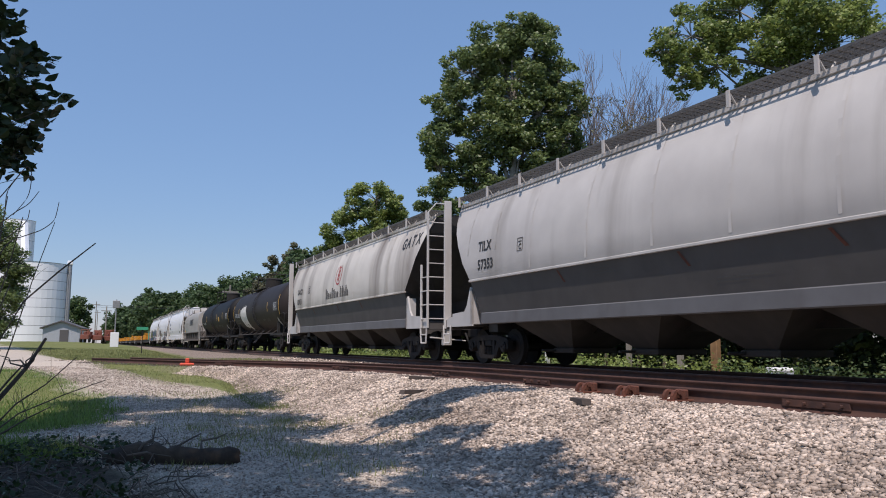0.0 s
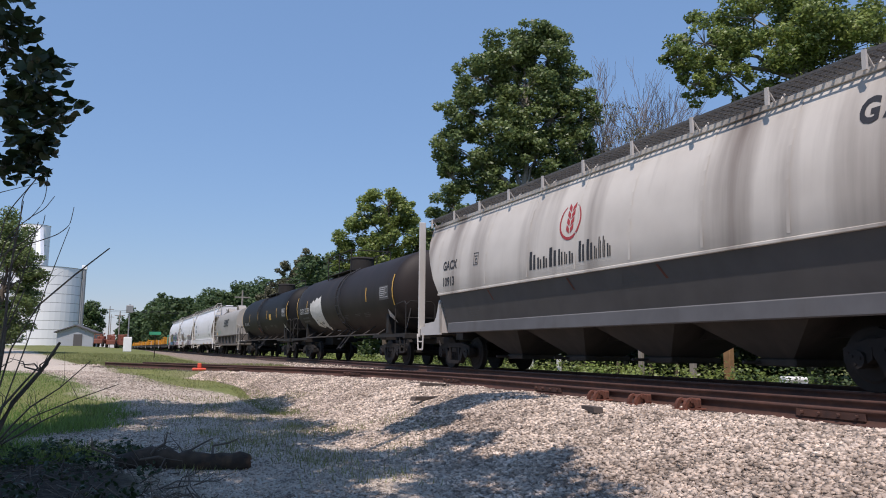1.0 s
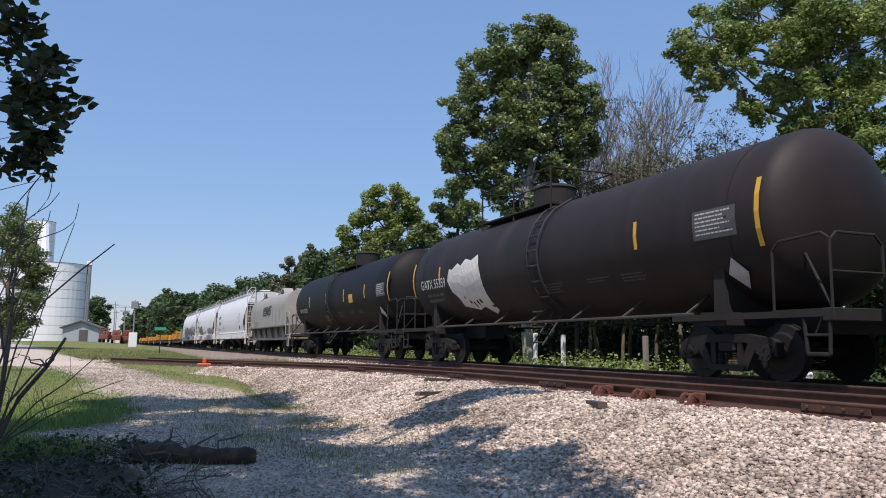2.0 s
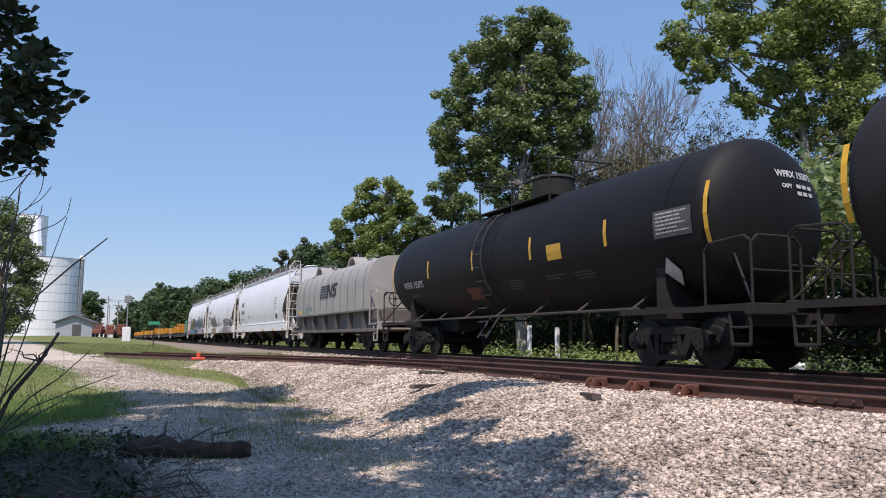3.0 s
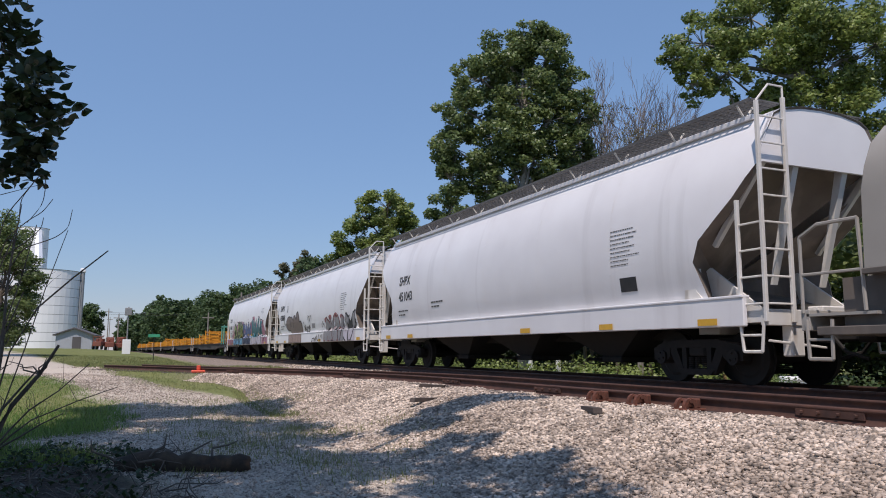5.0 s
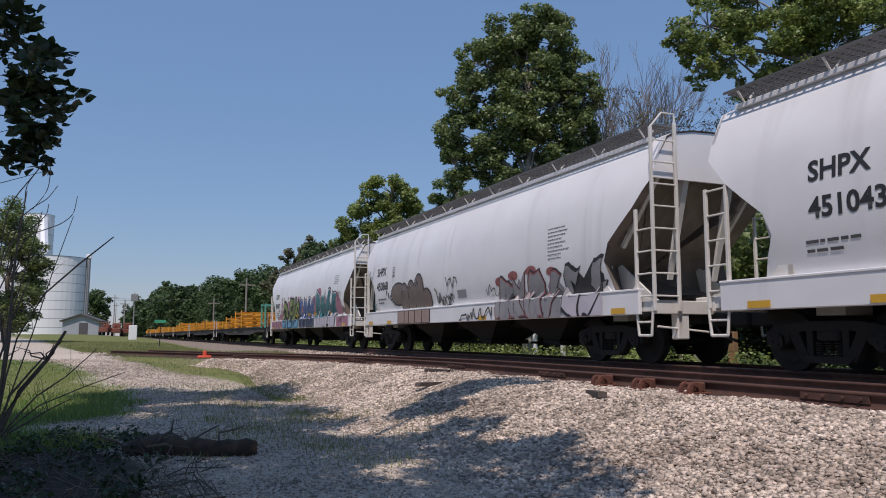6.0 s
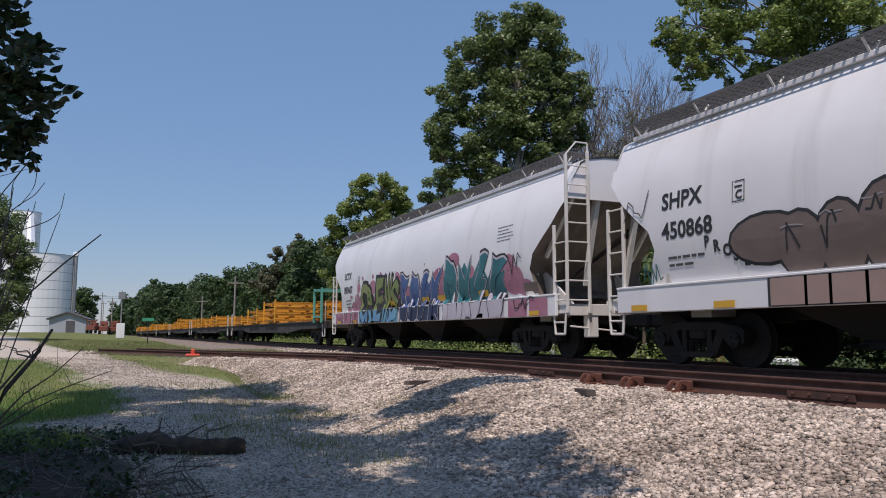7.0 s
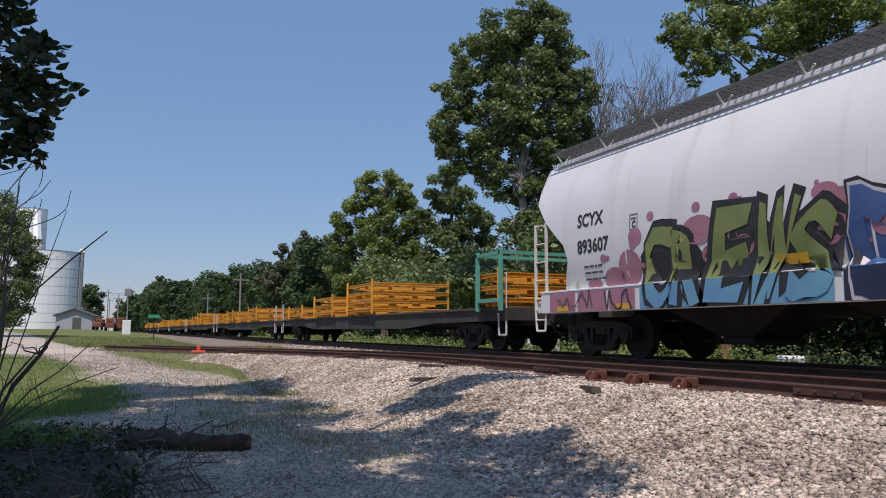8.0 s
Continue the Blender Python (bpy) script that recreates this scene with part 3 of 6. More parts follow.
def hopper(label, L, u_mid, style):
    """A covered hopper car with its near side at -x and its front at -y."""
    car = thing("covered_hopper_car", label, "hopper car", "cars of the freight train")
    white = style == "white"
    prof, inset = (WHITE_P, WHITE_IN) if white else (GREY_P, GREY_IN)
    skin = {"white": "hopper_white", "grey": "hopper_grey", "cream": "hopper_cream"}[style]
    trim = "hopper_grey" if style == "grey" else "white_paint"
    side = Side(prof)
    st = np.linspace(-1, 1, 25)
    v, f, p = body_loft(prof, inset, L, st)
    if white:
        part_np("body", v, f, skin, car, smooth=True)
    else:
        k = len(p)
        # sheet below the seam leans inward; its shade is put into a darker grey
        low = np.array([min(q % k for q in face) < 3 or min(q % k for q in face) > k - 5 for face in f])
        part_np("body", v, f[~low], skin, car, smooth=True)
        part_np("lower_slope", v, f[low], "lower_grey", car, "road-dusted lower side sheet with shade painted into its grey", smooth=True)
        bm = bmesh.new()
        e = L / 2 - 1.72
        for s in (-1, 1):
            box(bm, s * 1.55 - 0.03, s * 1.55 + 0.03, -e, e, 2.16, 2.22, 0.01)
        part("seam_angle", bm, skin, car)
    # end sheets lie back under the roof: dust plus shade in their tone
    for s in (-1, 1):
        part("end_sheet", end_sheet(prof, inset, L, s, 2.5, 1.8), "end_dust_shade" if white else "grime_shade", car, "dusty sloping end sheet with shade painted into its tone")
    # sills
    e = L / 2 - (0.35 if white else 2.1)
    for s in (-1, 1):
        bm = bmesh.new()
        if white:
            box(bm, s * 1.50, s * 1.585, -e, e, 0.94, 1.40, 0.015)
            box(bm, s * 1.44, s * 1.60, -e, e, 1.385, 1.43, 0.01)
        else:
            box(bm, s * 1.30, s * 1.40, -e, e, 1.04, 1.34, 0.02)
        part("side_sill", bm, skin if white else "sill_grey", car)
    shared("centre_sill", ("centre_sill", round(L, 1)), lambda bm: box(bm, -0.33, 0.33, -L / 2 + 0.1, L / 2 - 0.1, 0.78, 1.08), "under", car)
    # discharge bays
    n = 3 if white else 4
    span = L - 6.6
    for i in range(n):
        y = -span / 2 + span * (i + 0.5) / n

        def bay(bm, d=span / n):
            w = 1.05 if white else 1.34
            top = [(-w, -d * 0.48), (w, -d * 0.48), (w, d * 0.48), (-w, d * 0.48)]
            bot = [(-0.55, -0.32), (0.55, -0.32), (0.55, 0.32), (-0.55, 0.32)]
            a = [bm.verts.new((*q, 1.16)) for q in top]
            b = [bm.verts.new((*q, 0.44)) for q in bot]
            bm.faces.new(b[::-1])
            for j in range(4):
                bm.faces.new((a[j], a[(j + 1) % 4], b[(j + 1) % 4], b[j]))
            bmesh.ops.recalc_face_normals(bm, faces=bm.faces[:])
            box(bm, -0.62, 0.62, -0.42, 0.42, 0.32, 0.44, 0.02)
            rod(bm, (-1.0, 0.3, 0.38), (1.0, 0.3, 0.38), 0.03)
        # white cars' bays take a blacker paint to stand for their shade
        shared("discharge_bay", ("bay", style == "white", round(span / n, 2)), bay, "under" if white else "grime_shade", car, pose(0, y, 0))
    # end platforms, ladders, gussets
    for s in (-1, 1):
        m = pose(0, s * L / 2, 0, 0, 0, 0 if s < 0 else 180)

        def platform(bm):
            box(bm, -1.48, 1.48, 0.0, 0.12, 0.95, 1.20, 0.01)
            box(bm, -1.45, 1.45, 0.1, 1.5, 1.02, 1.07)
            box(bm, -0.9, 0.9, 1.6, 2.1, 0.85, 1.15)
        shared("end_platform", ("platform", white), platform, trim if white else "lower_grey", car, m)
        for x in (-1, 1):
            k = x * s
            def gusset(bm):
                prism(bm, [(0.55, 1.0), (1.75, 1.0), (1.75, 1.98), (1.66, 2.04), (1.45, 1.55), (1.30, 1.40), (0.55, 1.36)], -1.50, -1.44)
                box(bm, -1.5, -1.2, 1.66, 1.75, 1.05, 1.98)
                prism(bm, [(0.06, 1.0), (0.55, 1.0), (0.55, 1.30), (0.06, 1.22)], -1.47, -1.43)
            ob = shared("gusset_plate", ("gusset", white, x, s), lambda bm: (gusset(bm), bmesh.ops.transform(bm, matrix=Matrix.Diagonal((-x, -s, 1, 1)), verts=bm.verts[:]), bmesh.ops.recalc_face_normals(bm, faces=bm.faces[:])), trim, car, pose(0, s * L / 2, 0))
            top = 4.46 if white else 4.52
            mir = Matrix.Diagonal((-x, -s, 1, 1))

            def ladder(bm):
                if k > 0:
                    for px, py, z1 in ((-1.52, 0.46, 2.95), (-1.52, -0.04, top), (-0.95, -0.04, top + 0.12)):
                        box(bm, px - 0.03, px + 0.03, py - 0.03, py + 0.03, 1.0, z1, 0.006)
                    for z in np.arange(1.28, 2.9, 0.42):
                        rod(bm, (-1.52, -0.04, z), (-1.52, 0.46, z), 0.017)
                    for z in np.arange(1.28, top, 0.42):
                        rod(bm, (-1.52, -0.04, z), (-0.95, -0.04, z), 0.017)
                    path_rod(bm, [(-1.52, -0.04, top), (-1.25, -0.04, top + 0.30), (-0.95, -0.04, top + 0.30), (-0.95, -0.04, top + 0.1)], 0.018)
                else:
                    for py in (0.03, 0.50):
                        box(bm, -1.55, -1.49, py - 0.03, py + 0.03, 1.0, 3.0, 0.006)
                    for z in np.arange(1.28, 3.0, 0.42):
                        rod(bm, (-1.52, 0.03, z), (-1.52, 0.50, z), 0.017)
                bmesh.ops.transform(bm, matrix=mir, verts=bm.verts[:])
                bmesh.ops.recalc_face_normals(bm, faces=bm.faces[:])

            if white or k > 0:
                shared("ladder", ("ladder", white, x, s), ladder, trim, car, pose(0, s * L / 2, 0), "white steel corner ladder" if k > 0 else "short white steel side ladder")
            shared("step", ("step", white), b_step, trim, car, Matrix.Translation((x * 1.53, s * L / 2 - (0.5 if s > 0 else 0), 0)))
            if not white and k < 0:
                shared("end_post", ("post", white), lambda bm: box(bm, -0.11, 0.11, -0.03, 0.03, 0.95, 4.66, 0.01), trim, car, pose(x * 1.42, s * (L / 2 - 0.06), 0))
            if white:
                def strut(bm):
                    prism(bm, [(0.10, 3.56), (0.26, 3.56), (0.70, 1.65), (0.66, 1.65)], -0.62, -0.50)
                    prism(bm, [(0.14, 3.54), (0.34, 3.50), (1.32, 2.35), (1.26, 2.30)], -1.25, -1.17)
                    prism(bm, [(0.25, 1.07), (1.45, 1.07), (1.70, 1.95), (1.60, 2.0)], -1.05, -1.00)
                    bmesh.ops.transform(bm, matrix=mir, verts=bm.verts[:])
                    bmesh.ops.recalc_face_normals(bm, faces=bm.faces[:])
                shared("end_strut", ("strut", x, s), strut, trim, car, pose(0, s * L / 2, 0))
        if white:
            def panel(bm):
                half = [(px, pz) for px, pz in prof if pz > 3.55]
                prism(bm, [(1.44, 3.52)] + half[:-1] + [(0, half[-1][1])] + [(-px, pz) for px, pz in reversed(half[:-1])] + [(-1.44, 3.52)], 0.05, 0.11, "y")
            shared("end_panel", "end_panel", panel, skin, car, m, "white upper end panel")
        def carrier(bm):
            box(bm, -0.28, 0.28, 0.0, 0.30, 0.95, 1.28, 0.02)
            box(bm, -0.95, -0.68, 0.02, 0.22, 0.48, 0.98, 0.02)
            rod(bm, (-1.4, 0.05, 0.72), (-0.2, 0.05, 0.62), 0.02)
        shared("coupler_carrier", ("carrier", white), carrier, trim, car, m)
    # roof walk
    W = 0.62
    rz = 4.62 if white else 4.66
    for x in (-1, 1):
        board = shared("running_board", ("grate", round(L, 1)), b_grate(L - 0.6, W), "grate", car, pose(x * 0.98, 0, rz), "grey steel grating walkway")
        nb = 11
        for i in range(nb):
            y = -L / 2 + 0.6 + (L - 1.2) * i / (nb - 1)

            def bracket(bm):
                path_rod(bm, [(-0.30, 0, rz - 0.02), (-0.12, 0, rz - 0.25), (0.05, 0, rz - 0.02)], 0.02)
                if not white:
                    box(bm, -0.35, -0.31, -0.035, 0.035, rz - 0.26, rz + 0.03)
            shared("walk_bracket", ("bracket", white, x), lambda bm: (bracket(bm), bmesh.ops.transform(bm, matrix=Matrix.Diagonal((-x, 1, 1, 1)), verts=bm.verts[:])), trim, board, pose(0, y, -rz))
    bm = bmesh.new()
    box(bm, -0.32, 0.32, -L / 2 + 1.0, L / 2 - 1.0, 4.52, 4.66, 0.03)
    part("hatch_trough", bm, skin, car)
    bm = bmesh.new()
    for s in (-1, 1):
        box(bm, s * 1.05, s * 1.15, -L / 2 + 0.4, L / 2 - 0.4, (4.33 if white else 4.40), (4.42 if white else 4.50), 0.01)
    part("roof_angle", bm, skin, car)
    # weld ribs
    ribs = (-0.62, -0.28, 0.05, 0.36, 0.66) if white else (-0.88, -0.66, -0.45, -0.22, 0.0, 0.24, 0.5, 0.7, 0.88)
    for r in ribs:
        bm = bmesh.new()
        y = r * (L / 2 - 0.6)
        w, zlo = (0.02, 1.5) if white else (0.035, 2.28)
        rect(bm, -y - w, -y + w, max(zlo, 1.5 if abs(r) < 0.7 else 2.9), prof[-3][1] - 0.02)
        part("rib", wrap(bm, side.out, 0.008), skin, car)
    add_truck(car, -(L / 2 - 1.95))
    add_truck(car, L / 2 - 1.95)
    add_couplers(car, L / 2)
    CARS.append((car, u_mid))
    return car, side


def tank_car(label, R, zc, tank_len, u_mid, skin, ladder_u, dome_u):
    car = thing("tank_car", label, "tank car", "cars of the freight train")
    hd = 0.62
    prof = [(-tank_len / 2 + hd * (1 - math.cos(a)), R * math.sin(a)) for a in np.linspace(0.0, math.pi / 2, 9)]
    prof += [(y, R) for y in np.linspace(-tank_len / 2 + hd, tank_len / 2 - hd, 13)[1:-1]]
    prof += [(tank_len / 2 - hd * (1 - math.cos(a)), R * math.sin(a)) for a in np.linspace(math.pi / 2, 0.0, 9)]
    seg = 48
    v = np.array([(r * math.cos(2 * math.pi * j / seg), y, zc + r * math.sin(2 * math.pi * j / seg)) for y, r in prof for j in range(seg)])
    f = np.array([(i * seg + j, i * seg + (j + 1) % seg, (i + 1) * seg + (j + 1) % seg, (i + 1) * seg + j) for i in range(len(prof) - 1) for j in range(seg)])
    part_np("tank", v, f, skin, car, smooth=True)

    def out(z):
        return np.sqrt(np.clip(R * R - (np.asarray(z) - zc) ** 2, 0.02, None))
    # jacket bands
    for y in (-0.42, 0.0, 0.42):
        bm = bmesh.new()
        bmesh.ops.create_cone(bm, cap_ends=False, segments=48, radius1=R + 0.008, radius2=R + 0.008, depth=0.06, matrix=Matrix.Translation((0, y * tank_len, zc)) @ pose(0, 0, 0, 90, 0, 0))
        part("jacket_band", bm, skin, car, smooth=True)
    L = tank_len + 1.5
    for s in (-1, 1):
        m = pose(0, s * L / 2, 0, 0, 0, 0 if s < 0 else 180)

        def stub(bm):
            box(bm, -0.33, 0.33, 0.0, 4.2, 0.75, 1.12, 0.02)
            box(bm, -1.48, 1.48, 0.05, 0.25, 0.92, 1.10, 0.01)
            box(bm, -1.42, 1.42, 0.2, 1.2, 1.05, 1.10)
            for x in (-1, 1):
                box(bm, x * 1.42, x * 1.48, 0.1, 3.4, 0.98, 1.08)
        shared("stub_sill", "stub", stub, "under", car, m)

        def saddle(bm):
            pts = [(-1.25, 1.1), (1.25, 1.1)] + [((R - 0.02) * math.sin(a), zc - (R - 0.02) * math.cos(a)) for a in np.linspace(1.0, -1.0, 13)]
            prism(bm, pts, 2.35, 2.6, "y")
            prism(bm, [(-1.40, 0.9), (1.40, 0.9), (1.40, 1.12), (-1.40, 1.12)], 2.2, 2.75, "y")
        shared("saddle", ("saddle", R), saddle, "under", car, m)

        def rails(bm, sides=(-1, 1)):
            for x in sides:
                path_rod(bm, [(x * 1.42, 1.15, 1.08), (x * 1.42, 1.15, 2.0), (x * 1.42, 1.02, 2.13), (x * 1.42, 0.26, 2.18), (x * 1.42, 0.12, 2.08), (x * 1.42, 0.12, 1.08)], 0.022)
                path_rod(bm, [(x * 1.42, 0.12, 2.05), (x * 1.28, 0.12, 2.18), (x * 0.50, 0.12, 2.18), (x * 0.35, 0.12, 2.04), (x * 0.35, 0.12, 1.08)], 0.022)
                rod(bm, (x * 1.42, 0.12, 1.62), (x * 0.35, 0.12, 1.62), 0.016)
                rod(bm, (x * 1.42, 0.12, 1.1), (x * 0.9, 1.0, 2.0), 0.022)
                path_rod(bm, [(x * 1.44, 0.15, 1.0), (x * 1.44, 0.18, 0.45), (x * 1.44, 0.56, 0.45), (x * 1.44, 0.6, 1.0)], 0.028)
                rod(bm, (x * 1.44, 0.16, 0.72), (x * 1.44, 0.58, 0.72), 0.02)
        for x in (-1, 1):
            shared("end_railing", ("tank_rails", x), lambda bm: rails(bm, (x,)), "under", car, m, "dark steel end railing")
        add_truck(car, s * (L / 2 - 2.5))
    # running sill bar and brackets along the side
    bm = bmesh.new()
    for x in (-1, 1):
        rod(bm, (x * 1.40, -tank_len / 2 + 2.2, 1.10), (x * 1.40, tank_len / 2 - 2.2, 1.10), 0.03)
        for y in np.linspace(-tank_len / 2 + 2.4, tank_len / 2 - 2.4, 7):
            rod(bm, (x * 1.40, y, 1.10), (x * float(out(1.45)) * 0.98, y, 1.46), 0.025)
    part("side_handrail", bm, "grime_shade", car, "grey dusty side rail")
    # mid ladder, dome platform
    bm = bmesh.new()
    for y in (-ladder_u - 0.24, -ladder_u + 0.24):
        zs = np.linspace(zc - 1.3, zc + R * 0.94, 10)
        path_rod(bm, [(-float(out(z)) - 0.10, y, z) for z in zs], 0.026)
        rod(bm, (-float(out(zs[0])) - 0.10, y, zs[0]), (-1.45, y, 0.55), 0.026)
    for z in np.arange(0.62, zc + R * 0.92, 0.36):
        x = -float(out(z)) - 0.10 if z > zc - 1.3 else -1.42
        rod(bm, (x, -ladder_u - 0.24, z), (x, -ladder_u + 0.24, z), 0.02)
    part("side_ladder", bm, "ink", car, "black steel side ladder")
    bm = bmesh.new()
    zt = zc + R
    ya, yb = -dome_u - 1.3, -dome_u + 2.5
    bmesh.ops.create_cone(bm, cap_ends=True, segments=24, radius1=0.55, radius2=0.55, depth=0.62, matrix=Matrix.Translation((0, -dome_u, zt + 0.22)))
    bmesh.ops.create_cone(bm, cap_ends=True, segments=24, radius1=0.58, radius2=0.50, depth=0.08, matrix=Matrix.Translation((0, -dome_u, zt + 0.56)))
    part("dome_housing", bm, "under", car, "dark valve housing on the tank top")
    bm = bmesh.new()
    for x in (-1.0, 1.0):
        box(bm, x * 0.75 - 0.2, x * 0.75 + 0.2, ya, yb, zt - 0.14, zt - 0.10)
        for y in (ya, ya + 1.9, yb):
            rod(bm, (x * 0.92, y, zt - 0.35), (x * 0.92, y, zt + 0.78), 0.024)
        path_rod(bm, [(x * 0.92, ya, zt + 0.78), (x * 0.92, yb, zt + 0.78)], 0.024)
        path_rod(bm, [(x * 0.92, ya, zt + 0.36), (x * 0.92, yb, zt + 0.36)], 0.016)
    for y in (ya, yb):
        rod(bm, (-0.92, y, zt + 0.78), (0.92, y, zt + 0.78), 0.024)
    part("top_platform", bm, "under", car, "walkway with railing on the tank top")
    add_couplers(car, L / 2)
    CARS.append((car, u_mid))
    return car, out


def coil_car(label, L, u_mid):
    car = thing("coil_car", label, "coil car", "cars of the freight train")
    prof = [(1.50, 1.64), (1.50, 2.7), (1.46, 3.02), (1.35, 3.34), (1.10, 3.60), (0.7, 3.75), (0, 3.80)]
    side = Side(prof)
    H = L - 2.2
    inset = ([1.6, 2.7, 3.80], [0.0, 0.03, 0.16])
    v, f, p = body_loft(prof, inset, H, np.linspace(-1, 1, 21))
    part_np("hood", v, f, "coil_grey", car, "pale grey ribbed steel hood", smooth=True)
    for s in (-1, 1):
        bm = bmesh.new()
        ring = [bm.verts.new((x, s * (H / 2 - float(np.interp(z, *inset)) + 0.003), z)) for x, z in p]
        bm.faces.new(ring)
        bmesh.ops.recalc_face_normals(bm, faces=bm.faces[:])
        part("hood_end", bm, "coil_grey", car)
        bm = bmesh.new()
        box(bm, -1.49, 1.49, s * (H / 2 - 0.12), s * (H / 2 - 0.04), 2.42, 2.46)
        part("end_rib", bm, "coil_grey", car)
    for y in np.linspace(-H / 2 + 0.6, H / 2 - 0.6, 11):
        bm = bmesh.new()
        rect(bm, -y - 0.035, -y + 0.035, 1.68, 3.58)
        part("hood_rib", wrap(bm, side.out, 0.02), "coil_grey", car)
    bm = bmesh.new()
    box(bm, -1.53, 1.53, -H / 2 - 0.03, H / 2 + 0.03, 1.57, 1.65, 0.01)
    part("hood_rim", bm, "coil_dark", car)
    bm = bmesh.new()
    box(bm, -1.30, 1.30, -H / 2 - 0.5, H / 2 + 0.5, 0.85, 1.57)
    box(bm, -1.50, 1.50, -L / 2 + 0.3, L / 2 - 0.3, 0.78, 0.90, 0.01)
    part("trough", bm, "coil_dark", car, "brown-grey dusty steel trough")
    for y in (-5.4, -3.4, -1.4, 0.6, 2.6, 4.6):
        for x in (-1, 1):
            shared("stake", ("coil_stake", x), lambda bm: prism(bm, [(x * 1.29, 0.88), (x * 1.50, 0.88), (x * 1.46, 1.57), (x * 1.29, 1.57)], -0.05, 0.05, "y"), "lower_grey", car, pose(0, y, 0))
    # arched lifting saddles and a latch on the hood
    for y in (-1.3, 4.4):
        bm = bmesh.new()
        arc = [(y + 0.62 * math.cos(q), 3.72 + 0.42 * math.sin(q)) for q in np.linspace(0, math.pi, 13)]
        inner = [(y + 0.52 * math.cos(q), 3.72 + 0.34 * math.sin(q)) for q in np.linspace(math.pi, 0, 13)]
        prism(bm, arc + inner, -0.75, -0.15)
        prism(bm, arc + inner, 0.15, 0.75)
        part("lifting_saddle", bm, "coil_grey", car)
    bm = bmesh.new()
    path_rod(bm, [(-1.05, 3.4, 3.58), (-1.05, 3.4, 4.05)], 0.022)
    path_rod(bm, [(-1.2, 3.9, 3.50), (-1.05, 3.4, 3.70), (-0.95, 3.0, 3.72)], 0.02)
    part("hood_latch", bm, "coil_dark", car)
    for s in (-1, 1):
        m = pose(0, s * L / 2, 0, 0, 0, 0 if s < 0 else 180)

        def rails(bm):
            box(bm, -1.45, 1.45, 0.0, 0.15, 0.85, 1.15, 0.01)
            box(bm, -1.45, 1.45, 0.1, 1.2, 1.05, 1.09)
            for x in (-1, 1):
                path_rod(bm, [(x * 1.45, 0.05, 1.1), (x * 1.45, 0.05, 2.2), (x * 1.45, 0.35, 2.35), (x * 1.45, 1.0, 2.35), (x * 1.45, 1.05, 1.1)], 0.028)
                path_rod(bm, [(x * 1.45, 0.1, 1.0), (x * 1.45, 0.12, 0.45), (x * 1.45, 0.5, 0.45), (x * 1.45, 0.52, 1.0)], 0.028)
                rod(bm, (x * 1.45, 0.11, 0.72), (x * 1.45, 0.51, 0.72), 0.02)
                rod(bm, (x * 1.45, 0.05, 1.65), (x * 1.45, 1.03, 1.65), 0.022)
        shared("end_platform", "coil_end", rails, "coil_grey", car, m)
        add_truck(car, s * (L / 2 - 2.3))
    bm = bmesh.new()
    rod(bm, (-0.75, -L / 2 + 0.06, 2.0), (-0.75, -L / 2 + 0.12, 2.0), 0.05)
    for k in range(12):
        a, b = 2 * math.pi * k / 12, 2 * math.pi * (k + 1) / 12
        rod(bm, (-0.75 + 0.27 * math.cos(a), -L / 2 + 0.08, 2.0 + 0.27 * math.sin(a)), (-0.75 + 0.27 * math.cos(b), -L / 2 + 0.08, 2.0 + 0.27 * math.sin(b)), 0.02)
        if k % 3 == 0:
            rod(bm, (-0.75, -L / 2 + 0.08, 2.0), (-0.75 + 0.27 * math.cos(a), -L / 2 + 0.08, 2.0 + 0.27 * math.sin(a)), 0.015)
    part("brake_wheel", bm, "under", car, "round steel handbrake wheel")
    add_couplers(car, L / 2)
    CARS.append((car, u_mid))
    return car, side


def b_flat_frame(bm):
    L = 27.2
    prism(bm, [(-L / 2, 1.10), (L / 2, 1.10), (L / 2, 0.82), (L / 2 - 5.0, 0.78), (L / 2 - 7.5, 0.62), (-L / 2 + 7.5, 0.62), (-L / 2 + 5.0, 0.78), (-L / 2, 0.82)], -1.36, -1.28)
    prism(bm, [(-L / 2, 1.10), (L / 2, 1.10), (L / 2, 0.82), (L / 2 - 5.0, 0.78), (L / 2 - 7.5, 0.62), (-L / 2 + 7.5, 0.62), (-L / 2 + 5.0, 0.78), (-L / 2, 0.82)], 1.28, 1.36)
    box(bm, -0.35, 0.35, -L / 2, L / 2, 0.70, 1.05)
    box(bm, -1.45, 1.45, -L / 2, -L / 2 + 0.15, 0.82, 1.12)
    box(bm, -1.45, 1.45, L / 2 - 0.15, L / 2, 0.82, 1.12)


def b_deck(bm):
    box(bm, -1.42, 1.42, -13.6, 13.6, 1.10, 1.17, 0.01)


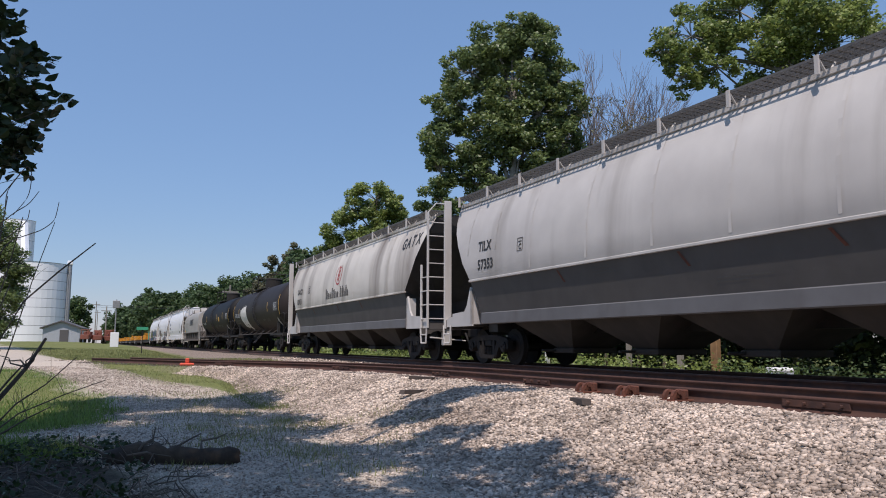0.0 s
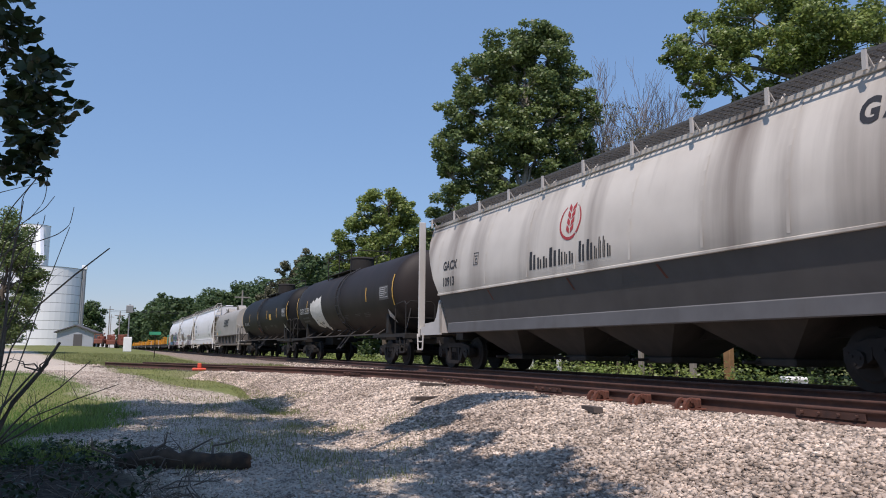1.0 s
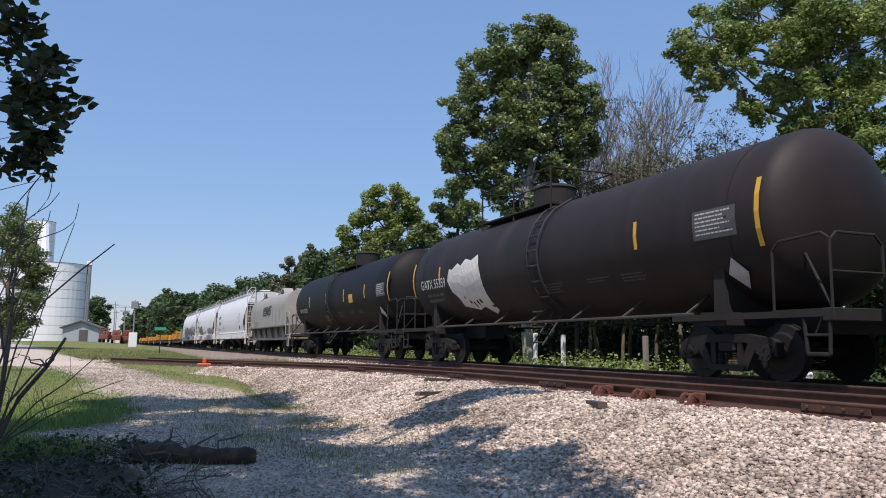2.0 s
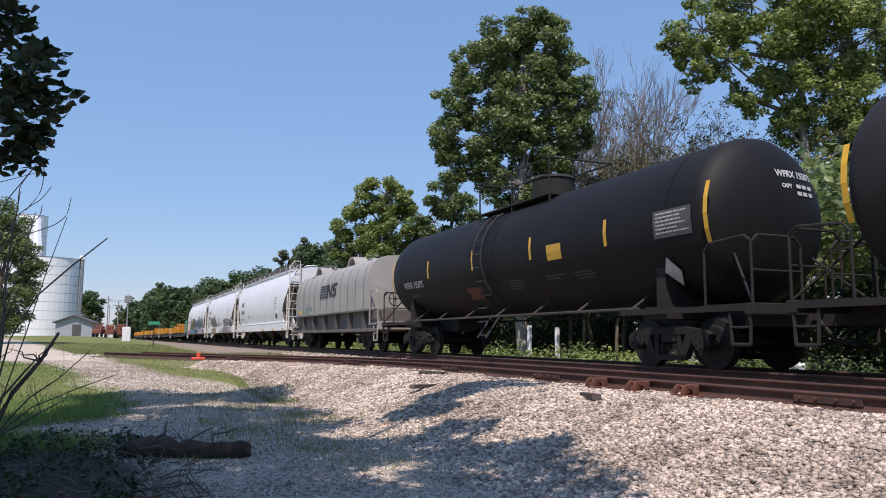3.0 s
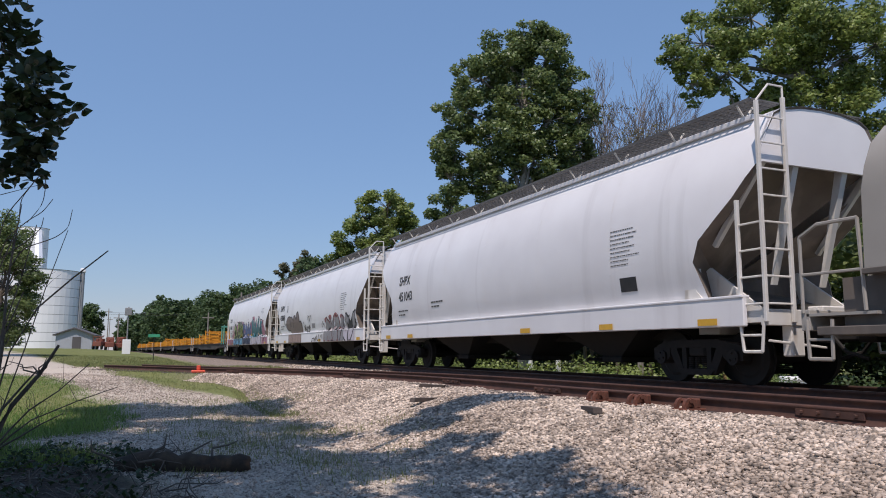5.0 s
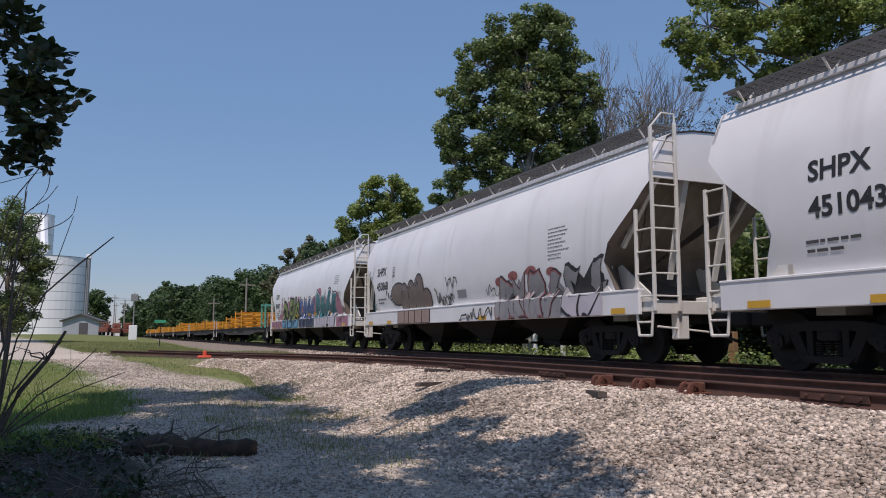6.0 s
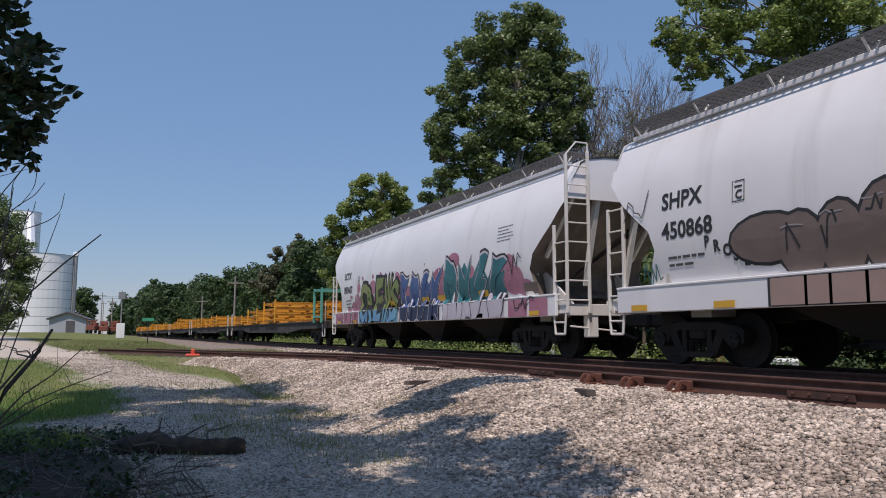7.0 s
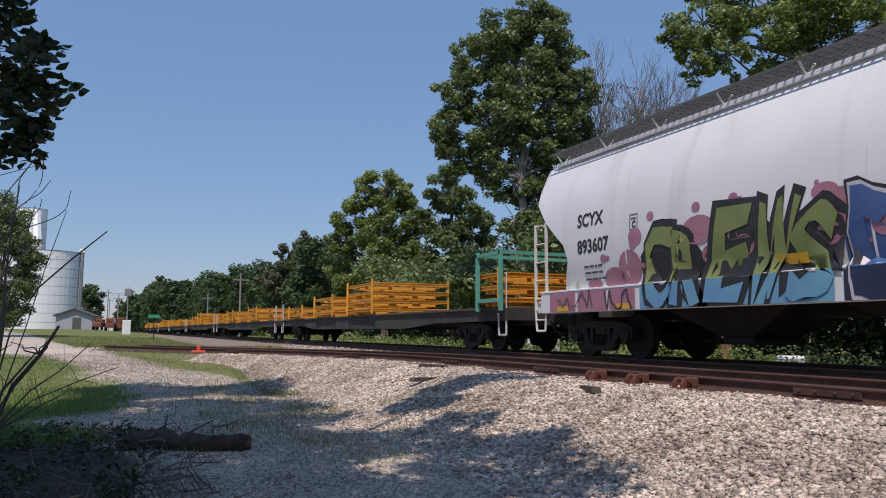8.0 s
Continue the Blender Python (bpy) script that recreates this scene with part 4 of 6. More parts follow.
def flat_car(u_mid):
    car = thing("flat_car", "long low flat car with a dark deck carrying orange steel racks", "flat car", "cars of the freight train")
    shared("frame", "flat_frame", b_flat_frame, "grime_shade", car)
    shared("deck", "flat_deck", b_deck, "deck", car)
    for s in (-1, 1):
        add_truck(car, s * 11.0)
        def steps(bm, sides=(-1, 1)):
            for x in sides:
                path_rod(bm, [(x * 1.42, 0.1, 1.0), (x * 1.42, 0.12, 0.45), (x * 1.42, 0.5, 0.45), (x * 1.42, 0.52, 1.0)], 0.028)
                path_rod(bm, [(x * 1.42, 0.1, 1.1), (x * 1.42, 0.1, 2.0), (x * 1.42, 0.5, 2.0), (x * 1.42, 0.5, 1.1)], 0.02)
        for x in (-1, 1):
            shared("step", ("flat_steps", x), lambda bm: steps(bm, (x,)), "ink_white", car, pose(0, s * 13.6, 0, 0, 0, 0 if s < 0 else 180))
    add_couplers(car, 13.6)
    CARS.append((car, u_mid))
    return car


def b_beam(length):
    def build(bm):
        box(bm, -0.05, 0.05, -length / 2, length / 2, 0.0, 0.022)
        box(bm, -0.05, 0.05, -length / 2, length / 2, 0.088, 0.11)
        box(bm, -0.012, 0.012, -length / 2, length / 2, 0.022, 0.088)
    return build


def rack_stack(u_mid, y, length, tiers, group="orange steel racks on the flat cars"):
    """A stack of square orange steel frames: beams along and across the car, corner posts between. It rides with its flat car."""
    ob = thing("steel_rack_stack", "stack of orange-painted steel frames on a flat car deck", "steel frames", group)
    rnd = random.Random(int(u_mid * 10 + y * 7))
    step = 0.325
    for k in range(tiers):
        z = 1.28 + k * step
        off, turn = rnd.uniform(-0.05, 0.05), rnd.uniform(-0.6, 0.6)
        for x in (-1.48, -0.5, 0.5, 1.48):
            shared("beam", ("beam", length), b_beam(length), "orange", ob, pose(x, off, z, 0, 0, turn))
        for q, yy in enumerate((-length / 2, length / 2)):
            shared("cross_beam", "cross_beam", b_beam(3.1), "orange", ob, pose(0, yy + off, z + 0.004, 0, 0, 90 + turn))
            if k < tiers - 1:
                u = rnd.uniform(-0.9, 0.7)
                shared("spacer", "spacer", lambda bm: box(bm, -0.38, 0.38, -0.04, 0.04, 0, 0.06, 0.008), "orange", ob, pose(u, yy + off, z + 0.14))
        for i in range(2):
            shared("bearer", "bearer", lambda bm: box(bm, -1.5, 1.5, -0.05, 0.05, 0, 0.10, 0.008), "orange", ob, pose(0, -length / 6 + i * length / 3, z - 0.10))
    for x in (-1.56, 1.56):
        for yy in (-length / 2, length / 2):
            shared("post", ("rackpost", tiers), lambda bm: box(bm, -0.035, 0.035, -0.035, 0.035, 1.17, 1.20 + tiers * step, 0.005), "orange", ob, pose(x, yy, 0))
    CARS.append((ob, u_mid + y))
    return ob


TILX, tilx_side = hopper("grey weathered covered hopper car with a roof walkway", 18.27, 10.85, "grey")
GACX, gacx_side = hopper("cream covered hopper car with soot streaks and a red emblem", 18.27, 30.33, "cream")
GATX, gatx_out = tank_car("faded black tank car with a white patch on its side", 1.49, 2.67, 15.9, 49.4, "tank_faded", 0.5, -1.0)
WFRX, wfrx_out = tank_car("black tank car with yellow reflective stripes", 1.50, 2.67, 16.1, 67.4, "tank_black", -0.7, 0.65)
COIL, coil_side = coil_car("pale grey coil car with a ribbed steel hood", 14.4, 83.8)
SHPA, shpa_side = hopper("white covered hopper car with clean smooth curved sides", 17.9, 100.55, "white")
SHPB, shpb_side = hopper("white covered hopper car with grey and red graffiti", 17.6, 119.7, "white")
SCYX, scyx_side = hopper("white covered hopper car with green and blue graffiti", 18.1, 139.05, "white")
FLATS = [163.2 + 28.6 * i for i in range(7)]
for u in FLATS:
    flat_car(u)
# ---- trees ----
def leaf_cloud(rnd, centres, radii, n, size, flat=0.8, shell=0.15, ovate=False):
    """Many small folded leaves scattered round clump centres. Returns corners and triangles."""
    centres, radii = np.asarray(centres, float), np.asarray(radii, float)
    w = radii ** 2
    idx = rnd.choice(len(centres), n, p=w / w.sum())
    d = rnd.normal(size=(n, 3))
    d /= np.linalg.norm(d, axis=1)[:, None]
    r = (shell + (1 - shell) * rnd.random(n)) ** 0.6 * radii[idx]
    p = centres[idx] + d * r[:, None] * [1, 1, flat]
    a = rnd.normal(size=(n, 3)) * [1, 1, 0.45]
    a /= np.linalg.norm(a, axis=1)[:, None]
    b = np.cross(a, rnd.normal(size=(n, 3)) * 0.5 + d)
    b /= np.linalg.norm(b, axis=1)[:, None] + 1e-9
    nn = np.cross(a, b)
    s = size * (0.6 + 0.8 * rnd.random(n))[:, None]
    if ovate:
        ring = [(-0.5, 0, 0), (-0.3, 0.2, 0.05), (0.0, 0.3, 0.08), (0.28, 0.17, 0.03), (0.55, 0, -0.06), (0.28, -0.17, 0.03), (0.0, -0.3, 0.08), (-0.3, -0.2, 0.05)]
        v = np.stack([p + (a * i + b * j + nn * k) * s for i, j, k in ring], 1).reshape(-1, 3)
        k = np.arange(n)[:, None] * 8
        tri = [(0, 1, 7), (1, 2, 7), (2, 6, 7), (2, 3, 6), (3, 5, 6), (3, 4, 5)]
        return v, np.concatenate([k + [t] for t in tri], 1).reshape(-1, 3)
    v = np.stack([p - a * s * 0.5, p + b * s * 0.33 + nn * s * 0.10, p + a * s * 0.5, p - b * s * 0.33 + nn * s * 0.10], 1).reshape(-1, 3)
    k = np.arange(n)[:, None] * 4
    f = np.concatenate([k + [[0, 1, 2]], k + [[0, 2, 3]]], 1).reshape(-1, 3)
    return v, f


def bent(rnd, a, b, n=5, sag=0.08):
    a, b = np.asarray(a, float), np.asarray(b, float)
    t = np.linspace(0, 1, n)[:, None]
    j = rnd.normal(size=(n, 3)) * sag * np.linalg.norm(b - a)
    j[0] = j[-1] = 0
    return a + (b - a) * t + j * np.sin(np.pi * t)


def tree(label, at, lobes, leaves, size, seed, bark="bark", foliage="leaf", trunk_r=0.3, name="tree", group="", clumps=13, lean=(0, 0), fine=(0.30, 0.55), ovate=False):
    """lobes: (sideways, depth, height, radius) of the crown's masses. Each mass is broken into clumps, each clump into leaves."""
    rnd = np.random.default_rng(seed)
    x, y = spot(*at)
    z0 = float(height(x, y))
    ob = thing(name, label, "tree", group, (x, y, z0))
    ax = np.array([AHEAD[1], -AHEAD[0], 0.0])
    ay = np.array([AHEAD[0], AHEAD[1], 0.0])
    cs, rs, wood = [], [], []
    top = max(l[2] for l in lobes)
    fork = np.array([0, 0, min(l[2] - l[3] for l in lobes) * 0.75])
    crown_top = ax * lean[0] + np.array([0, 0, top * 0.92])
    trunk = bent(rnd, (0, 0, -0.3), crown_top, 8, 0.015)
    wood.append(tube_np(trunk, np.linspace(trunk_r, trunk_r * 0.15, 8), 8))
    for sx, sy, sz, r in lobes:
        c = ax * sx + ay * sy + np.array([0, 0, sz])
        h = np.clip(sz - r * 1.2, fork[2], top * 0.85)
        k = int(np.argmin(np.abs(trunk[:, 2] - h)))
        wood.append(tube_np(bent(rnd, trunk[k], c, 5, 0.06), np.linspace(trunk_r * 0.35, trunk_r * 0.08, 5), 6))
        for _ in range(clumps):
            d = rnd.normal(size=3)
            d /= np.linalg.norm(d)
            q = c + d * r * rnd.uniform(0.45, 0.95)
            cs.append(q)
            rs.append(r * rnd.uniform(*fine))
            wood.append(tube_np(bent(rnd, c, q, 3, 0.05), np.linspace(trunk_r * 0.08, trunk_r * 0.03, 3), 4))
    v, f = join_np(wood)
    part_np("trunk", v, f, bark, ob, smooth=True)
    v, f = leaf_cloud(rnd, cs, rs, leaves, size, ovate=ovate)
    part_np("crown", v, f, foliage, ob)
    return ob
# ---- trees behind the tracks ----
tree("tall sycamore with a pale trunk and dense green crown", (5.0, 44.2),
     [(.4, 0, 20.2, 1.6), (-.9, .4, 19.0, 2.2), (1.4, 0, 18.9, 2.1), (-2.5, 0, 17.6, 1.8), (2.7, 0, 17.2, 1.8), (0, .5, 16.8, 2.5), (-3.5, 0, 15.7, 1.8), (3.3, 0, 15.5, 1.6), (1.5, -.3, 15.0, 2.2),
      (-1.3, 0, 14.2, 2.4), (-4.1, 0, 13.4, 1.6), (2.7, 0, 13.4, 1.6), (.6, 0, 12.6, 2.0), (-4.3, 0, 11.5, 1.3), (-2.2, 0, 11.6, 1.8), (1.7, 0, 11.4, 1.4), (-.6, 0, 10.2, 1.7), (1.0, 0, 9.2, 1.4), (-.5, 0, 8.0, 1.5), (.8, 0, 7.0, 1.4)],
     76000, 0.21, 1, "bark_pale", trunk_r=0.42, clumps=26, fine=(0.18, 0.40))
tree("tall broad tree with sunlit yellow-green leaves", (18.7, 38),
     [(-5, 0, 17.4, 1.8), (-6.3, 0, 16.4, 1.0), (-3.8, 0, 15.8, 1.6), (-1.2, 0, 17.4, 2.7), (1.8, 0, 16.8, 2.7), (4.1, 0, 17.4, 2.7), (-2.4, 0, 18.8, 2), (.9, 0, 19.5, 2.5),
      (0, 0, 14.4, 2.2), (2.6, 0, 14.1, 2.2), (-5.6, 0, 15.2, 1.1), (-2.6, 0, 13.8, 1.4), (-.6, 0, 12.2, 1.4), (2.4, 0, 11.8, 2.2), (4.4, 0, 12, 2.2), (5, 0, 9, 2.4), (1, 0, 9, 2)],
     66000, 0.21, 2, "bark_pale", "leaf_yellow", 0.4, clumps=22, fine=(0.18, 0.40))
tree("dense round green tree at the wood's edge", (-4.9, 70),
     [(0, 0, 14.6, 2.3), (-2.1, 0, 13.5, 1.8), (1.6, 0, 14, 1.6), (-2.6, 0, 11.5, 2.1), (.5, 0, 11.2, 2.9), (2.6, 0, 10.6, 2), (-1.6, 0, 8.6, 2.6), (1.5, 0, 7.5, 2.9), (-4, 0, 9.5, 1.5), (-3.6, 0, 6.5, 2.4)],
     42000, 0.26, 3, foliage="leaf_yellow", clumps=20, fine=(0.2, 0.42))
tree("green tree at the wood's edge", (1.2, 66),
     [(0, 0, 13.6, 2.1), (-1.5, 0, 11.5, 2), (1.7, 0, 10.8, 2), (0, 0, 8.8, 2.4), (2.5, 0, 8, 2.2), (-1, 0, 6, 2.5)], 28000, 0.26, 4, clumps=20, fine=(0.2, 0.42))
tree("grey-green tree at the wood's edge", (-17.5, 100),
     [(0, 0, 11.8, 2.4), (-2.6, 0, 10.2, 2.2), (2.6, 0, 10.8, 2.3), (4.6, 0, 8.8, 2.4), (0, 0, 8, 3), (-4, 0, 7.2, 2.4)], 30000, 0.32, 5, foliage="leaf_brush", clumps=18, fine=(0.2, 0.42))
tree("dark green tree beside the elevator", (-34.3, 60),
     [(0, 0, 9.2, 2.1), (-2, 0, 8.4, 2.6), (1.4, 0, 7.2, 1.9), (0, 0, 5.6, 2.4), (-3, 0, 5, 2.7), (2.3, 0, 6.2, 1.1), (1.6, 0, 3.8, 1.7), (-1, 0, 2.4, 2.2), (.6, 0, 2.0, 1.8)], 36000, 0.2, 6, clumps=20, fine=(0.2, 0.42))
tree("distant round tree beyond the crossing", (-91, 200), [(0, 0, 9.5, 2.6), (-2, 0, 8, 2.4), (2, 0, 7.6, 2.4), (0, 0, 5, 3.4)], 6000, 0.6, 7, foliage="leaf_far")


def wood_strip(name, label, y0, y1, x0, x1, h0, h1, n, leaves, size, seed, foliage, lift=0.0):
    rnd = np.random.default_rng(seed)
    y = y0 + (y1 - y0) * rnd.random(n)
    x = x0 + (x1 - x0) * rnd.random(n)
    t = (y - y0) / (y1 - y0)
    top = (h0 + (h1 - h0) * t) * (0.75 + 0.25 * np.sin(y * 0.31 + 2 * np.sin(y * 0.13))) * (0.8 + 0.2 * rnd.random(n))
    z = -0.9 + lift + np.maximum(top - lift, 0.5) * rnd.random(n) ** 0.7
    v, f = leaf_cloud(rnd, np.stack([x, y, z], 1), (0.09 * top + 0.9) * rnd.uniform(0.7, 1.3, n), leaves, size)
    ob = part_np(name, v, f, foliage)
    return tagged(ob, label, "woods", kind="stuff")


# undergrowth wears the darkest leaf so its colour holds the wood's shade
wood_strip("undergrowth", "leafy undergrowth along the far side of the tracks", 2, 75, 28, 40, 4, 7, 520, 60000, 0.32, 11, "leaf_dark")
# added canopy, mostly hidden by the cars, there to shade the undergrowth
wood_strip("woods", "added low tree canopy that shades the undergrowth", -25, 62, 19, 33, 7.5, 8, 620, 80000, 0.36, 17, "leaf", 4.2)
wood_strip("woods", "dense green woods behind the undergrowth", -25, 85, 34, 56, 9, 11, 420, 30000, 0.55, 16, "leaf_far")
wood_strip("roadside_weeds", "low green weeds along the far edge of the ballast", 17, 90, 15, 20, 0.62, 0.9, 420, 30000, 0.13, 14, "leaf_yellow")
wood_strip("roadside_weeds", "thin low weeds at the ballast edge", -6, 17, 15, 17.5, 0.35, 0.5, 160, 7000, 0.10, 19, "leaf_far")
wood_strip("distant_hedge", "dark hedge on the far skyline", 300, 420, -420, -150, 9, 9, 300, 9000, 1.2, 15, "leaf_far")


def wood_crowns(name, label, y0, y1, x0, x1, h0, h1, n, clumps, leaves, size, seed, foliage):
    """A stand of n trees: each crown is a tall dome of clumps, thickest towards its outside."""
    rnd = np.random.default_rng(seed)
    y = y0 + (y1 - y0) * (np.arange(n) + rnd.random(n)) / n
    x = x0 + (x1 - x0) * rnd.random(n) ** 1.6
    h = (h0 + (h1 - h0) * (y - y0) / (y1 - y0)) * rnd.uniform(0.72, 1.0, n)
    r = h * rnd.uniform(0.20, 0.30, n)
    cs, rs = [], []
    for k in range(n):
        d = rnd.normal(size=(clumps, 3))
        d /= np.linalg.norm(d, axis=1)[:, None]
        q = d * rnd.uniform(0.55, 1.0, (clumps, 1)) * [r[k], r[k], h[k] * 0.5] + [x[k], y[k], h[k] * 0.48 - 0.8]
        cs.append(q)
        rs.append(r[k] * rnd.uniform(0.22, 0.48, clumps))
    v, f = leaf_cloud(rnd, np.concatenate(cs), np.concatenate(rs), leaves, size, 0.8, 0.4)
    return tagged(part_np(name, v, f, foliage), label, "woods", kind="stuff")


wood_crowns("woods", "green woods along the far side of the tracks", 66, 200, 19, 36, 12.5, 18, 46, 34, 105000, 0.55, 12, "leaf_far")
wood_crowns("distant_woods", "dark green distant woods along the railway", 185, 420, 15, 40, 18, 25, 50, 30, 75000, 1.0, 13, "leaf_far")
wood_crowns("distant_woods", "dark green distant woods closing the railway's vista", 400, 800, 12, 70, 24, 32, 44, 26, 34000, 1.9, 18, "leaf_far")


def bare_tree(label, at, h, seed, spread=0.5, name="bare_tree", r0=0.10, wood="deadwood", leaves=0):
    rnd = np.random.default_rng(seed)
    x, y = spot(*at)
    z0 = float(height(x, y))
    ob = thing(name, label, "bare tree", "bare trees" if not leaves else "scrub trees", (x, y, z0))
    chunks = []

    def grow(p, d, length, r, depth):
        q = p + d * length
        chunks.append(tube_np(bent(rnd, p, q, 4, 0.05), np.linspace(r, r * 0.6, 4), 5))
        if depth == 0:
            return
        for _ in range(3 if depth > 1 else 4):
            nd = d + rnd.normal(size=3) * spread * [1, 1, 0.6] + [0, 0, 0.12]
            nd /= np.linalg.norm(nd)
            grow(p + d * length * rnd.uniform(0.55, 1.0), nd, length * rnd.uniform(0.5, 0.8), r * 0.6, depth - 1)
    grow(np.zeros(3) - [0, 0, 0.2], np.array([0.03, 0, 1.0]), h * 0.40, r0, 5)
    v, f = join_np(chunks)
    part_np("branch_crown", v, f, wood, ob)
    if leaves:
        tips = np.array([c[0][-1] for c in chunks if c[0][-1][2] > h * 0.3])
        v, f = leaf_cloud(rnd, tips, np.full(len(tips), 0.3), leaves, 0.13)
        part_np("leaves", v, f, "leaf_brush", ob, "sparse brownish leaves")
    return ob


for i, (r, h) in enumerate([(8.6, 16), (9.6, 18), (10.6, 18.5), (11.8, 20.5), (13.0, 21.5), (14.2, 22), (15.4, 21), (12.4, 19), (14.8, 20), (9.0, 17)]):
    bare_tree("leafless grey tree with fine upright twigs", (r, 50 + 1.3 * i), h * 1.1, 20 + i, 0.27, r0=0.17)
for i, (r, d, h) in enumerate([(8.6, 45, 10.8), (10.2, 44, 12.4), (11.8, 43, 13.2), (13.4, 44, 13.0), (15.0, 43, 12.6), (16.4, 42, 12.2), (12.6, 41, 11.0)]):
    bare_tree("tangled brown half-bare scrub tree", (r, d), h * 1.28, 60 + i, 0.5, "scrub_tree", 0.12, "deadwood_brown", 2600)


for i, (r, d, h) in enumerate([(9.2, 46, 11.4), (11.2, 46, 12.6), (13.2, 46, 13.2), (15.2, 45, 12.8), (17.0, 45, 12.0)]):
    tree("brown half-leafed scrub tree with a tangled crown", (r, d), [(0, 0, h - 1.2, 1.5), (-1.3, 0, h - 2.4, 1.5), (1.3, 0, h - 2.2, 1.5), (0, 0, h - 4.0, 1.8), (-1, 0, h - 6.0, 1.7), (1, 0, h - 6.5, 1.7)], 9500, 0.15, 30 + i, "deadwood_brown", "leaf_brush", 0.14, "scrub_tree", "scrub trees", clumps=22, fine=(0.2, 0.4))


# ---- trees on the camera's side ----
def rel(at, pts):
    """Crown masses from plan places to places seen from a tree's foot."""
    fx, fy = spot(*at)
    return [((x - fx) * AHEAD[1] - (y - fy) * AHEAD[0], (x - fx) * AHEAD[0] + (y - fy) * AHEAD[1], z + 0.86, r) for x, y, z, r in pts]


FOOT = (-5.6, 3.0)
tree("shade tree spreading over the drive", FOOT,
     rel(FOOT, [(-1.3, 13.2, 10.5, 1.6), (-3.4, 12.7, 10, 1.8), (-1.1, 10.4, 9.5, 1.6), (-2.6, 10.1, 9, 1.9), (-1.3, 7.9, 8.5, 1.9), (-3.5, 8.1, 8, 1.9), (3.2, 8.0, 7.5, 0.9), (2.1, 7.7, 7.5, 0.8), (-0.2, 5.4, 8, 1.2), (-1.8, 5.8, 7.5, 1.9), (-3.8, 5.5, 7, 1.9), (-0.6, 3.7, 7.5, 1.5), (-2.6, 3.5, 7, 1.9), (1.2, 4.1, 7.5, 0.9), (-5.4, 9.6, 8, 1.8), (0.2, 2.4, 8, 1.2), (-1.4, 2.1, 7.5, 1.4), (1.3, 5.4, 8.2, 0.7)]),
     62000, 0.19, 40, "bark", "leaf_dark", 0.22, clumps=12)
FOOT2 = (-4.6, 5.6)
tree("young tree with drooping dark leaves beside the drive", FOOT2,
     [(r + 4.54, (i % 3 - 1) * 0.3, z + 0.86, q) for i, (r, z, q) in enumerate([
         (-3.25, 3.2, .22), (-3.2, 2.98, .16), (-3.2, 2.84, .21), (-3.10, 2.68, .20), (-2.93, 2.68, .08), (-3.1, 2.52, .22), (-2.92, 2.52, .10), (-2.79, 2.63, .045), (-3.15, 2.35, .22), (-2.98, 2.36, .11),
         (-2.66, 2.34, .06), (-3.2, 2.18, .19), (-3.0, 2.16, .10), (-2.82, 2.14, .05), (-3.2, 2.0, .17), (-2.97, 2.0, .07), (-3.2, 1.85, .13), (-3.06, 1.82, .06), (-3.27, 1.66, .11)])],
     1050, 0.098, 41, "bark", "leaf_dark", 0.022, clumps=12, ovate=True, fine=(0.4, 0.8))
x, y = spot(-3.9, 5.6)
vine = thing("bare_vine", "thin bare curling vine stems below the young tree", "vine", "", (x, y, float(height(x, y))))
for arc in [((-3.4, 0), (-3.3, 0.9), (-3.25, 1.5), (-3.08, 1.72), (-2.98, 1.86), (-2.94, 1.80), (-2.95, 1.62), (-3.06, 1.48)),
            ((-3.3, 0.9), (-3.22, 1.35), (-3.05, 1.50), (-2.95, 1.56), (-2.88, 1.66)),
            ((-3.25, 1.1), (-3.12, 1.45), (-3.12, 1.66), (-3.02, 1.80)),
            ((-3.3, 0.8), (-3.1, 1.28), (-2.95, 1.33), (-2.84, 1.37), (-2.75, 1.44), (-2.73, 1.58)),
            ((-3.25, 1.2), (-3.05, 1.34), (-2.95, 1.44), (-2.94, 1.52))]:
    pts = [((r + 3.9) * AHEAD[1], -(r + 3.9) * AHEAD[0], z + (0.86 if z else 0)) for r, z in arc]
    fine_pts = np.array([np.array([np.interp(t, np.arange(len(pts)), [q[k] for q in pts]) for k in range(3)]) for t in np.linspace(0, len(pts) - 1, 4 * len(pts))])
    for _ in range(2):
        fine_pts[1:-1] = (fine_pts[:-2] + 2 * fine_pts[1:-1] + fine_pts[2:]) / 4
    v, f = tube_np(fine_pts, np.linspace(0.005, 0.0025, len(fine_pts)), 5)
    part_np("stem", v, f, "bark", vine)


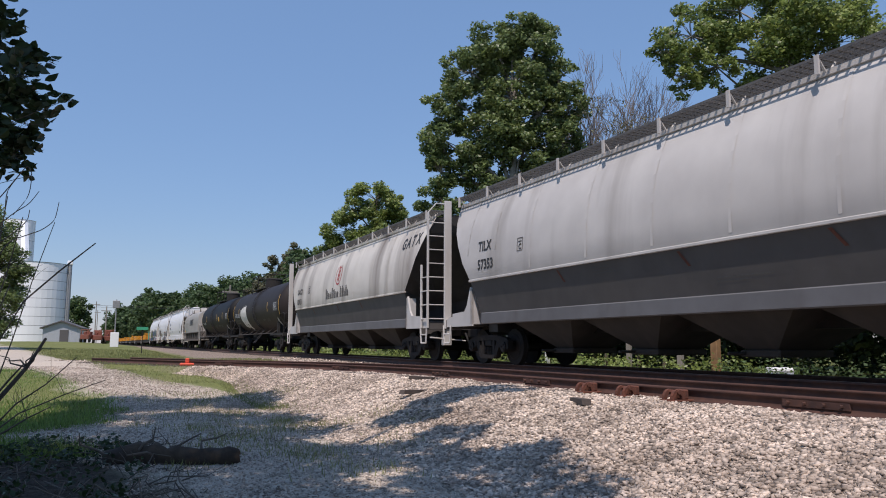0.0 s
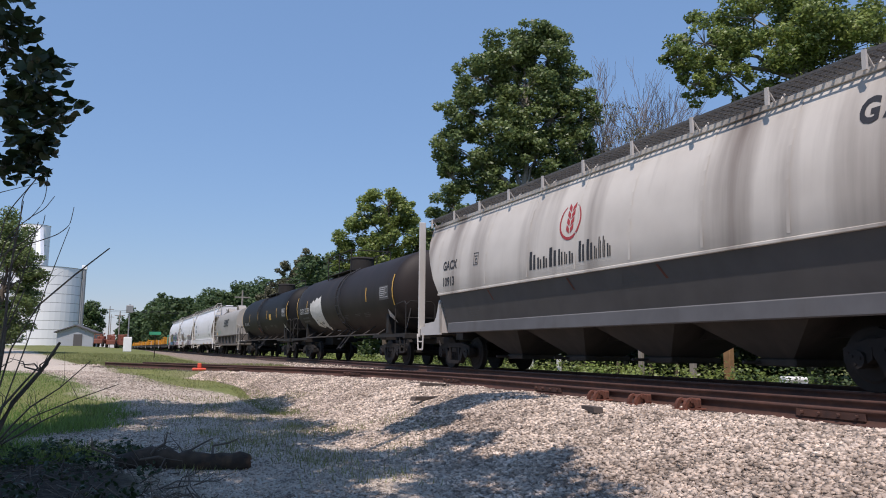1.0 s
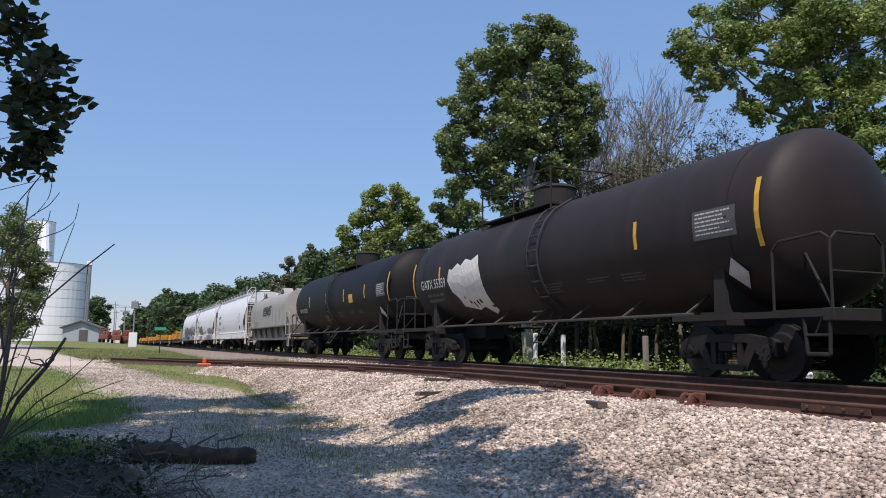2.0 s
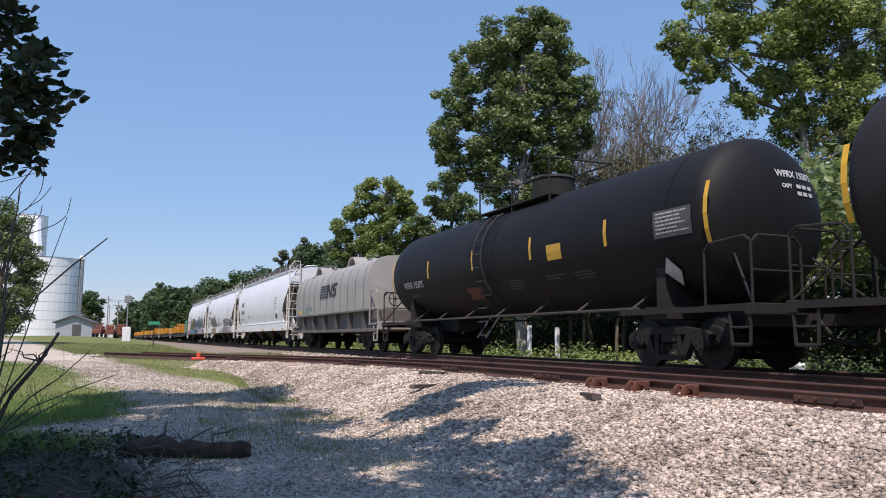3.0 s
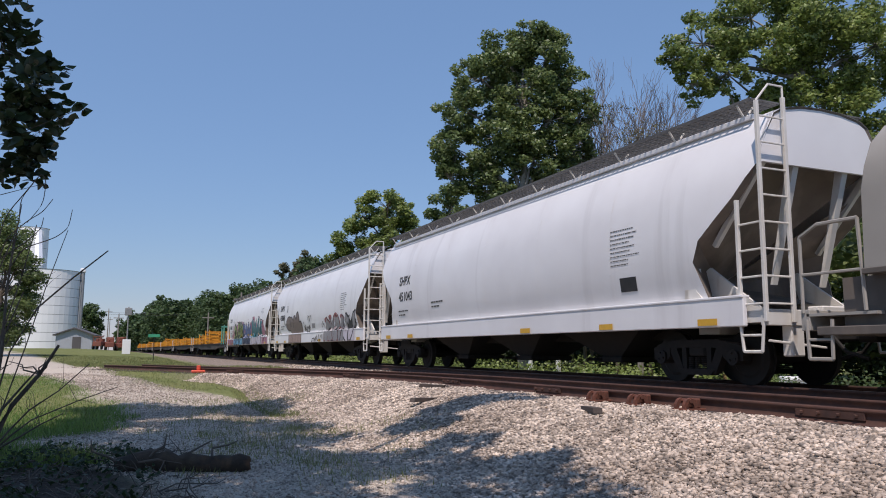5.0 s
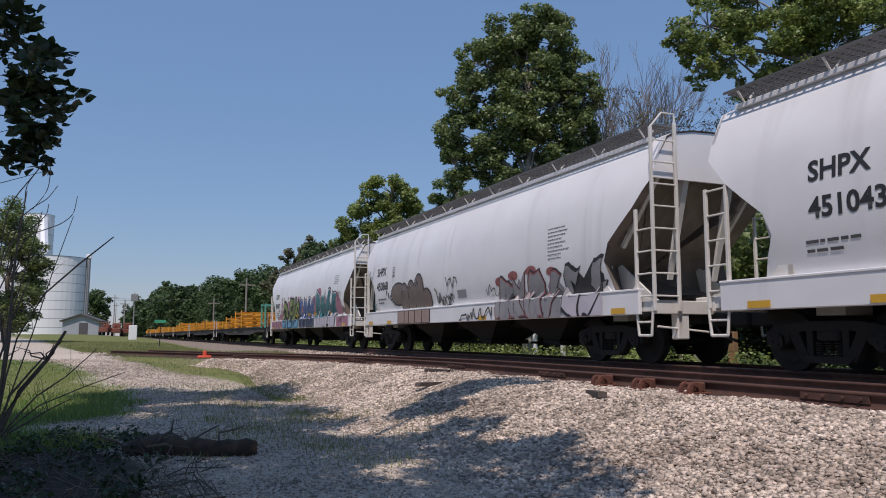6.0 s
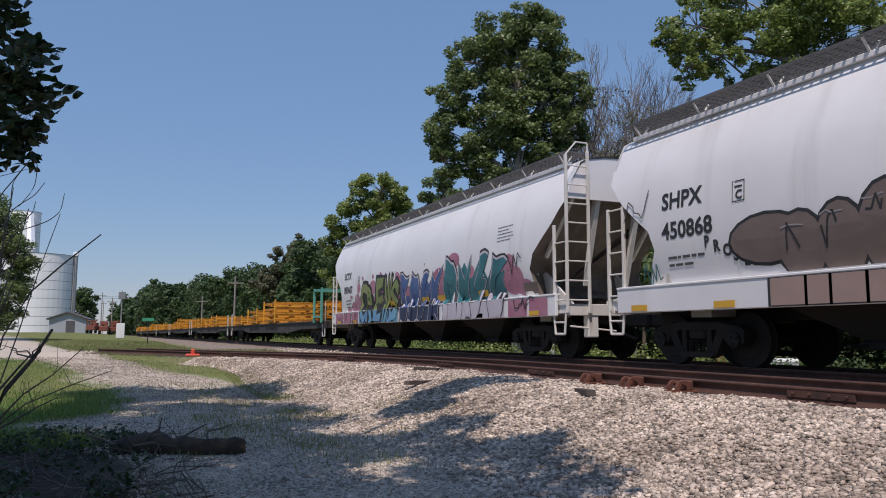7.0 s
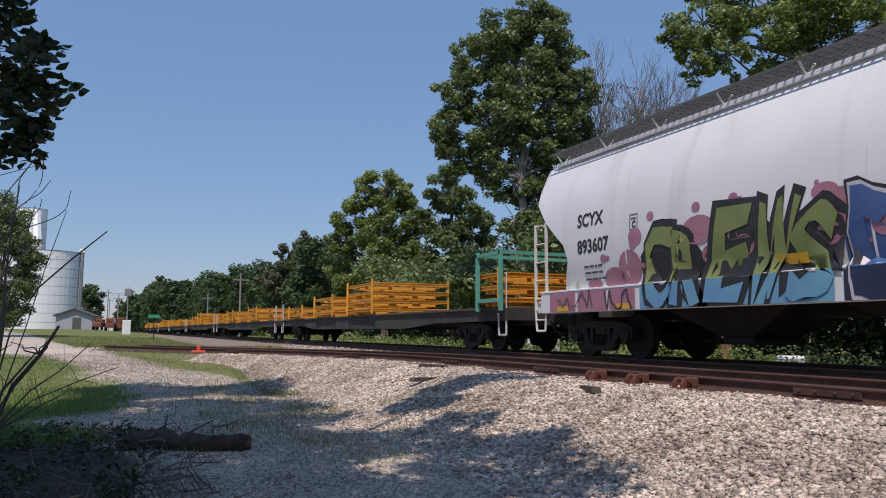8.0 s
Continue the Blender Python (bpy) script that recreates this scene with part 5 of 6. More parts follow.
def twig_clump():
    rnd = np.random.default_rng(50)
    x, y = spot(-6.0, 10.4)
    ob = thing("dead_shrub", "dead shrub with bare dark stems at the grass edge", "shrub", "", (x, y, float(height(x, y))))
    ax = np.array([AHEAD[1], -AHEAD[0], 0.0])
    for dx, h, r in [(.87, 1.45, .030), (.15, 2.9, .02), (.3, 2.2, .014), (.45, 3.1, .010), (.9, 3.0, .008), (-.1, 2.3, .018), (1.3, 1.2, .010), (1.7, .9, .009), (.6, 1.1, .016), (1.0, .55, .012), (.25, 3.35, .009)]:
        tip = ax * dx + np.array([0, rnd.normal() * 0.2, h])
        mid = tip * 0.5 + ax * -0.12 * dx + rnd.normal(size=3) * 0.06
        pts = np.array([(0, 0, -0.05), mid * 0.55, mid, (mid + tip) / 2 + rnd.normal(size=3) * 0.03, tip])
        v, f = tube_np(pts, np.linspace(r * 1.6, r * 0.6, 5), 6)
        part_np("stem", v, f, "bark", ob)
        for _ in range(4):
            a = pts[rnd.integers(2, 4)]
            v, f = tube_np(bent(rnd, a, a + ax * rnd.normal() * 0.3 + rnd.normal(size=3) * 0.12 + [0, 0, 0.25], 4, 0.1), np.linspace(r * 0.45, r * 0.15, 4), 5)
            part_np("twig", v, f, "bark", ob)
    pts = [ax * dx + np.array([0, 0, h]) for dx, h in ((0, 0), (0.1, 0.8), (0.22, 1.35), (0.55, 1.95), (1.0, 2.36), (1.46, 2.74))]
    v, f = tube_np(np.array(pts), [0.016, 0.014, 0.012, 0.012, 0.011, 0.008], 6)
    part_np("stem", v, f, "bark", ob)


twig_clump()


# ---- elevator, crossing and poles ----
def cyl(name, x, y, z0, z1, r, material, parent, seg=24, r2=None):
    bm = bmesh.new()
    bmesh.ops.create_cone(bm, cap_ends=True, segments=seg, radius1=r, radius2=r if r2 is None else r2, depth=z1 - z0, matrix=Matrix.Translation((x, y, (z0 + z1) / 2)))
    return part(name, bm, material, parent)


def silo(right, ahead, r, h, label, rings, pitch):
    x, y = spot(right, ahead)
    ob = thing("grain_silo", label, "silo", "grain elevator", (x, y, 0.35))
    d = h / rings
    for k in range(rings):
        cyl("wall_ring", 0, 0, k * d, k * d + d - 0.08, r, "silo", ob, 40)
        cyl("ring_joint", 0, 0, k * d + d - 0.08, k * d + d, r - 0.05, "galv", ob, 40)
    cyl("roof", 0, 0, h, h + r * pitch, r + 0.1, "silo", ob, 40, 0.4)
    return ob


silo(-77.1, 150, 6.2, 15.4, "wide white corrugated steel grain silo", 9, 0.08)
silo(-92.0, 158, 5.4, 17.5, "white corrugated steel grain silo", 9, 0.08)
silo(-89.0, 166, 3.0, 26.5, "tall white concrete elevator bin", 6, 0.05)
x, y = spot(-70.6, 151)
leg = thing("bucket_leg", "slim grey bucket elevator leg beside the silo", "elevator leg", "grain elevator", (x, y, 0.35))
cyl("casing", 0, 0, 0, 15.6, 0.38, "galv", leg, 12)
bm = bmesh.new()
box(bm, -0.5, 0.5, -0.5, 0.5, 15.4, 16.2, 0.1)
part("leg_head", bm, "silo", leg)
a, b = spot(-87, 164), spot(-79, 150)
gallery = thing("conveyor_gallery", "sloping white conveyor gallery from the bin to the silo", "conveyor", "grain elevator", (a[0], a[1], 0))
bm = bmesh.new()
rod(bm, (0, 0, 26.0), (b[0] - a[0], b[1] - a[1], 17.2), 0.7, seg=4)
part("gallery_tube", bm, "silo", gallery)
bm = bmesh.new()
for k in range(1, 5):
    t = k / 5
    rod(bm, ((b[0] - a[0]) * t, (b[1] - a[1]) * t, 0.35), ((b[0] - a[0]) * t, (b[1] - a[1]) * t, 26.0 - 8.8 * t), 0.12)
part("trestle", bm, "galv", gallery)
x, y = spot(-50.2, 106)
shed = thing("shed", "small grey metal shed with a dark low-pitched roof", "shed", "", (x, y, 0.38), -6)
bm = bmesh.new()
prism(bm, [(-2.3, -0.3), (2.3, -0.3), (2.3, 2.15), (0, 3.0), (-2.3, 2.15)], 0, 7, "y")
part("wall", bm, "shed_wall", shed)
for k in range(24):
    bm = bmesh.new()
    u = -2.2 + k * 0.19
    box(bm, u - 0.02, u + 0.02, -0.025, 0.0, -0.3, 2.15 + 0.85 * (1 - abs(u) / 2.3) - 0.06)
    part("wall_rib", bm, "shed_wall", shed)
for q in (-1, 1):
    bm = bmesh.new()
    prism(bm, [(0, 3.03), (q * 2.65, 2.05), (q * 2.65, 2.20), (0, 3.20)], -0.4, 7.4, "y")
    part("roof", bm, "shed_roof", shed)
bm = bmesh.new()
box(bm, -0.2, 0.9, -0.06, -0.03, -0.2, 1.9)
part("door", bm, "shed_roof", shed)
for x, y, h, metal in [(*spot(-56.3, 120), 10.5, 1), (*spot(-84, 195), 10.5, 0), (*spot(-105, 245), 10.5, 0), (*spot(-60.5, 145), 7.0, 0), (14.5, 93.7, 8.0, 0), (14.5, 126, 7.0, 0)]:
    ob = thing("utility_pole", "tall pale metal pole" if metal else "tall weathered utility pole", "pole", "poles along the railway", (x, y, float(height(x, y)) - 0.02))
    cyl("shaft", 0, 0, 0, h, 0.15, "galv" if metal else "pole", ob, 10, 0.10)
    if not metal:
        bm = bmesh.new()
        box(bm, -0.9, 0.9, -0.06, 0.06, h - 0.9, h - 0.75)
        part("crossarm", bm, "pole", ob)
for z in (9.2, 8.8):
    a, b = spot(-84, 195), spot(20, 190)
    v, f = tube_np([(a[0] + (b[0] - a[0]) * t, a[1] + (b[1] - a[1]) * t, z + 3 * (t - 0.5) ** 2) for t in np.linspace(0, 1, 12)], [0.03] * 12, 4)
    tagged(part_np("overhead_wire", v, f, "ink"), "thin dark overhead wire between poles", "wire", "overhead wires")
x, y = spot(-20.7, 56)
sign = thing("road_sign", "small blank green sign plate on a dark post", "sign", "", (x, y, float(height(x, y)) - 0.02), -23)
z = 1.70 - float(height(x, y))
cyl("post", 0, 0, 0, z, 0.035, "under", sign, 8)
bm = bmesh.new()
box(bm, -0.42, 0.42, -0.05, -0.03, z - 0.22, z, 0.004)
part("plate", bm, "green", sign)
# low things beyond the main track
for x, y, h, m_, lab in [(20, 34.5, 2.1, "silo", "short white fence post in the weeds"), (20.6, 32.8, 2.0, "silo", "short white fence post in the weeds"), (20, 25.6, 1.9, "pole", "grey wooden fence post in the weeds"),
                         (18.2, 18.9, 1.6, "orange_wood", "weathered orange-brown wooden post"), (17.9, 20.2, 1.3, "pole", "grey wooden fence post in the weeds")]:
    ob = thing("fence_post", lab, "post", "posts beyond the tracks", (x, y, float(height(x, y)) - 0.05), 12)
    bm = bmesh.new()
    w = 0.12 if m_ == "orange_wood" else 0.09
    box(bm, -w, w, -w, w, 0, h, 0.015)
    part("shaft", bm, m_, ob)
x, y = 17.0, 24.3
ob = thing("mower_deck", "bright green implement deck with a yellow stripe in the weeds", "implement", "", (x, y, float(height(x, y))), 30)
bm = bmesh.new()
prism(bm, [(-0.6, 0.0), (0.55, 0.0), (0.6, 0.52), (0.45, 0.56), (-0.6, 0.12)], -0.45, 0.45, "y")
part("deck", bm, "bright_green", ob)
bm = bmesh.new()
prism(bm, [(-0.5, 0.16), (0.45, 0.575), (0.45, 0.60), (-0.5, 0.185)], -0.30, -0.18, "y")
part("stripe", bm, "reflector", ob)
for k, (x, y, w, h) in enumerate([(18.0, 16.6, 0.42, 0.42), (18.3, 15.7, 0.36, 0.36), (18.4, 17.5, 0.30, 0.30), (18.2, 16.4, 0.30, 0.30)]):
    ob = thing("crate", "pale plastic crate beyond the tracks", "crate", "crates beyond the tracks", (x, y, float(height(x, y)) + (0.43 if k == 3 else 0)), 20 * k)
    bm = bmesh.new()
    box(bm, -w, w, -w, w, 0, h, 0.03)
    part("body", bm, "silo", ob)
    for q in (-1, 1):
        bm = bmesh.new()
        box(bm, q * (w + 0.012) - 0.012, q * (w + 0.012) + 0.012, -w, w, h * 0.55, h * 0.72)
        part("rim_band", bm, "galv", ob)
x, y = spot(-32.4, 80)
ob = thing("signal_mast", "grey railway signal mast with white equipment box", "signal", "", (x, y, float(height(x, y)) - 0.02))
cyl("mast", 0, 0, 0, 4.9, 0.07, "galv", ob, 10)
bm = bmesh.new()
box(bm, -0.35, 0.35, -0.2, 0.2, 4.0, 4.8, 0.05)
part("signal_head", bm, "galv", ob)
bm = bmesh.new()
box(bm, -0.42, 0.38, -0.8, -0.2, 0, 1.5, 0.03)
part("equipment_box", bm, "silo", ob, "white steel equipment box")
rnd = random.Random(5)
for i in range(3):
    x, y = spot(-44.0 + 0.95 * i, 100 + i)
    ob = thing("track_machine", "faded red track maintenance machine", "machine", "machines by the crossing", (x, y, float(height(x, y)) + 0.35), -20 + 15 * i)
    bm = bmesh.new()
    box(bm, -0.55, 0.55, -1.0, 1.0, 0.1, 0.7, 0.06)
    box(bm, -0.42, 0.42, -0.2, 0.7, 0.7, 1.1 + 0.2 * i, 0.05)
    path_rod(bm, [(-0.45, -0.9, 0.7), (-0.45, -0.9, 1.3), (0.45, -0.9, 1.3 + 0.1 * i), (0.45, -0.9, 0.7)], 0.05)
    rod(bm, (-0.4, -0.9, 0.7), (0.3, 0.6, 1.5), 0.05)
    part("body", bm, "machine_red", ob)
    for sx in (-1, 1):
        for sy in (-0.7, 0.7):
            bm = bmesh.new()
            rod(bm, (sx * 0.45, sy, 0.0), (sx * 0.62, sy, 0.0), 0.30, seg=16)
            part("wheel", bm, "under", ob)
x, y = 2.75, 25.9
ob = thing("derail_marker", "bright red derail marker beside the spur rail", "marker", "", (x, y, float(height(x, y)) + 0.02))
bm = bmesh.new()
box(bm, -0.22, 0.22, -0.15, 0.15, 0.0, 0.10, 0.03)
box(bm, -0.06, 0.06, -0.05, 0.05, 0.10, 0.25, 0.02)
part("block", bm, "signal_red", ob)

# ---- loads of the flat cars ----
for i, u in enumerate(FLATS):
    for y, length, tiers in [(-1.6, 3.2, 4), (3.9, 3.2, 3), (9.5, 3.0, 2)] if i % 2 == 0 else [(-6.0, 3.2, 3), (-1.6, 3.0, 2), (4.4, 3.2, 3), (9.8, 3.0, 2)]:
        rack_stack(u, y, length, tiers)
rack_stack(FLATS[0], -12.75, 1.2, 3)
bm = bmesh.new()
for px in (-1.66, 1.60):
    for py in (-0.75, 0.55):
        box(bm, px, px + 0.10, py - 0.05, py + 0.05, 1.05, 2.62, 0.01)
    for z in (1.28, 2.48):
        box(bm, px + 0.01, px + 0.09, -0.75, 0.55, z, z + 0.09)
for py in (-0.75, 0.55):
    box(bm, -1.66, 1.70, py - 0.04, py + 0.04, 2.49, 2.58)
stan = part("bulkhead_frame", bm, "teal", label="teal steel bulkhead frame on the flat car's end")
tagged(stan, category="steel frame")
CARS.append((stan, FLATS[0] - 12.8))

# ---- bird ----
bird = thing("bird", "small dark swallow swooping over the drive", "bird")
for nm, pts in [("body", [(-.014, 0, 0), (0, .07, .01), (.014, 0, 0), (0, -.08, 0)]), ("wing", [(.006, .03, .005), (.12, .0, .03), (.11, -.035, .028), (.006, -.02, .005)]), ("wing", [(-.006, .03, .005), (-.006, -.02, .005), (-.11, -.035, .028), (-.12, .0, .03)])]:
    bm = bmesh.new()
    a = [bm.verts.new(p) for p in pts]
    b = [bm.verts.new((p[0], p[1], p[2] - 0.012)) for p in pts]
    bm.faces.new(a)
    bm.faces.new(b[::-1])
    for k in range(4):
        bm.faces.new((a[k], b[k], b[(k + 1) % 4], a[(k + 1) % 4]))
    part(nm, bm, "ink", bird)
# ---- lettering, stripes and paint on the cars ----
def marks(car, word, number, u, z, out, size=0.36, squeeze=0.95, gap=0.48, material="ink"):
    lettering(car, word, u, z, size, out, material, squeeze, 0.011)
    lettering(car, number, u, z - gap, size, out, material, squeeze, 0.011)


def lines(car, u, z, w, n, out, material, h=0.022, step=0.06, seed=1):
    """Small stencilling that is too small to read."""
    r = random.Random(seed)
    rows = []
    for i in range(n):
        a, end = u, u + w * r.uniform(0.6, 1)
        while a < end:
            k = h * r.uniform(1.5, 5)
            rows.append((a, min(a + k, end), z - i * step, z - i * step + h))
            a += k + h * r.uniform(0.5, 0.9)
    bars(car, rows, out, material)


def scrawl(car, out, u0, u1, z0, z1, n, seed, material="ink", w=0.03):
    """A quick unreadable tag as one run of thin strokes."""
    r = random.Random(seed)
    pts = [(u0 + (u1 - u0) * (i + r.uniform(-0.5, 0.5)) / n, (z0 if (i + r.randint(0, 1)) % 2 else z1) + r.uniform(-0.45, 0.45) * (z1 - z0)) for i in range(n + 1)]
    bm = bmesh.new()
    for (a, za), (b, zb) in zip(pts, pts[1:]):
        d = math.hypot(b - a, zb - za) + 1e-6
        nx, nz = -(zb - za) / d * w / 2, (b - a) / d * w / 2
        poly(bm, [(a + nx, za + nz), (b + nx, zb + nz), (b - nx, zb - nz), (a - nx, za - nz)], r.uniform(0, 0.002))
    part("graffiti_tag", wrap(bm, out, 0.027), material, car)


marks(TILX, "TILX", "57353", -6.9, 2.93, tilx_side.out)
frame_mark(TILX, -4.85, 2.72, 0.26, 0.32, tilx_side.out)
lines(TILX, -1.9, 2.05, 0.8, 3, tilx_side.out, "ink_faint")
lines(TILX, 1.4, 1.6, 1.2, 2, tilx_side.out, "ink_faint", seed=2)
marks(GACX, "GACX", "10913", -7.08, 2.89, gacx_side.out)
frame_mark(GACX, -5.0, 2.85, 0.28, 0.34, gacx_side.out)
lines(GACX, 1.5, 2.0, 0.7, 5, gacx_side.out, "ink_faint", seed=3)
lines(GACX, -5.5, 1.6, 0.9, 3, gacx_side.out, "ink_faint", seed=4)
for u in (-4.2, 2.6, -0.4):
    bm = bmesh.new()
    poly(bm, [(u, 2.12), (u + 0.07, 2.12), (u + 0.28, 1.85), (u + 0.21, 1.85)])
    part("rust_streak", wrap(bm, gacx_side.out), "rust", GACX)
    bm = bmesh.new()
    poly(bm, [(u + 1, 2.12), (u + 1.07, 2.12), (u + 1.28, 1.85), (u + 1.21, 1.85)])
    part("rust_streak", wrap(bm, tilx_side.out), "rust", TILX)
# red emblem over a dark name, as plain shapes
bm = bmesh.new()
ring = [(-0.25 + 0.42 * math.sin(a), 3.36 - 0.42 * math.cos(a), 0.02 + 0.045 * max(0, math.cos(a / 2))) for a in np.linspace(-2.6, 2.6, 25)]
for (x0, z0, w0), (x1, z1, w1) in zip(ring, ring[1:]):
    c = (-0.25, 3.36)
    k0, k1 = 1 - w0 / 0.42, 1 - w1 / 0.42
    poly(bm, [(x0, z0), (x1, z1), (c[0] + (x1 - c[0]) * k1, c[1] + (z1 - c[1]) * k1), (c[0] + (x0 - c[0]) * k0, c[1] + (z0 - c[1]) * k0)])
for k in range(4):
    z = 3.08 + 0.16 * k
    for s in (-1, 1):
        poly(bm, [(-0.24 + s * 0.02, z), (-0.24 + s * 0.14, z + 0.1), (-0.24 + s * 0.13, z + 0.22), (-0.24 + s * 0.02, z + 0.12)])
part("emblem", wrap(bm, gacx_side.out), "ink_red", GACX, "red round emblem")
def bar_row(car, out, u, z, shapes, material):
    """A company name as a row of plain upright bars of its size."""
    for w, h in shapes:
        if h:
            bm = bmesh.new()
            rect(bm, u + w * 0.1, u + w * 0.45, z, z + h)
            part("name_bar", wrap(bm, out), material, car)
            bm = bmesh.new()
            rect(bm, u + w * 0.62, u + w * 0.9, z, z + h * 0.8)
            part("name_bar", wrap(bm, out), material, car)
        u += w + 0.035


bar_row(GACX, gacx_side.out, -1.95, 2.42, [(.34, .44), (.22, .27), (.22, .27), (.36, .44), (.22, .36), (.14, .27), (.2, .27), (.1, 0), (.26, .44), (.26, .44), (.11, .27), (.11, .44), (.11, .44), (.15, .27)], "ink")
for i, ch in enumerate("GATX"):
    lettering(GACX, ch, 6.75 + 0.40 * i, 3.62 + 0.02 * i, 0.52, gacx_side.out, "ink", 0.85, 0.02)

lettering(GATX, "GATX 55359", -6.9, 2.3, 0.40, gatx_out, "ink_white", 0.9, 0.004)
lines(GATX, -6.5, 2.05, 1.9, 2, gatx_out, "ink_faint", 0.08, 0.16)
bm = bmesh.new()
poly(bm, [(-2.4, 1.5), (-2.5, 2.4), (-2.7, 3.05), (-3.1, 2.92), (-3.5, 3.0), (-3.8, 2.82), (-4.0, 2.92), (-4.4, 2.76), (-4.6, 2.8), (-4.75, 2.45), (-4.55, 2.1), (-4.3, 1.95), (-4.2, 1.68), (-3.8, 1.74), (-3.4, 1.55), (-3.0, 1.62), (-2.7, 1.42)])
part("white_patch", wrap(bm, gatx_out, 0.01), "white_paint", GATX, "scraped white paint patch")
for c, o, us in ((GATX, gatx_out, (-7.6, -5.4, 4.25, 7.3)), (WFRX, wfrx_out, (-7.6, -4.42, -1.25, 1.9, 4.9, 7.75))):
    for u in us:
        tall = 0.55 if abs(u) > 6.5 else 0.27
        bars(c, [(u, u + 0.10, 2.66 - tall, 2.66 + tall)], o, "reflector", "reflective_stripe")
for c, o in ((GATX, gatx_out), (WFRX, wfrx_out)):
    pu = 6.45 if c is WFRX else 5.9
    bars(c, [(pu, pu + 1.0, 2.35, 2.85)], o, "ink_faint", "notice_panel")
    lines(c, pu + 0.07, 2.78, 0.95, 6, o, "ink_white", 0.025, 0.07, 5)
    for u, n in ((0.6, 4), (2.4, 2), (-6.2, 2), (3.6, 3)):
        lines(c, u, 1.95, 0.9, n, o, "ink_faint", 0.025, 0.06, int(u * 10))
    bm = bmesh.new()
    poly(bm, [(6.45, 1.75), (6.67, 1.5), (6.89, 1.75), (6.67, 2.0)])
    part("placard", wrap(bm, o, 0.06), "ink_white", c, "white diamond placard")
lettering(WFRX, "WFRX 155875", -6.55, 2.16, 0.29, wfrx_out, "ink_white", 0.95, 0.004)
bars(WFRX, [(2.7, 3.3, 2.3, 2.65)], wfrx_out, "reflector", "notice_panel")
bars(WFRX, [(-1.95, -1.15, 1.62, 1.93)], wfrx_out, "rust", "notice_panel")

def head_lettering(car, text, x0, z, size, R, zc, tank_len, material):
    """Words on the dished front head of a tank."""
    bm = text_bm(text, size, 0.006)
    bmesh.ops.triangulate(bm, faces=bm.faces[:])
    for v in bm.verts:
        px, pz = x0 + v.co.x, z + v.co.y
        rr = min(0.98, math.hypot(px, pz - zc) / R)
        v.co = (px, -tank_len / 2 + 0.62 * (1 - math.sqrt(1 - rr * rr)) - 0.012, pz)
    part("lettering", bm, material, car)


head_lettering(WFRX, "WFRX 155875", -0.05, 3.38, 0.17, 1.50, 2.67, 16.1, "ink_white")
head_lettering(WFRX, "CAPY", 0.05, 3.18, 0.10, 1.50, 2.67, 16.1, "ink_white")
for dz in (3.19, 3.06):
    bm = bmesh.new()
    for px in (0.42, 0.58, 0.76):
        for q in range(4):
            bm.verts.new((px + 0.13 * (q in (1, 2)), 0, dz + 0.07 * (q in (2, 3))))
        bm.verts.ensure_lookup_table()
        bm.faces.new(bm.verts[-4:])
    for v in bm.verts:
        rr = math.hypot(v.co.x, v.co.z - 2.67) / 1.50
        v.co.y = -8.05 + 0.62 * (1 - math.sqrt(1 - rr * rr)) - 0.014
    part("stencil_bar", bm, "ink_white", WFRX)

bm = bmesh.new()
for i in range(5):
    z = 2.36 + i * 0.125
    poly(bm, [(-1.1 + 0.03 * i, z), (0.05 + 0.05 * i, z), (0.07 + 0.05 * i, z + 0.06), (-1.1 + 0.03 * i, z + 0.06)])
for u0 in (0.02, 0.62):
    poly(bm, [(u0, 2.36), (u0 + 0.2, 2.36), (u0 + 0.42, 2.95), (u0 + 0.22, 2.95)])
poly(bm, [(0.30, 2.95), (0.46, 2.95), (0.70, 2.36), (0.56, 2.36)], 0.002)
for z0, z1, a, b in ((2.36, 2.48, 0.95, 1.5), (2.60, 2.72, 1.05, 1.56), (2.83, 2.95, 1.1, 1.72), (2.48, 2.60, 1.36, 1.55), (2.72, 2.83, 1.06, 1.24)):
    poly(bm, [(a, z0), (b, z0), (b + 0.05, z1), (a + 0.05, z1)])
part("railway_emblem", wrap(bm, coil_side.out, 0.024), "ink", COIL, "black striped railway emblem")
lettering(COIL, "NS  168690", -3.2, 1.14, 0.28, lambda z: 1.31, "ink", 0.9)
bars(COIL, [(-5.35, -4.7, 1.74, 1.90)], coil_side.out, "reflector", "reflective_stripe")
for u in (-4.05, -3.55, -3.1):
    scrawl(COIL, coil_side.out, u, u + 0.42, 1.76, 1.98, 7, int(u * 20), "teal", 0.045)


def white_out(side):
    return lambda z: np.where(np.asarray(z) < 1.43, 1.602, side.out(z))


def split_at_sill(bm, z=1.41):
    """Two drawings out of one: what lies above the sill's ledge and what lies on the sill."""
    low = bm.copy()
    for m, above in ((bm, True), (low, False)):
        bmesh.ops.bisect_plane(m, geom=m.verts[:] + m.edges[:] + m.faces[:], plane_co=(0, z, 0), plane_no=(0, 1, 0), clear_inner=above, clear_outer=not above)
    return bm, low


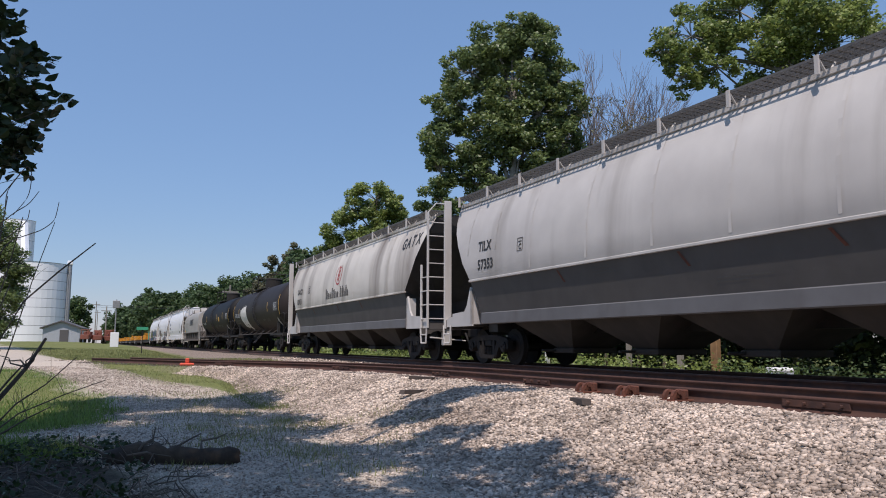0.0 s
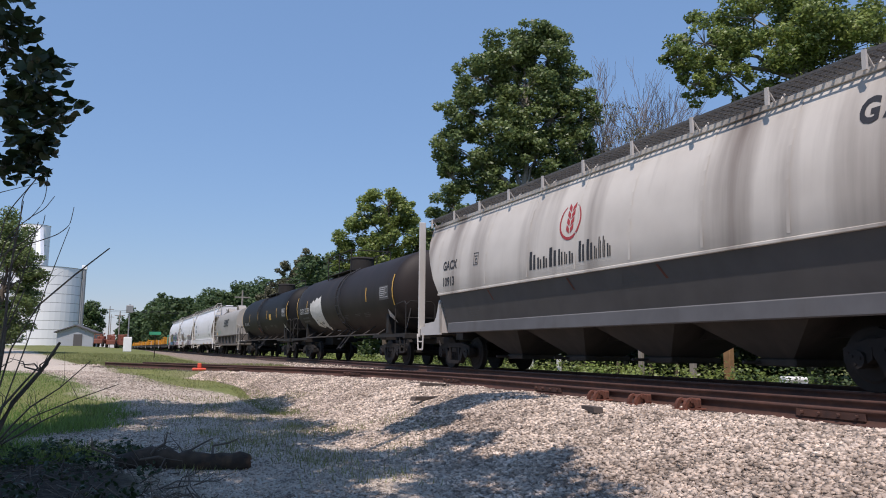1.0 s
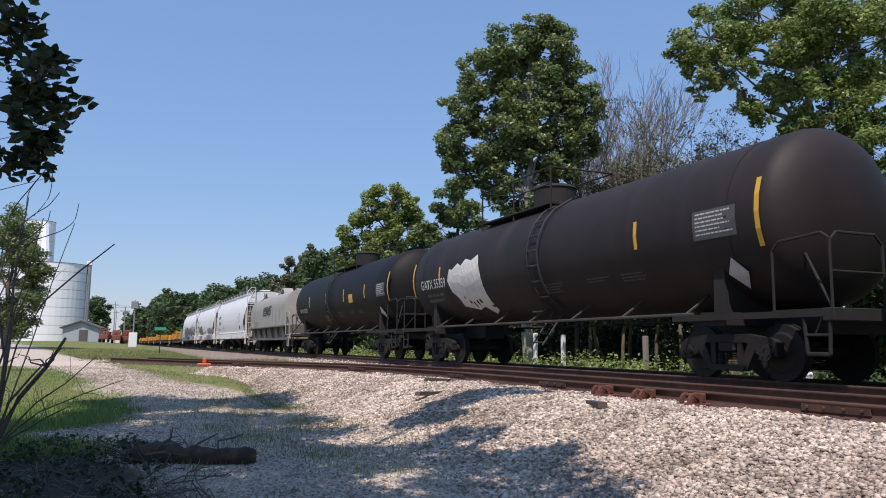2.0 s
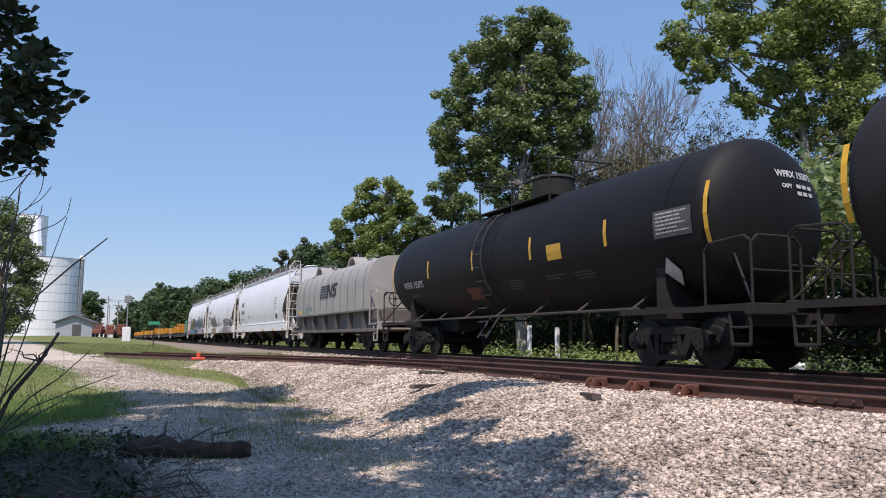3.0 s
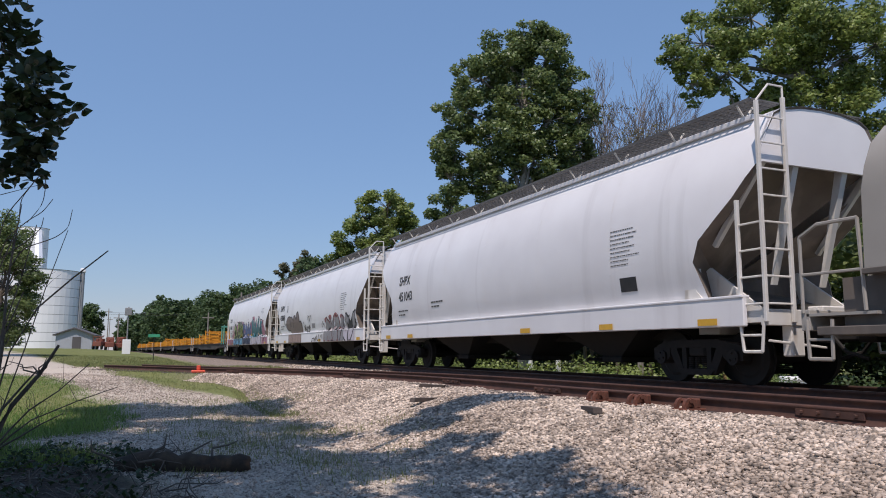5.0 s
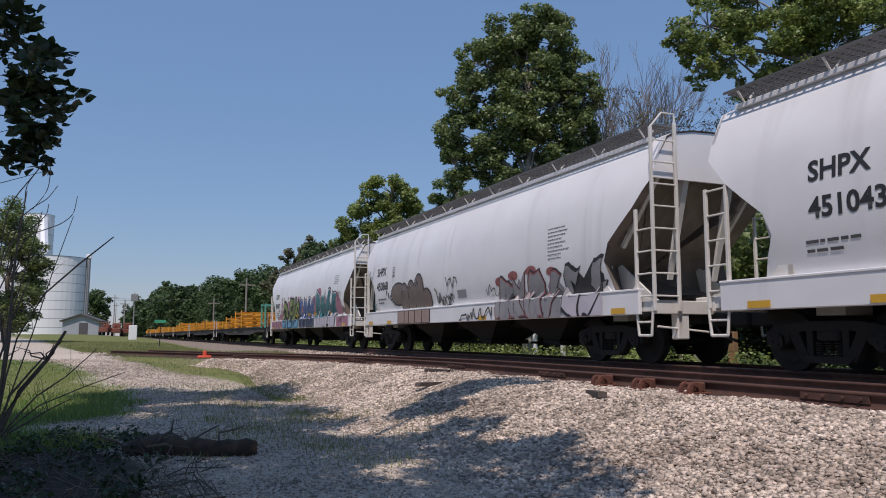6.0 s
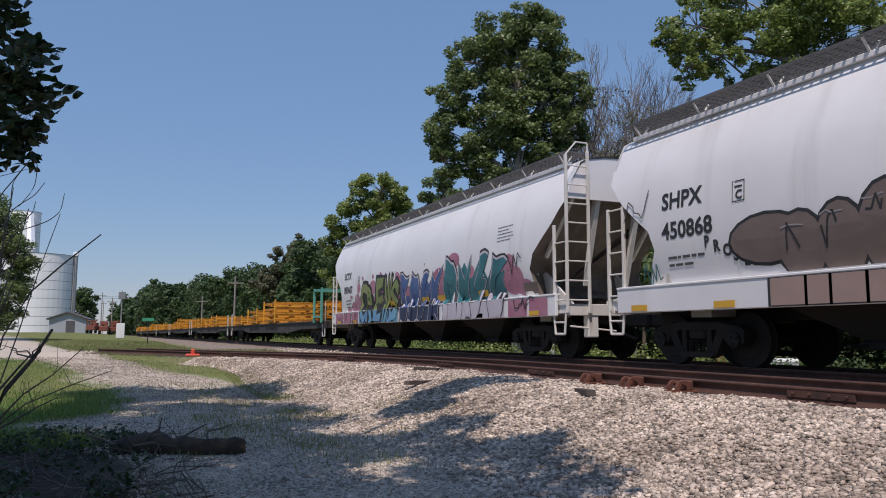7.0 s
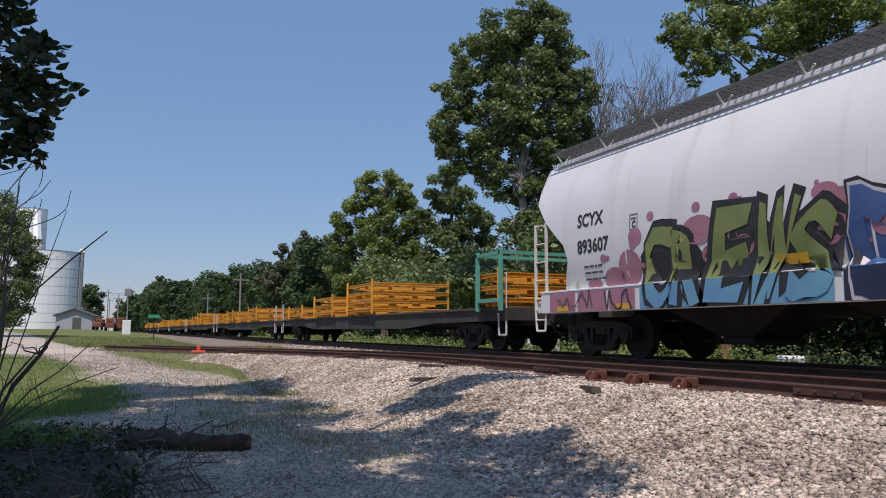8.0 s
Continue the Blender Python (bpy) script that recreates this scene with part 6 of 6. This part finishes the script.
SPRAY = {"1": [(0, 0), (.35, .45), (.1, .5), (.5, 1), (1, .95), (.62, .6), (.95, .55), (.3, 0)],
         "2": [(0, 0), (0, .7), (.2, 1), (.75, .95), (1, .7), (1, 0), (.7, 0), (.66, .6), (.34, .6), (.3, 0)],
         "3": [(0, 0), (.12, .9), (.5, .72), (1, 1), (.75, .45), (1, 0), (.6, .1), (.42, .45), (.3, 0)],
         "4": [(0, .2), (.06, 1), (.95, .9), (.6, .68), (.35, .7), (.4, .35), (1, .42), (.8, 0), (.2, 0)]}


def spray_shape(ch, bold):
    """A letter, or for a number one of four jagged shapes that spell nothing."""
    if ch not in SPRAY:
        return text_bm(ch, 1.0, bold)
    k = 1 + (bold - 0.035) * 2.4
    bm = bmesh.new()
    poly(bm, [(0.5 + (p - 0.5) * k, 0.5 + (q - 0.5) * k) for p, q in SPRAY[ch]])
    bmesh.ops.triangulate(bm, faces=bm.faces[:])
    for _ in range(2):
        bmesh.ops.subdivide_edges(bm, edges=bm.edges[:], cuts=1)
        bmesh.ops.triangulate(bm, faces=bm.faces[:])
    return bm


def piece(car, side, word, u0, u1, z1, fill, low, seed, rim=None, shadow="ink", skew=0.12, z0=0.97, wild=0.22):
    """Spray-painted block letters: dark edge, optional pale rim, colour above the sill and another on it."""
    r = random.Random(seed)
    o = white_out(side)
    w = (u1 - u0) / len(word)
    n = len(word) * 2
    bm = bmesh.new()
    tops = [(u0 + (u1 - u0) * i / n, z1 - (0.18 if i % 2 else r.uniform(0.45, 0.75))) for i in range(n + 1)]
    for (a, za), (b, zb) in zip(tops, tops[1:]):
        poly(bm, [(a, 1.45), (b, 1.45), (b, zb), (a, za)])
    part("graffiti_backing", wrap(bm, o, 0.007), shadow if not rim else fill, car)
    for a, b in zip(np.linspace(u0, u1, len(word) + 1), np.linspace(u0, u1, len(word) + 1)[1:]):
        bars(car, [(a, b, 0.96, 1.375)], lambda z: 1.602, low, "graffiti_sill", 0.004)
    for i, ch in enumerate(word):
        a = u0 + w * i
        top = z1 - r.uniform(0, wild)
        lean = skew * r.uniform(-0.3, 1.6)
        bend = r.uniform(-0.08, 0.08)
        base = spray_shape(ch, 0.035)
        xs, zs = [v.co.x for v in base.verts], [v.co.y for v in base.verts]
        lo, span, zl, zspan = min(xs), max(xs) - min(xs), min(zs), max(zs) - min(zs)
        base.free()
        layers = [(shadow, shadow, 0.105, 0.010)] + ([(rim, rim, 0.07, 0.015)] if rim else []) + [(fill, low, 0.035, 0.020)]
        for up_mat, low_mat, bold, lift in layers:
            bm = spray_shape(ch, bold)
            bmesh.ops.triangulate(bm, faces=bm.faces[:])
            for v in bm.verts:
                p, q = (v.co.x - lo) / span, (v.co.y - zl) / zspan
                v.co = (a + w * (0.04 + 0.92 * p) + lean * q + bend * math.sin(q * math.pi) + 0.05 * math.sin(9 * q + seed), max(0.955, z0 + (top - z0) * q + 0.06 * math.sin(7 * p + i)), 0)
            up, dn = split_at_sill(bm)
            for m, mm in ((up, up_mat), (dn, low_mat)):
                if len(m.faces):
                    part("graffiti_letter", wrap(m, o, lift), mm, car)
                else:
                    m.free()


def blob(car, out, u, z, ru, rz, material, lift, zmin=1.44):
    bm = bmesh.new()
    poly(bm, [(u + ru * math.cos(a), max(zmin, z + rz * math.sin(a))) for a in np.linspace(0, 2 * math.pi, 17)[:-1]])
    part("paint_blob", wrap(bm, out, lift), material, car)


r = random.Random(4)
for _ in range(44):
    blob(SCYX, scyx_side.out, r.uniform(-6.4, 6.5), r.uniform(1.7, 2.72), *[q := r.choice((0.04, 0.06, 0.10, 0.2)), q * 0.85], "g_pink", 0.009)
for u, z, ru, rz in ((-6.0, 1.55, .35, .25), (-5.5, 1.75, .35, .35), (-6.7, 1.5, .25, .12), (-3.6, 2.25, .4, .25), (-0.9, 2.2, .5, .32), (-1.1, 2.5, .22, .12), (2.4, 2.0, .55, .5), (3.4, 2.62, .4, .22), (6.8, 1.85, .5, .36), (7.3, 1.65, .4, .2), (6.6, 2.3, .3, .2)):
    blob(SCYX, scyx_side.out, u, z, ru, rz, "g_pink", 0.008)
piece(SCYX, scyx_side, "CREWS", -5.15, -1.0, 2.52, "g_olive", "g_cyan", 11, skew=0.22, wild=0.3)
piece(SCYX, scyx_side, "4213", -0.85, 2.45, 2.55, "g_blue", "g_navy", 12, rim="g_pale", skew=0.15)
piece(SCYX, scyx_side, "2314", 2.75, 6.4, 2.68, "g_teal", "g_pale", 13, rim="g_pale", skew=0.3)
for u in (-2.0, 1.0, 2.2, 4.9):
    bars(SCYX, [(u, u + 0.55, 1.52, 1.68)], scyx_side.out, "reflector", "reflective_stripe", 0.032)
bars(SCYX, [(7.25, 7.9, 1.48, 1.75)], scyx_side.out, "g_brown", "paint_patch", 0.012)
for a, b in ((-8.3, -7.3), (-7.2, -6.2), (-6.1, -5.3), (6.6, 7.5), (7.6, 8.4)):
    bars(SCYX, [(a, b, 0.96, 1.37)], lambda z: 1.59, "g_pink", "graffiti_sill")
scrawl(SCYX, lambda z: 1.59, -6.2, -5.4, 1.05, 1.3, 10, 31, "ink", 0.035)
scrawl(SCYX, lambda z: 1.59, -7.9, -6.6, 1.08, 1.3, 9, 32, "ink_faint", 0.03)
scrawl(SCYX, lambda z: 1.59, 6.9, 7.8, 1.05, 1.3, 10, 33, "ink", 0.035)
scrawl(SCYX, scyx_side.out, 6.5, 7.2, 2.1, 2.4, 7, 34, "ink", 0.03)
marks(SCYX, "SCYX", "893607", -7.2, 2.72, scyx_side.out, 0.38, 0.95, 0.55)
frame_mark(SCYX, -5.43, 2.46, 0.24, 0.30, scyx_side.out)
marks(SHPB, "SHPX", "450868", -7.12, 2.74, shpb_side.out, 0.41, 1.0, 0.53)
frame_mark(SHPB, -5.45, 2.62, 0.26, 0.34, shpb_side.out)
# rounded brown throw-up running down over the sill
COLS = ((-4.8, 1.98, 0.72, 0.36), (-4.2, 1.80, 0.40, 0.50), (-3.55, 1.82, 0.38, 0.54), (-2.85, 1.90, 0.42, 0.62), (-2.2, 1.66, 0.36, 0.36))
for mat_name, g, lift in (("ink", 0.055, 0.012), ("g_brown", 0.0, 0.018)):
    for i, (cu, cz, ru, rz) in enumerate(COLS):
        blob(SHPB, shpb_side.out, cu, cz, ru + g, rz + g, mat_name, lift + 0.002 * i, 1.46)
for i, (a, b) in enumerate(((-4.75, -4.15), (-4.1, -3.75), (-3.7, -3.2), (-3.15, -2.55), (-2.5, -1.9))):
    bars(SHPB, [(a - 0.05, b + 0.05, 0.95, 1.38)], lambda z: 1.59, "ink", "graffiti_sill", 0.006)
    bars(SHPB, [(a, b, 0.97, 1.37)], lambda z: 1.59, "g_tan", "graffiti_sill", 0.010)
for i, (cu, cz) in enumerate(((-4.35, 1.9), (-3.7, 2.0), (-3.0, 2.1))):
    scrawl(SHPB, shpb_side.out, cu - 0.12, cu + 0.12, cz - 0.2, cz + 0.12, 4, 70 + i, "ink", 0.03)
    scrawl(SHPB, shpb_side.out, cu - 0.15, cu + 0.18, cz + 0.2, cz + 0.24, 3, 80 + i, "g_grey", 0.02)
scrawl(SHPB, shpb_side.out, -1.5, -0.2, 1.55, 1.85, 15, 41, "ink", 0.05)
scrawl(SHPB, shpb_side.out, -1.3, -0.1, 1.5, 1.7, 11, 42, "ink", 0.04)
scrawl(SHPB, shpb_side.out, -0.6, 0.2, 2.0, 2.2, 9, 43, "ink", 0.04)
scrawl(SHPB, shpb_side.out, 2.0, 2.6, 1.65, 1.85, 8, 44, "ink", 0.03)
scrawl(SHPB, lambda z: 1.59, 0.4, 2.45, 1.05, 1.27, 24, 45, "ink", 0.045)
scrawl(SHPB, shpb_side.out, -8.2, -7.5, 2.8, 3.2, 8, 46, "ink_faint", 0.025)
scrawl(SHPB, shpb_side.out, -7.7, -7.2, 1.5, 1.75, 9, 47, "g_teal", 0.025)
for i, ch in enumerate("PROSE"):
    lettering(SHPB, ch, -6.1 + 0.2 * i, 1.98 - 0.09 * i, 0.26, shpb_side.out, "ink", 0.85, 0.012)
piece(SHPB, shpb_side, "2321", 2.6, 5.75, 2.12, "g_grey", "g_grey", 21, rim="g_red", skew=0.1)
for u, z, ru, rz in ((2.75, 1.92, .22, .12), (3.5, 2.02, .25, .12), (4.4, 2.08, .25, .12), (5.3, 2.0, .2, .1)):
    blob(SHPB, shpb_side.out, u, z, ru, rz, "g_red", 0.008)
piece(SHPB, shpb_side, "41", 5.85, 7.3, 2.25, "g_grey", "g_pale", 22, skew=0.2)
for c, o, us in ((SHPB, shpb_side.out, ((-7.0, 1.85, 2), (5.2, 2.95, 9))), (SHPA, shpa_side.out, ((5.2, 2.88, 9), (-6.9, 1.85, 2), (-4.0, 2.0, 2))), (SCYX, scyx_side.out, ((-7.0, 1.85, 3), (6.0, 3.2, 5)))):
    for u, z, n in us:
        lines(c, u, z, 0.9, n, o, "ink_faint", 0.02 if z > 2.5 else 0.045, 0.085 if z > 2.5 else 0.13, n)
bars(SHPA, [(5.45, 5.95, 1.68, 1.95)], shpa_side.out, "ink", "notice_panel")
bars(SHPB, [(0.1, 0.7, 1.62, 1.85)], shpb_side.out, "g_grey", "notice_panel")
marks(SHPA, "SHPX", "451043", -6.8, 2.74, shpa_side.out, 0.41, 1.0, 0.53)
for c in (SHPA, SHPB, SCYX):
    for u in (-8.0, -5.9, 1.6, 4.8, 7.6):
        bars(c, [(u, u + 0.45, 0.97, 1.08)], lambda z: 1.59, "reflector", "reflective_stripe", 0.016)


# ---- ties, ballast, grass and litter ----
def tie_row(track, line, z):
    for x, y, turn in line:
        def b(bm):
            box(bm, -1.3, 1.3, -0.11, 0.11, -0.17, 0.0, 0.015)
        ob = shared("tie", "tie", b, "tie", track, pose(x, y, z, random.uniform(-0.4, 0.4), random.uniform(-0.4, 0.4), turn))


tie_row(main_track, [(TRACK_X + random.uniform(-.04, .04), y, 0) for y in np.arange(-4, 70, 0.55)], -0.172)
ty = np.concatenate([np.arange(2, 15, 0.55), np.arange(15, 32, 0.42)])
tie_row(spur_track, [(float(siding_x(y)) + 0.753 * math.cos(math.atan2(float(siding_x(y) - siding_x(y + 0.5)), 0.5)), y + 0.753 * math.sin(math.atan2(float(siding_x(y) - siding_x(y + 0.5)), 0.5)), math.degrees(math.atan2(float(siding_x(y) - siding_x(y + 0.5)), 0.5))) for y in ty], -0.19)
for y in (7.8, 8.75, 9.7):
    bm = bmesh.new()
    box(bm, -0.32, 0.05, -0.13, 0.13, -0.215, -0.19, 0.006)
    arc = [(-0.20 + 0.105 * math.cos(a), -0.185 + 0.125 * math.sin(a)) for a in np.linspace(0, math.pi, 9)]
    inner = [(-0.20 + 0.06 * math.cos(a), -0.185 + 0.075 * math.sin(a)) for a in np.linspace(math.pi, 0, 9)]
    for q in (-0.10, 0.05):
        prism(bm, arc + inner, q, q + 0.05, "y")
    rod(bm, (-0.20, -0.12, -0.095), (-0.20, 0.12, -0.095), 0.028, seg=8)
    box(bm, -0.10, -0.02, -0.09, 0.09, -0.19, -0.065, 0.015)
    for q in (-0.09, 0.09):
        rod(bm, (-0.28, q, -0.19), (-0.28, q, -0.15), 0.02, seg=6)
    ob = part("rail_brace", bm, "rust", spur_track, "rusty cast rail brace")
    ob.location = (float(siding_x(y)) - 0.05, y, 0.02)
for y in (5.9, 11.4, 15.2, 19.8, 24.6):
    bm = bmesh.new()
    box(bm, -0.035, -0.010, -0.42, 0.42, -0.150, -0.065, 0.006)
    for q in (-0.33, -0.12, 0.12, 0.33):
        rod(bm, (-0.075, q, -0.105), (-0.03, q, -0.105), 0.02, seg=6)
    slope = math.degrees(math.atan2(float(siding_x(y) - siding_x(y + 0.5)), 0.5))
    ob = part("joint_bar", bm, "rail", spur_track, "bolted rail joint bar")
    ob.matrix_basis = pose(float(siding_x(y)), y, 0, 0, 0, slope)
for x, y, w, turn in [(5.35, 12.9, 0.42, 25), (6.15, 14.6, 0.28, -50), (5.9, 8.6, 0.34, 70)]:
    ob = thing("plank_piece", "short dark broken timber lying on the ballast", "timber", "timbers on the ballast", (x, y, float(height(x, y)) + 0.03), turn)
    bm = bmesh.new()
    prism(bm, [(-w, -0.02), (w * 0.9, -0.03), (w, 0.03), (-w * 0.92, 0.05)], -0.06, 0.06, "y")
    part("board", bm, "tie", ob)


def stones(n, x0f, x1f, y0, y1, smin, smax, seed, power=1.0):
    """Corners and triangles of many rough broken stones lying on the ground."""
    rnd = np.random.default_rng(seed)
    y = y0 + (y1 - y0) * rnd.random(n) ** power
    a, b = x0f(y), x1f(y)
    x = a + (b - a) * rnd.random(n)
    s = rnd.uniform(smin, smax, n)
    z = height(x, y) + s * rnd.uniform(-0.1, 0.5, n)
    base = np.array([(1, 0, 0), (-1, 0, 0), (0, 1, 0), (0, -1, 0), (0, 0, 1), (0, 0, -1)], float)
    v = base[None] * rnd.uniform(0.55, 1.25, (n, 6, 1)) + rnd.normal(size=(n, 6, 3)) * 0.22
    q = rnd.normal(size=(n, 3, 3))
    u0 = q[:, 0] / np.linalg.norm(q[:, 0], axis=1)[:, None]
    w0 = np.cross(u0, q[:, 1])
    w0 /= np.linalg.norm(w0, axis=1)[:, None]
    R = np.stack([u0, w0, np.cross(u0, w0)], 1)
    v = np.einsum("nij,njk->nik", v, R) * [1, 1, 0.6] * s[:, None, None] + np.stack([x, y, z], 1)[:, None]
    tri = np.array([(0, 2, 4), (2, 1, 4), (1, 3, 4), (3, 0, 4), (2, 0, 5), (1, 2, 5), (3, 1, 5), (0, 3, 5)])
    return v.reshape(-1, 3), (np.arange(n)[:, None, None] * 6 + tri[None]).reshape(-1, 3)


toe = lambda y: ballast_edge(y) - 0.15
v, f = stones(105000, toe, lambda y: siding_x(y) - 0.05, 3.5, 25, 0.014, 0.040, 1, 1.7)
tagged(part_np("ballast_stones", v, f, "stone"), "loose pinkish-grey broken ballast stones along the spur", "ballast", kind="stuff")
v, f = stones(26000, lambda y: siding_x(y) + 0.1, lambda y: 0 * y + 9.8, 3, 40, 0.025, 0.055, 2, 1.3)
tagged(part_np("ballast_stones", v, f, "stone"), "brown-grey ballast stones between the tracks", "ballast", kind="stuff")
v, f = stones(42000, lambda y: drive_left(y) - 0.3, lambda y: drive_right(y) + 0.3, 5, 19, 0.007, 0.022, 3, 1.3)
tagged(part_np("drive_gravel", v, f, "gravel_stone"), "small loose gravel on the drive", "gravel", kind="stuff")
v, f = stones(14000, lambda y: drive_left(y) + 0.1, lambda y: drive_right(y) + 0.1, 16, 32, 0.012, 0.03, 4, 1.2)
tagged(part_np("drive_gravel", v, f, "gravel_stone"), "scattered pale gravel on the far drive", "gravel", kind="stuff")
small = []
for k in range(6):
    v, f = stones(1, lambda y: 0 * y, lambda y: 0 * y, 0, 0, 0.036, 0.036, 60 + k)
    v = v - v.mean(0)
    ob = part_np("stone", v, f, "stone", ground)
    small.append(ob.data)
    ob.location = (5.2 + 0.1 * k, 6.6, float(height(5.2 + 0.1 * k, 6.6)) + 0.02)
for k in range(280):
    x, y = random.uniform(3.4, 6.6), random.uniform(4.6, 8.5)
    ob = new("stone", small[k % 6])
    ob.parent = ground
    ob.matrix_basis = pose(x, y, float(height(x, y)) + 0.02, random.uniform(0, 360), random.uniform(0, 360), random.uniform(0, 360))


def blades(n, x, y, h, seed, width=0.012):
    rnd = np.random.default_rng(seed)
    z = height(x, y) - 0.02
    a = rnd.uniform(0, 2 * np.pi, n)
    hh = h * rnd.uniform(0.4, 1.2, n)
    w = np.stack([np.cos(a), np.sin(a), 0 * a], 1) * width
    lean = np.stack([rnd.normal(size=n) * 0.35, rnd.normal(size=n) * 0.35, np.ones(n)], 1) * hh[:, None]
    p = np.stack([x, y, z], 1)
    v = np.stack([p - w, p + w, p + lean], 1).reshape(-1, 3)
    return v, np.arange(3 * n).reshape(-1, 3)


rnd = np.random.default_rng(70)
n = 60000
y = 10.5 + 24 * rnd.random(n) ** 1.6
x = drive_left(y) + 0.18 * rnd.normal(size=n) + 0.2 * np.sin(y * 2.3) - rnd.random(n) ** 1.3 * 9
v, f = blades(n, x, y, np.where(y < 19, 0.13, 0.07) * rnd.uniform(0.5, 1.5, n), 71, 0.010)
tagged(part_np("lawn_grass", v, f, "grass"), "uneven green grass beside the drive", "grass", kind="stuff")
n = 5500
cx, cy = rnd.uniform(0.8, 4.6, 60), rnd.uniform(8, 20, 60)
k = rnd.integers(0, 60, n)
x, y = cx[k] + rnd.normal(size=n) * 0.22, cy[k] + rnd.normal(size=n) * 0.35
v, f = blades(n, x, y, 0.11, 72, 0.008)
tagged(part_np("dry_grass", v, f, "grass_dry"), "thin yellowish grass tufts in the gravel", "grass", kind="stuff")
n = 11000
y = 16.5 + 34 * rnd.random(n) ** 1.3
gap = np.maximum(0.6, np.where(y < 24, ballast_edge(y) + 0.2, np.where(y < 32, siding_x(y) - 0.2, 6.0)) - drive_right(y) + 0.2)
x = np.where(y < 22, ballast_edge(y) + 0.25 - 0.7 * rnd.random(n), drive_right(y) - 0.1 + gap * rnd.random(n))
v, f = blades(n, x, y, 0.08, 73, 0.012)
tagged(part_np("verge_grass", v, f, "grass_dry"), "yellow-green grass along the foot of the ballast", "grass", kind="stuff")
n = 26000
y = 31 + 42 * rnd.random(n) ** 1.4
x = drive_right(y) + (7.0 - drive_right(y)) * rnd.random(n)
v, f = blades(n, x, y, 0.12, 74, 0.02)
tagged(part_np("field_grass", v, f, "grass_dry"), "thin yellowish grass between the drive and the tracks", "grass", kind="stuff")
lx, ly = 1.0, 9.5
lr = np.random.default_rng(90)
lt = np.linspace(0, 1, 16)[:, None]
log_p = np.array([-0.85, 0.34, 0.05]) + lt * np.array([1.42, -0.52, 0.06]) + lr.normal(size=(16, 3)) * [0.015, 0.02, 0.012] + np.sin(lt * 5) * [0, 0.05, 0.015]
log_v, log_f = tube_np(np.concatenate([log_p, log_p[-1:] + [0.01, -0.004, 0]]), np.concatenate([lr.uniform(0.09, 0.145, 16), [0.02]]), 11)
log_v = log_v + lr.normal(size=log_v.shape) * 0.010
ob = thing("log", "short weathered log lying at the drive's edge", "log", "", (lx, ly, float(height(lx, ly))))
part_np("trunk", log_v, log_f, "rotten", ob)
for i, (a, b) in enumerate([((-.5, .2, .1), (-.3, .1, .42)), ((-.1, .05, .1), (.2, 0, .34)), ((.2, -.05, .15), (.5, .0, .33)), ((-.8, .3, .1), (-1.1, .2, .38)), ((-.3, .1, .1), (-.7, -.2, .3))]):
    v, f = tube_np(bent(np.random.default_rng(i), a, b, 4, 0.12), [0.02, 0.015, 0.011, 0.006], 5)
    part_np("broken_twig", v, f, "bark", ob)
rnd = np.random.default_rng(80)
tw = []
for _ in range(260):
    x, y = rnd.uniform(-2.4, 1.0), rnd.uniform(6.0, 11.5)
    z = float(height(x, y)) + 0.01
    d = rnd.normal(size=3) * [0.25, 0.25, 0.10] + [0, 0, 0.06]
    tw.append(tube_np(bent(rnd, (x, y, z), (x + d[0], y + d[1], z + abs(d[2])), 4, 0.15), [0.008, 0.007, 0.005, 0.003], 4))
v, f = join_np(tw)
tagged(part_np("dead_twigs", v, f, "bark"), "dead twigs and weeds scattered on dark soil", "twigs", kind="stuff")
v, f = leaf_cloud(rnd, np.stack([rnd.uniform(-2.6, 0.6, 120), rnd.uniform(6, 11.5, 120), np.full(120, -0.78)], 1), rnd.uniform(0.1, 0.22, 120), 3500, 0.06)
tagged(part_np("low_weeds", v, f, "leaf_dark"), "dark low weeds in the shade", "weeds", kind="stuff")
# ---- movement ----
def motions():
    for ob, u in CARS:
        walk(ob, [(t, pose(TRACK_X, u - SPEED * t, 0)) for t in (0, 1, 2, 3, 4, 5, 6, 7, 8)])
    BIRD = [(0, -30, 2, 9), (2.6, -24, 6, 8.5), (3.2, -9.5, 19, 7), (3.4, -2.14, 20.54, 4.36), (3.5, -0.48, 20.75, 3.74), (3.6, 1.11, 20.82, 3.07), (3.7, 2.08, 20.75, 3.03), (3.8, 2.34, 20.69, 3.28), (3.9, 2.26, 20.65, 3.61), (4, 1.51, 20.66, 3.99), (4.1, 0.39, 20.65, 4.33), (4.2, -0.71, 20.57, 4.68), (4.3, -1.81, 20.44, 5), (4.5, -4.26, 19.98, 5.39), (5.2, -20, 12, 12), (8, -60, -10, 20)]
    walk(bird, [(t, pose(x, y, z, 0, 15, 0)) for t, x, y, z in BIRD])
    for ob, y in WHEELSETS:
        if ob.parent.name.startswith("flat_car"):
            continue
        walk(ob, [(k / 30, pose(0, y, WHEEL_R, math.degrees(SPEED * k / 30 / WHEEL_R), 0, 0)) for k in range(241)])


motions()
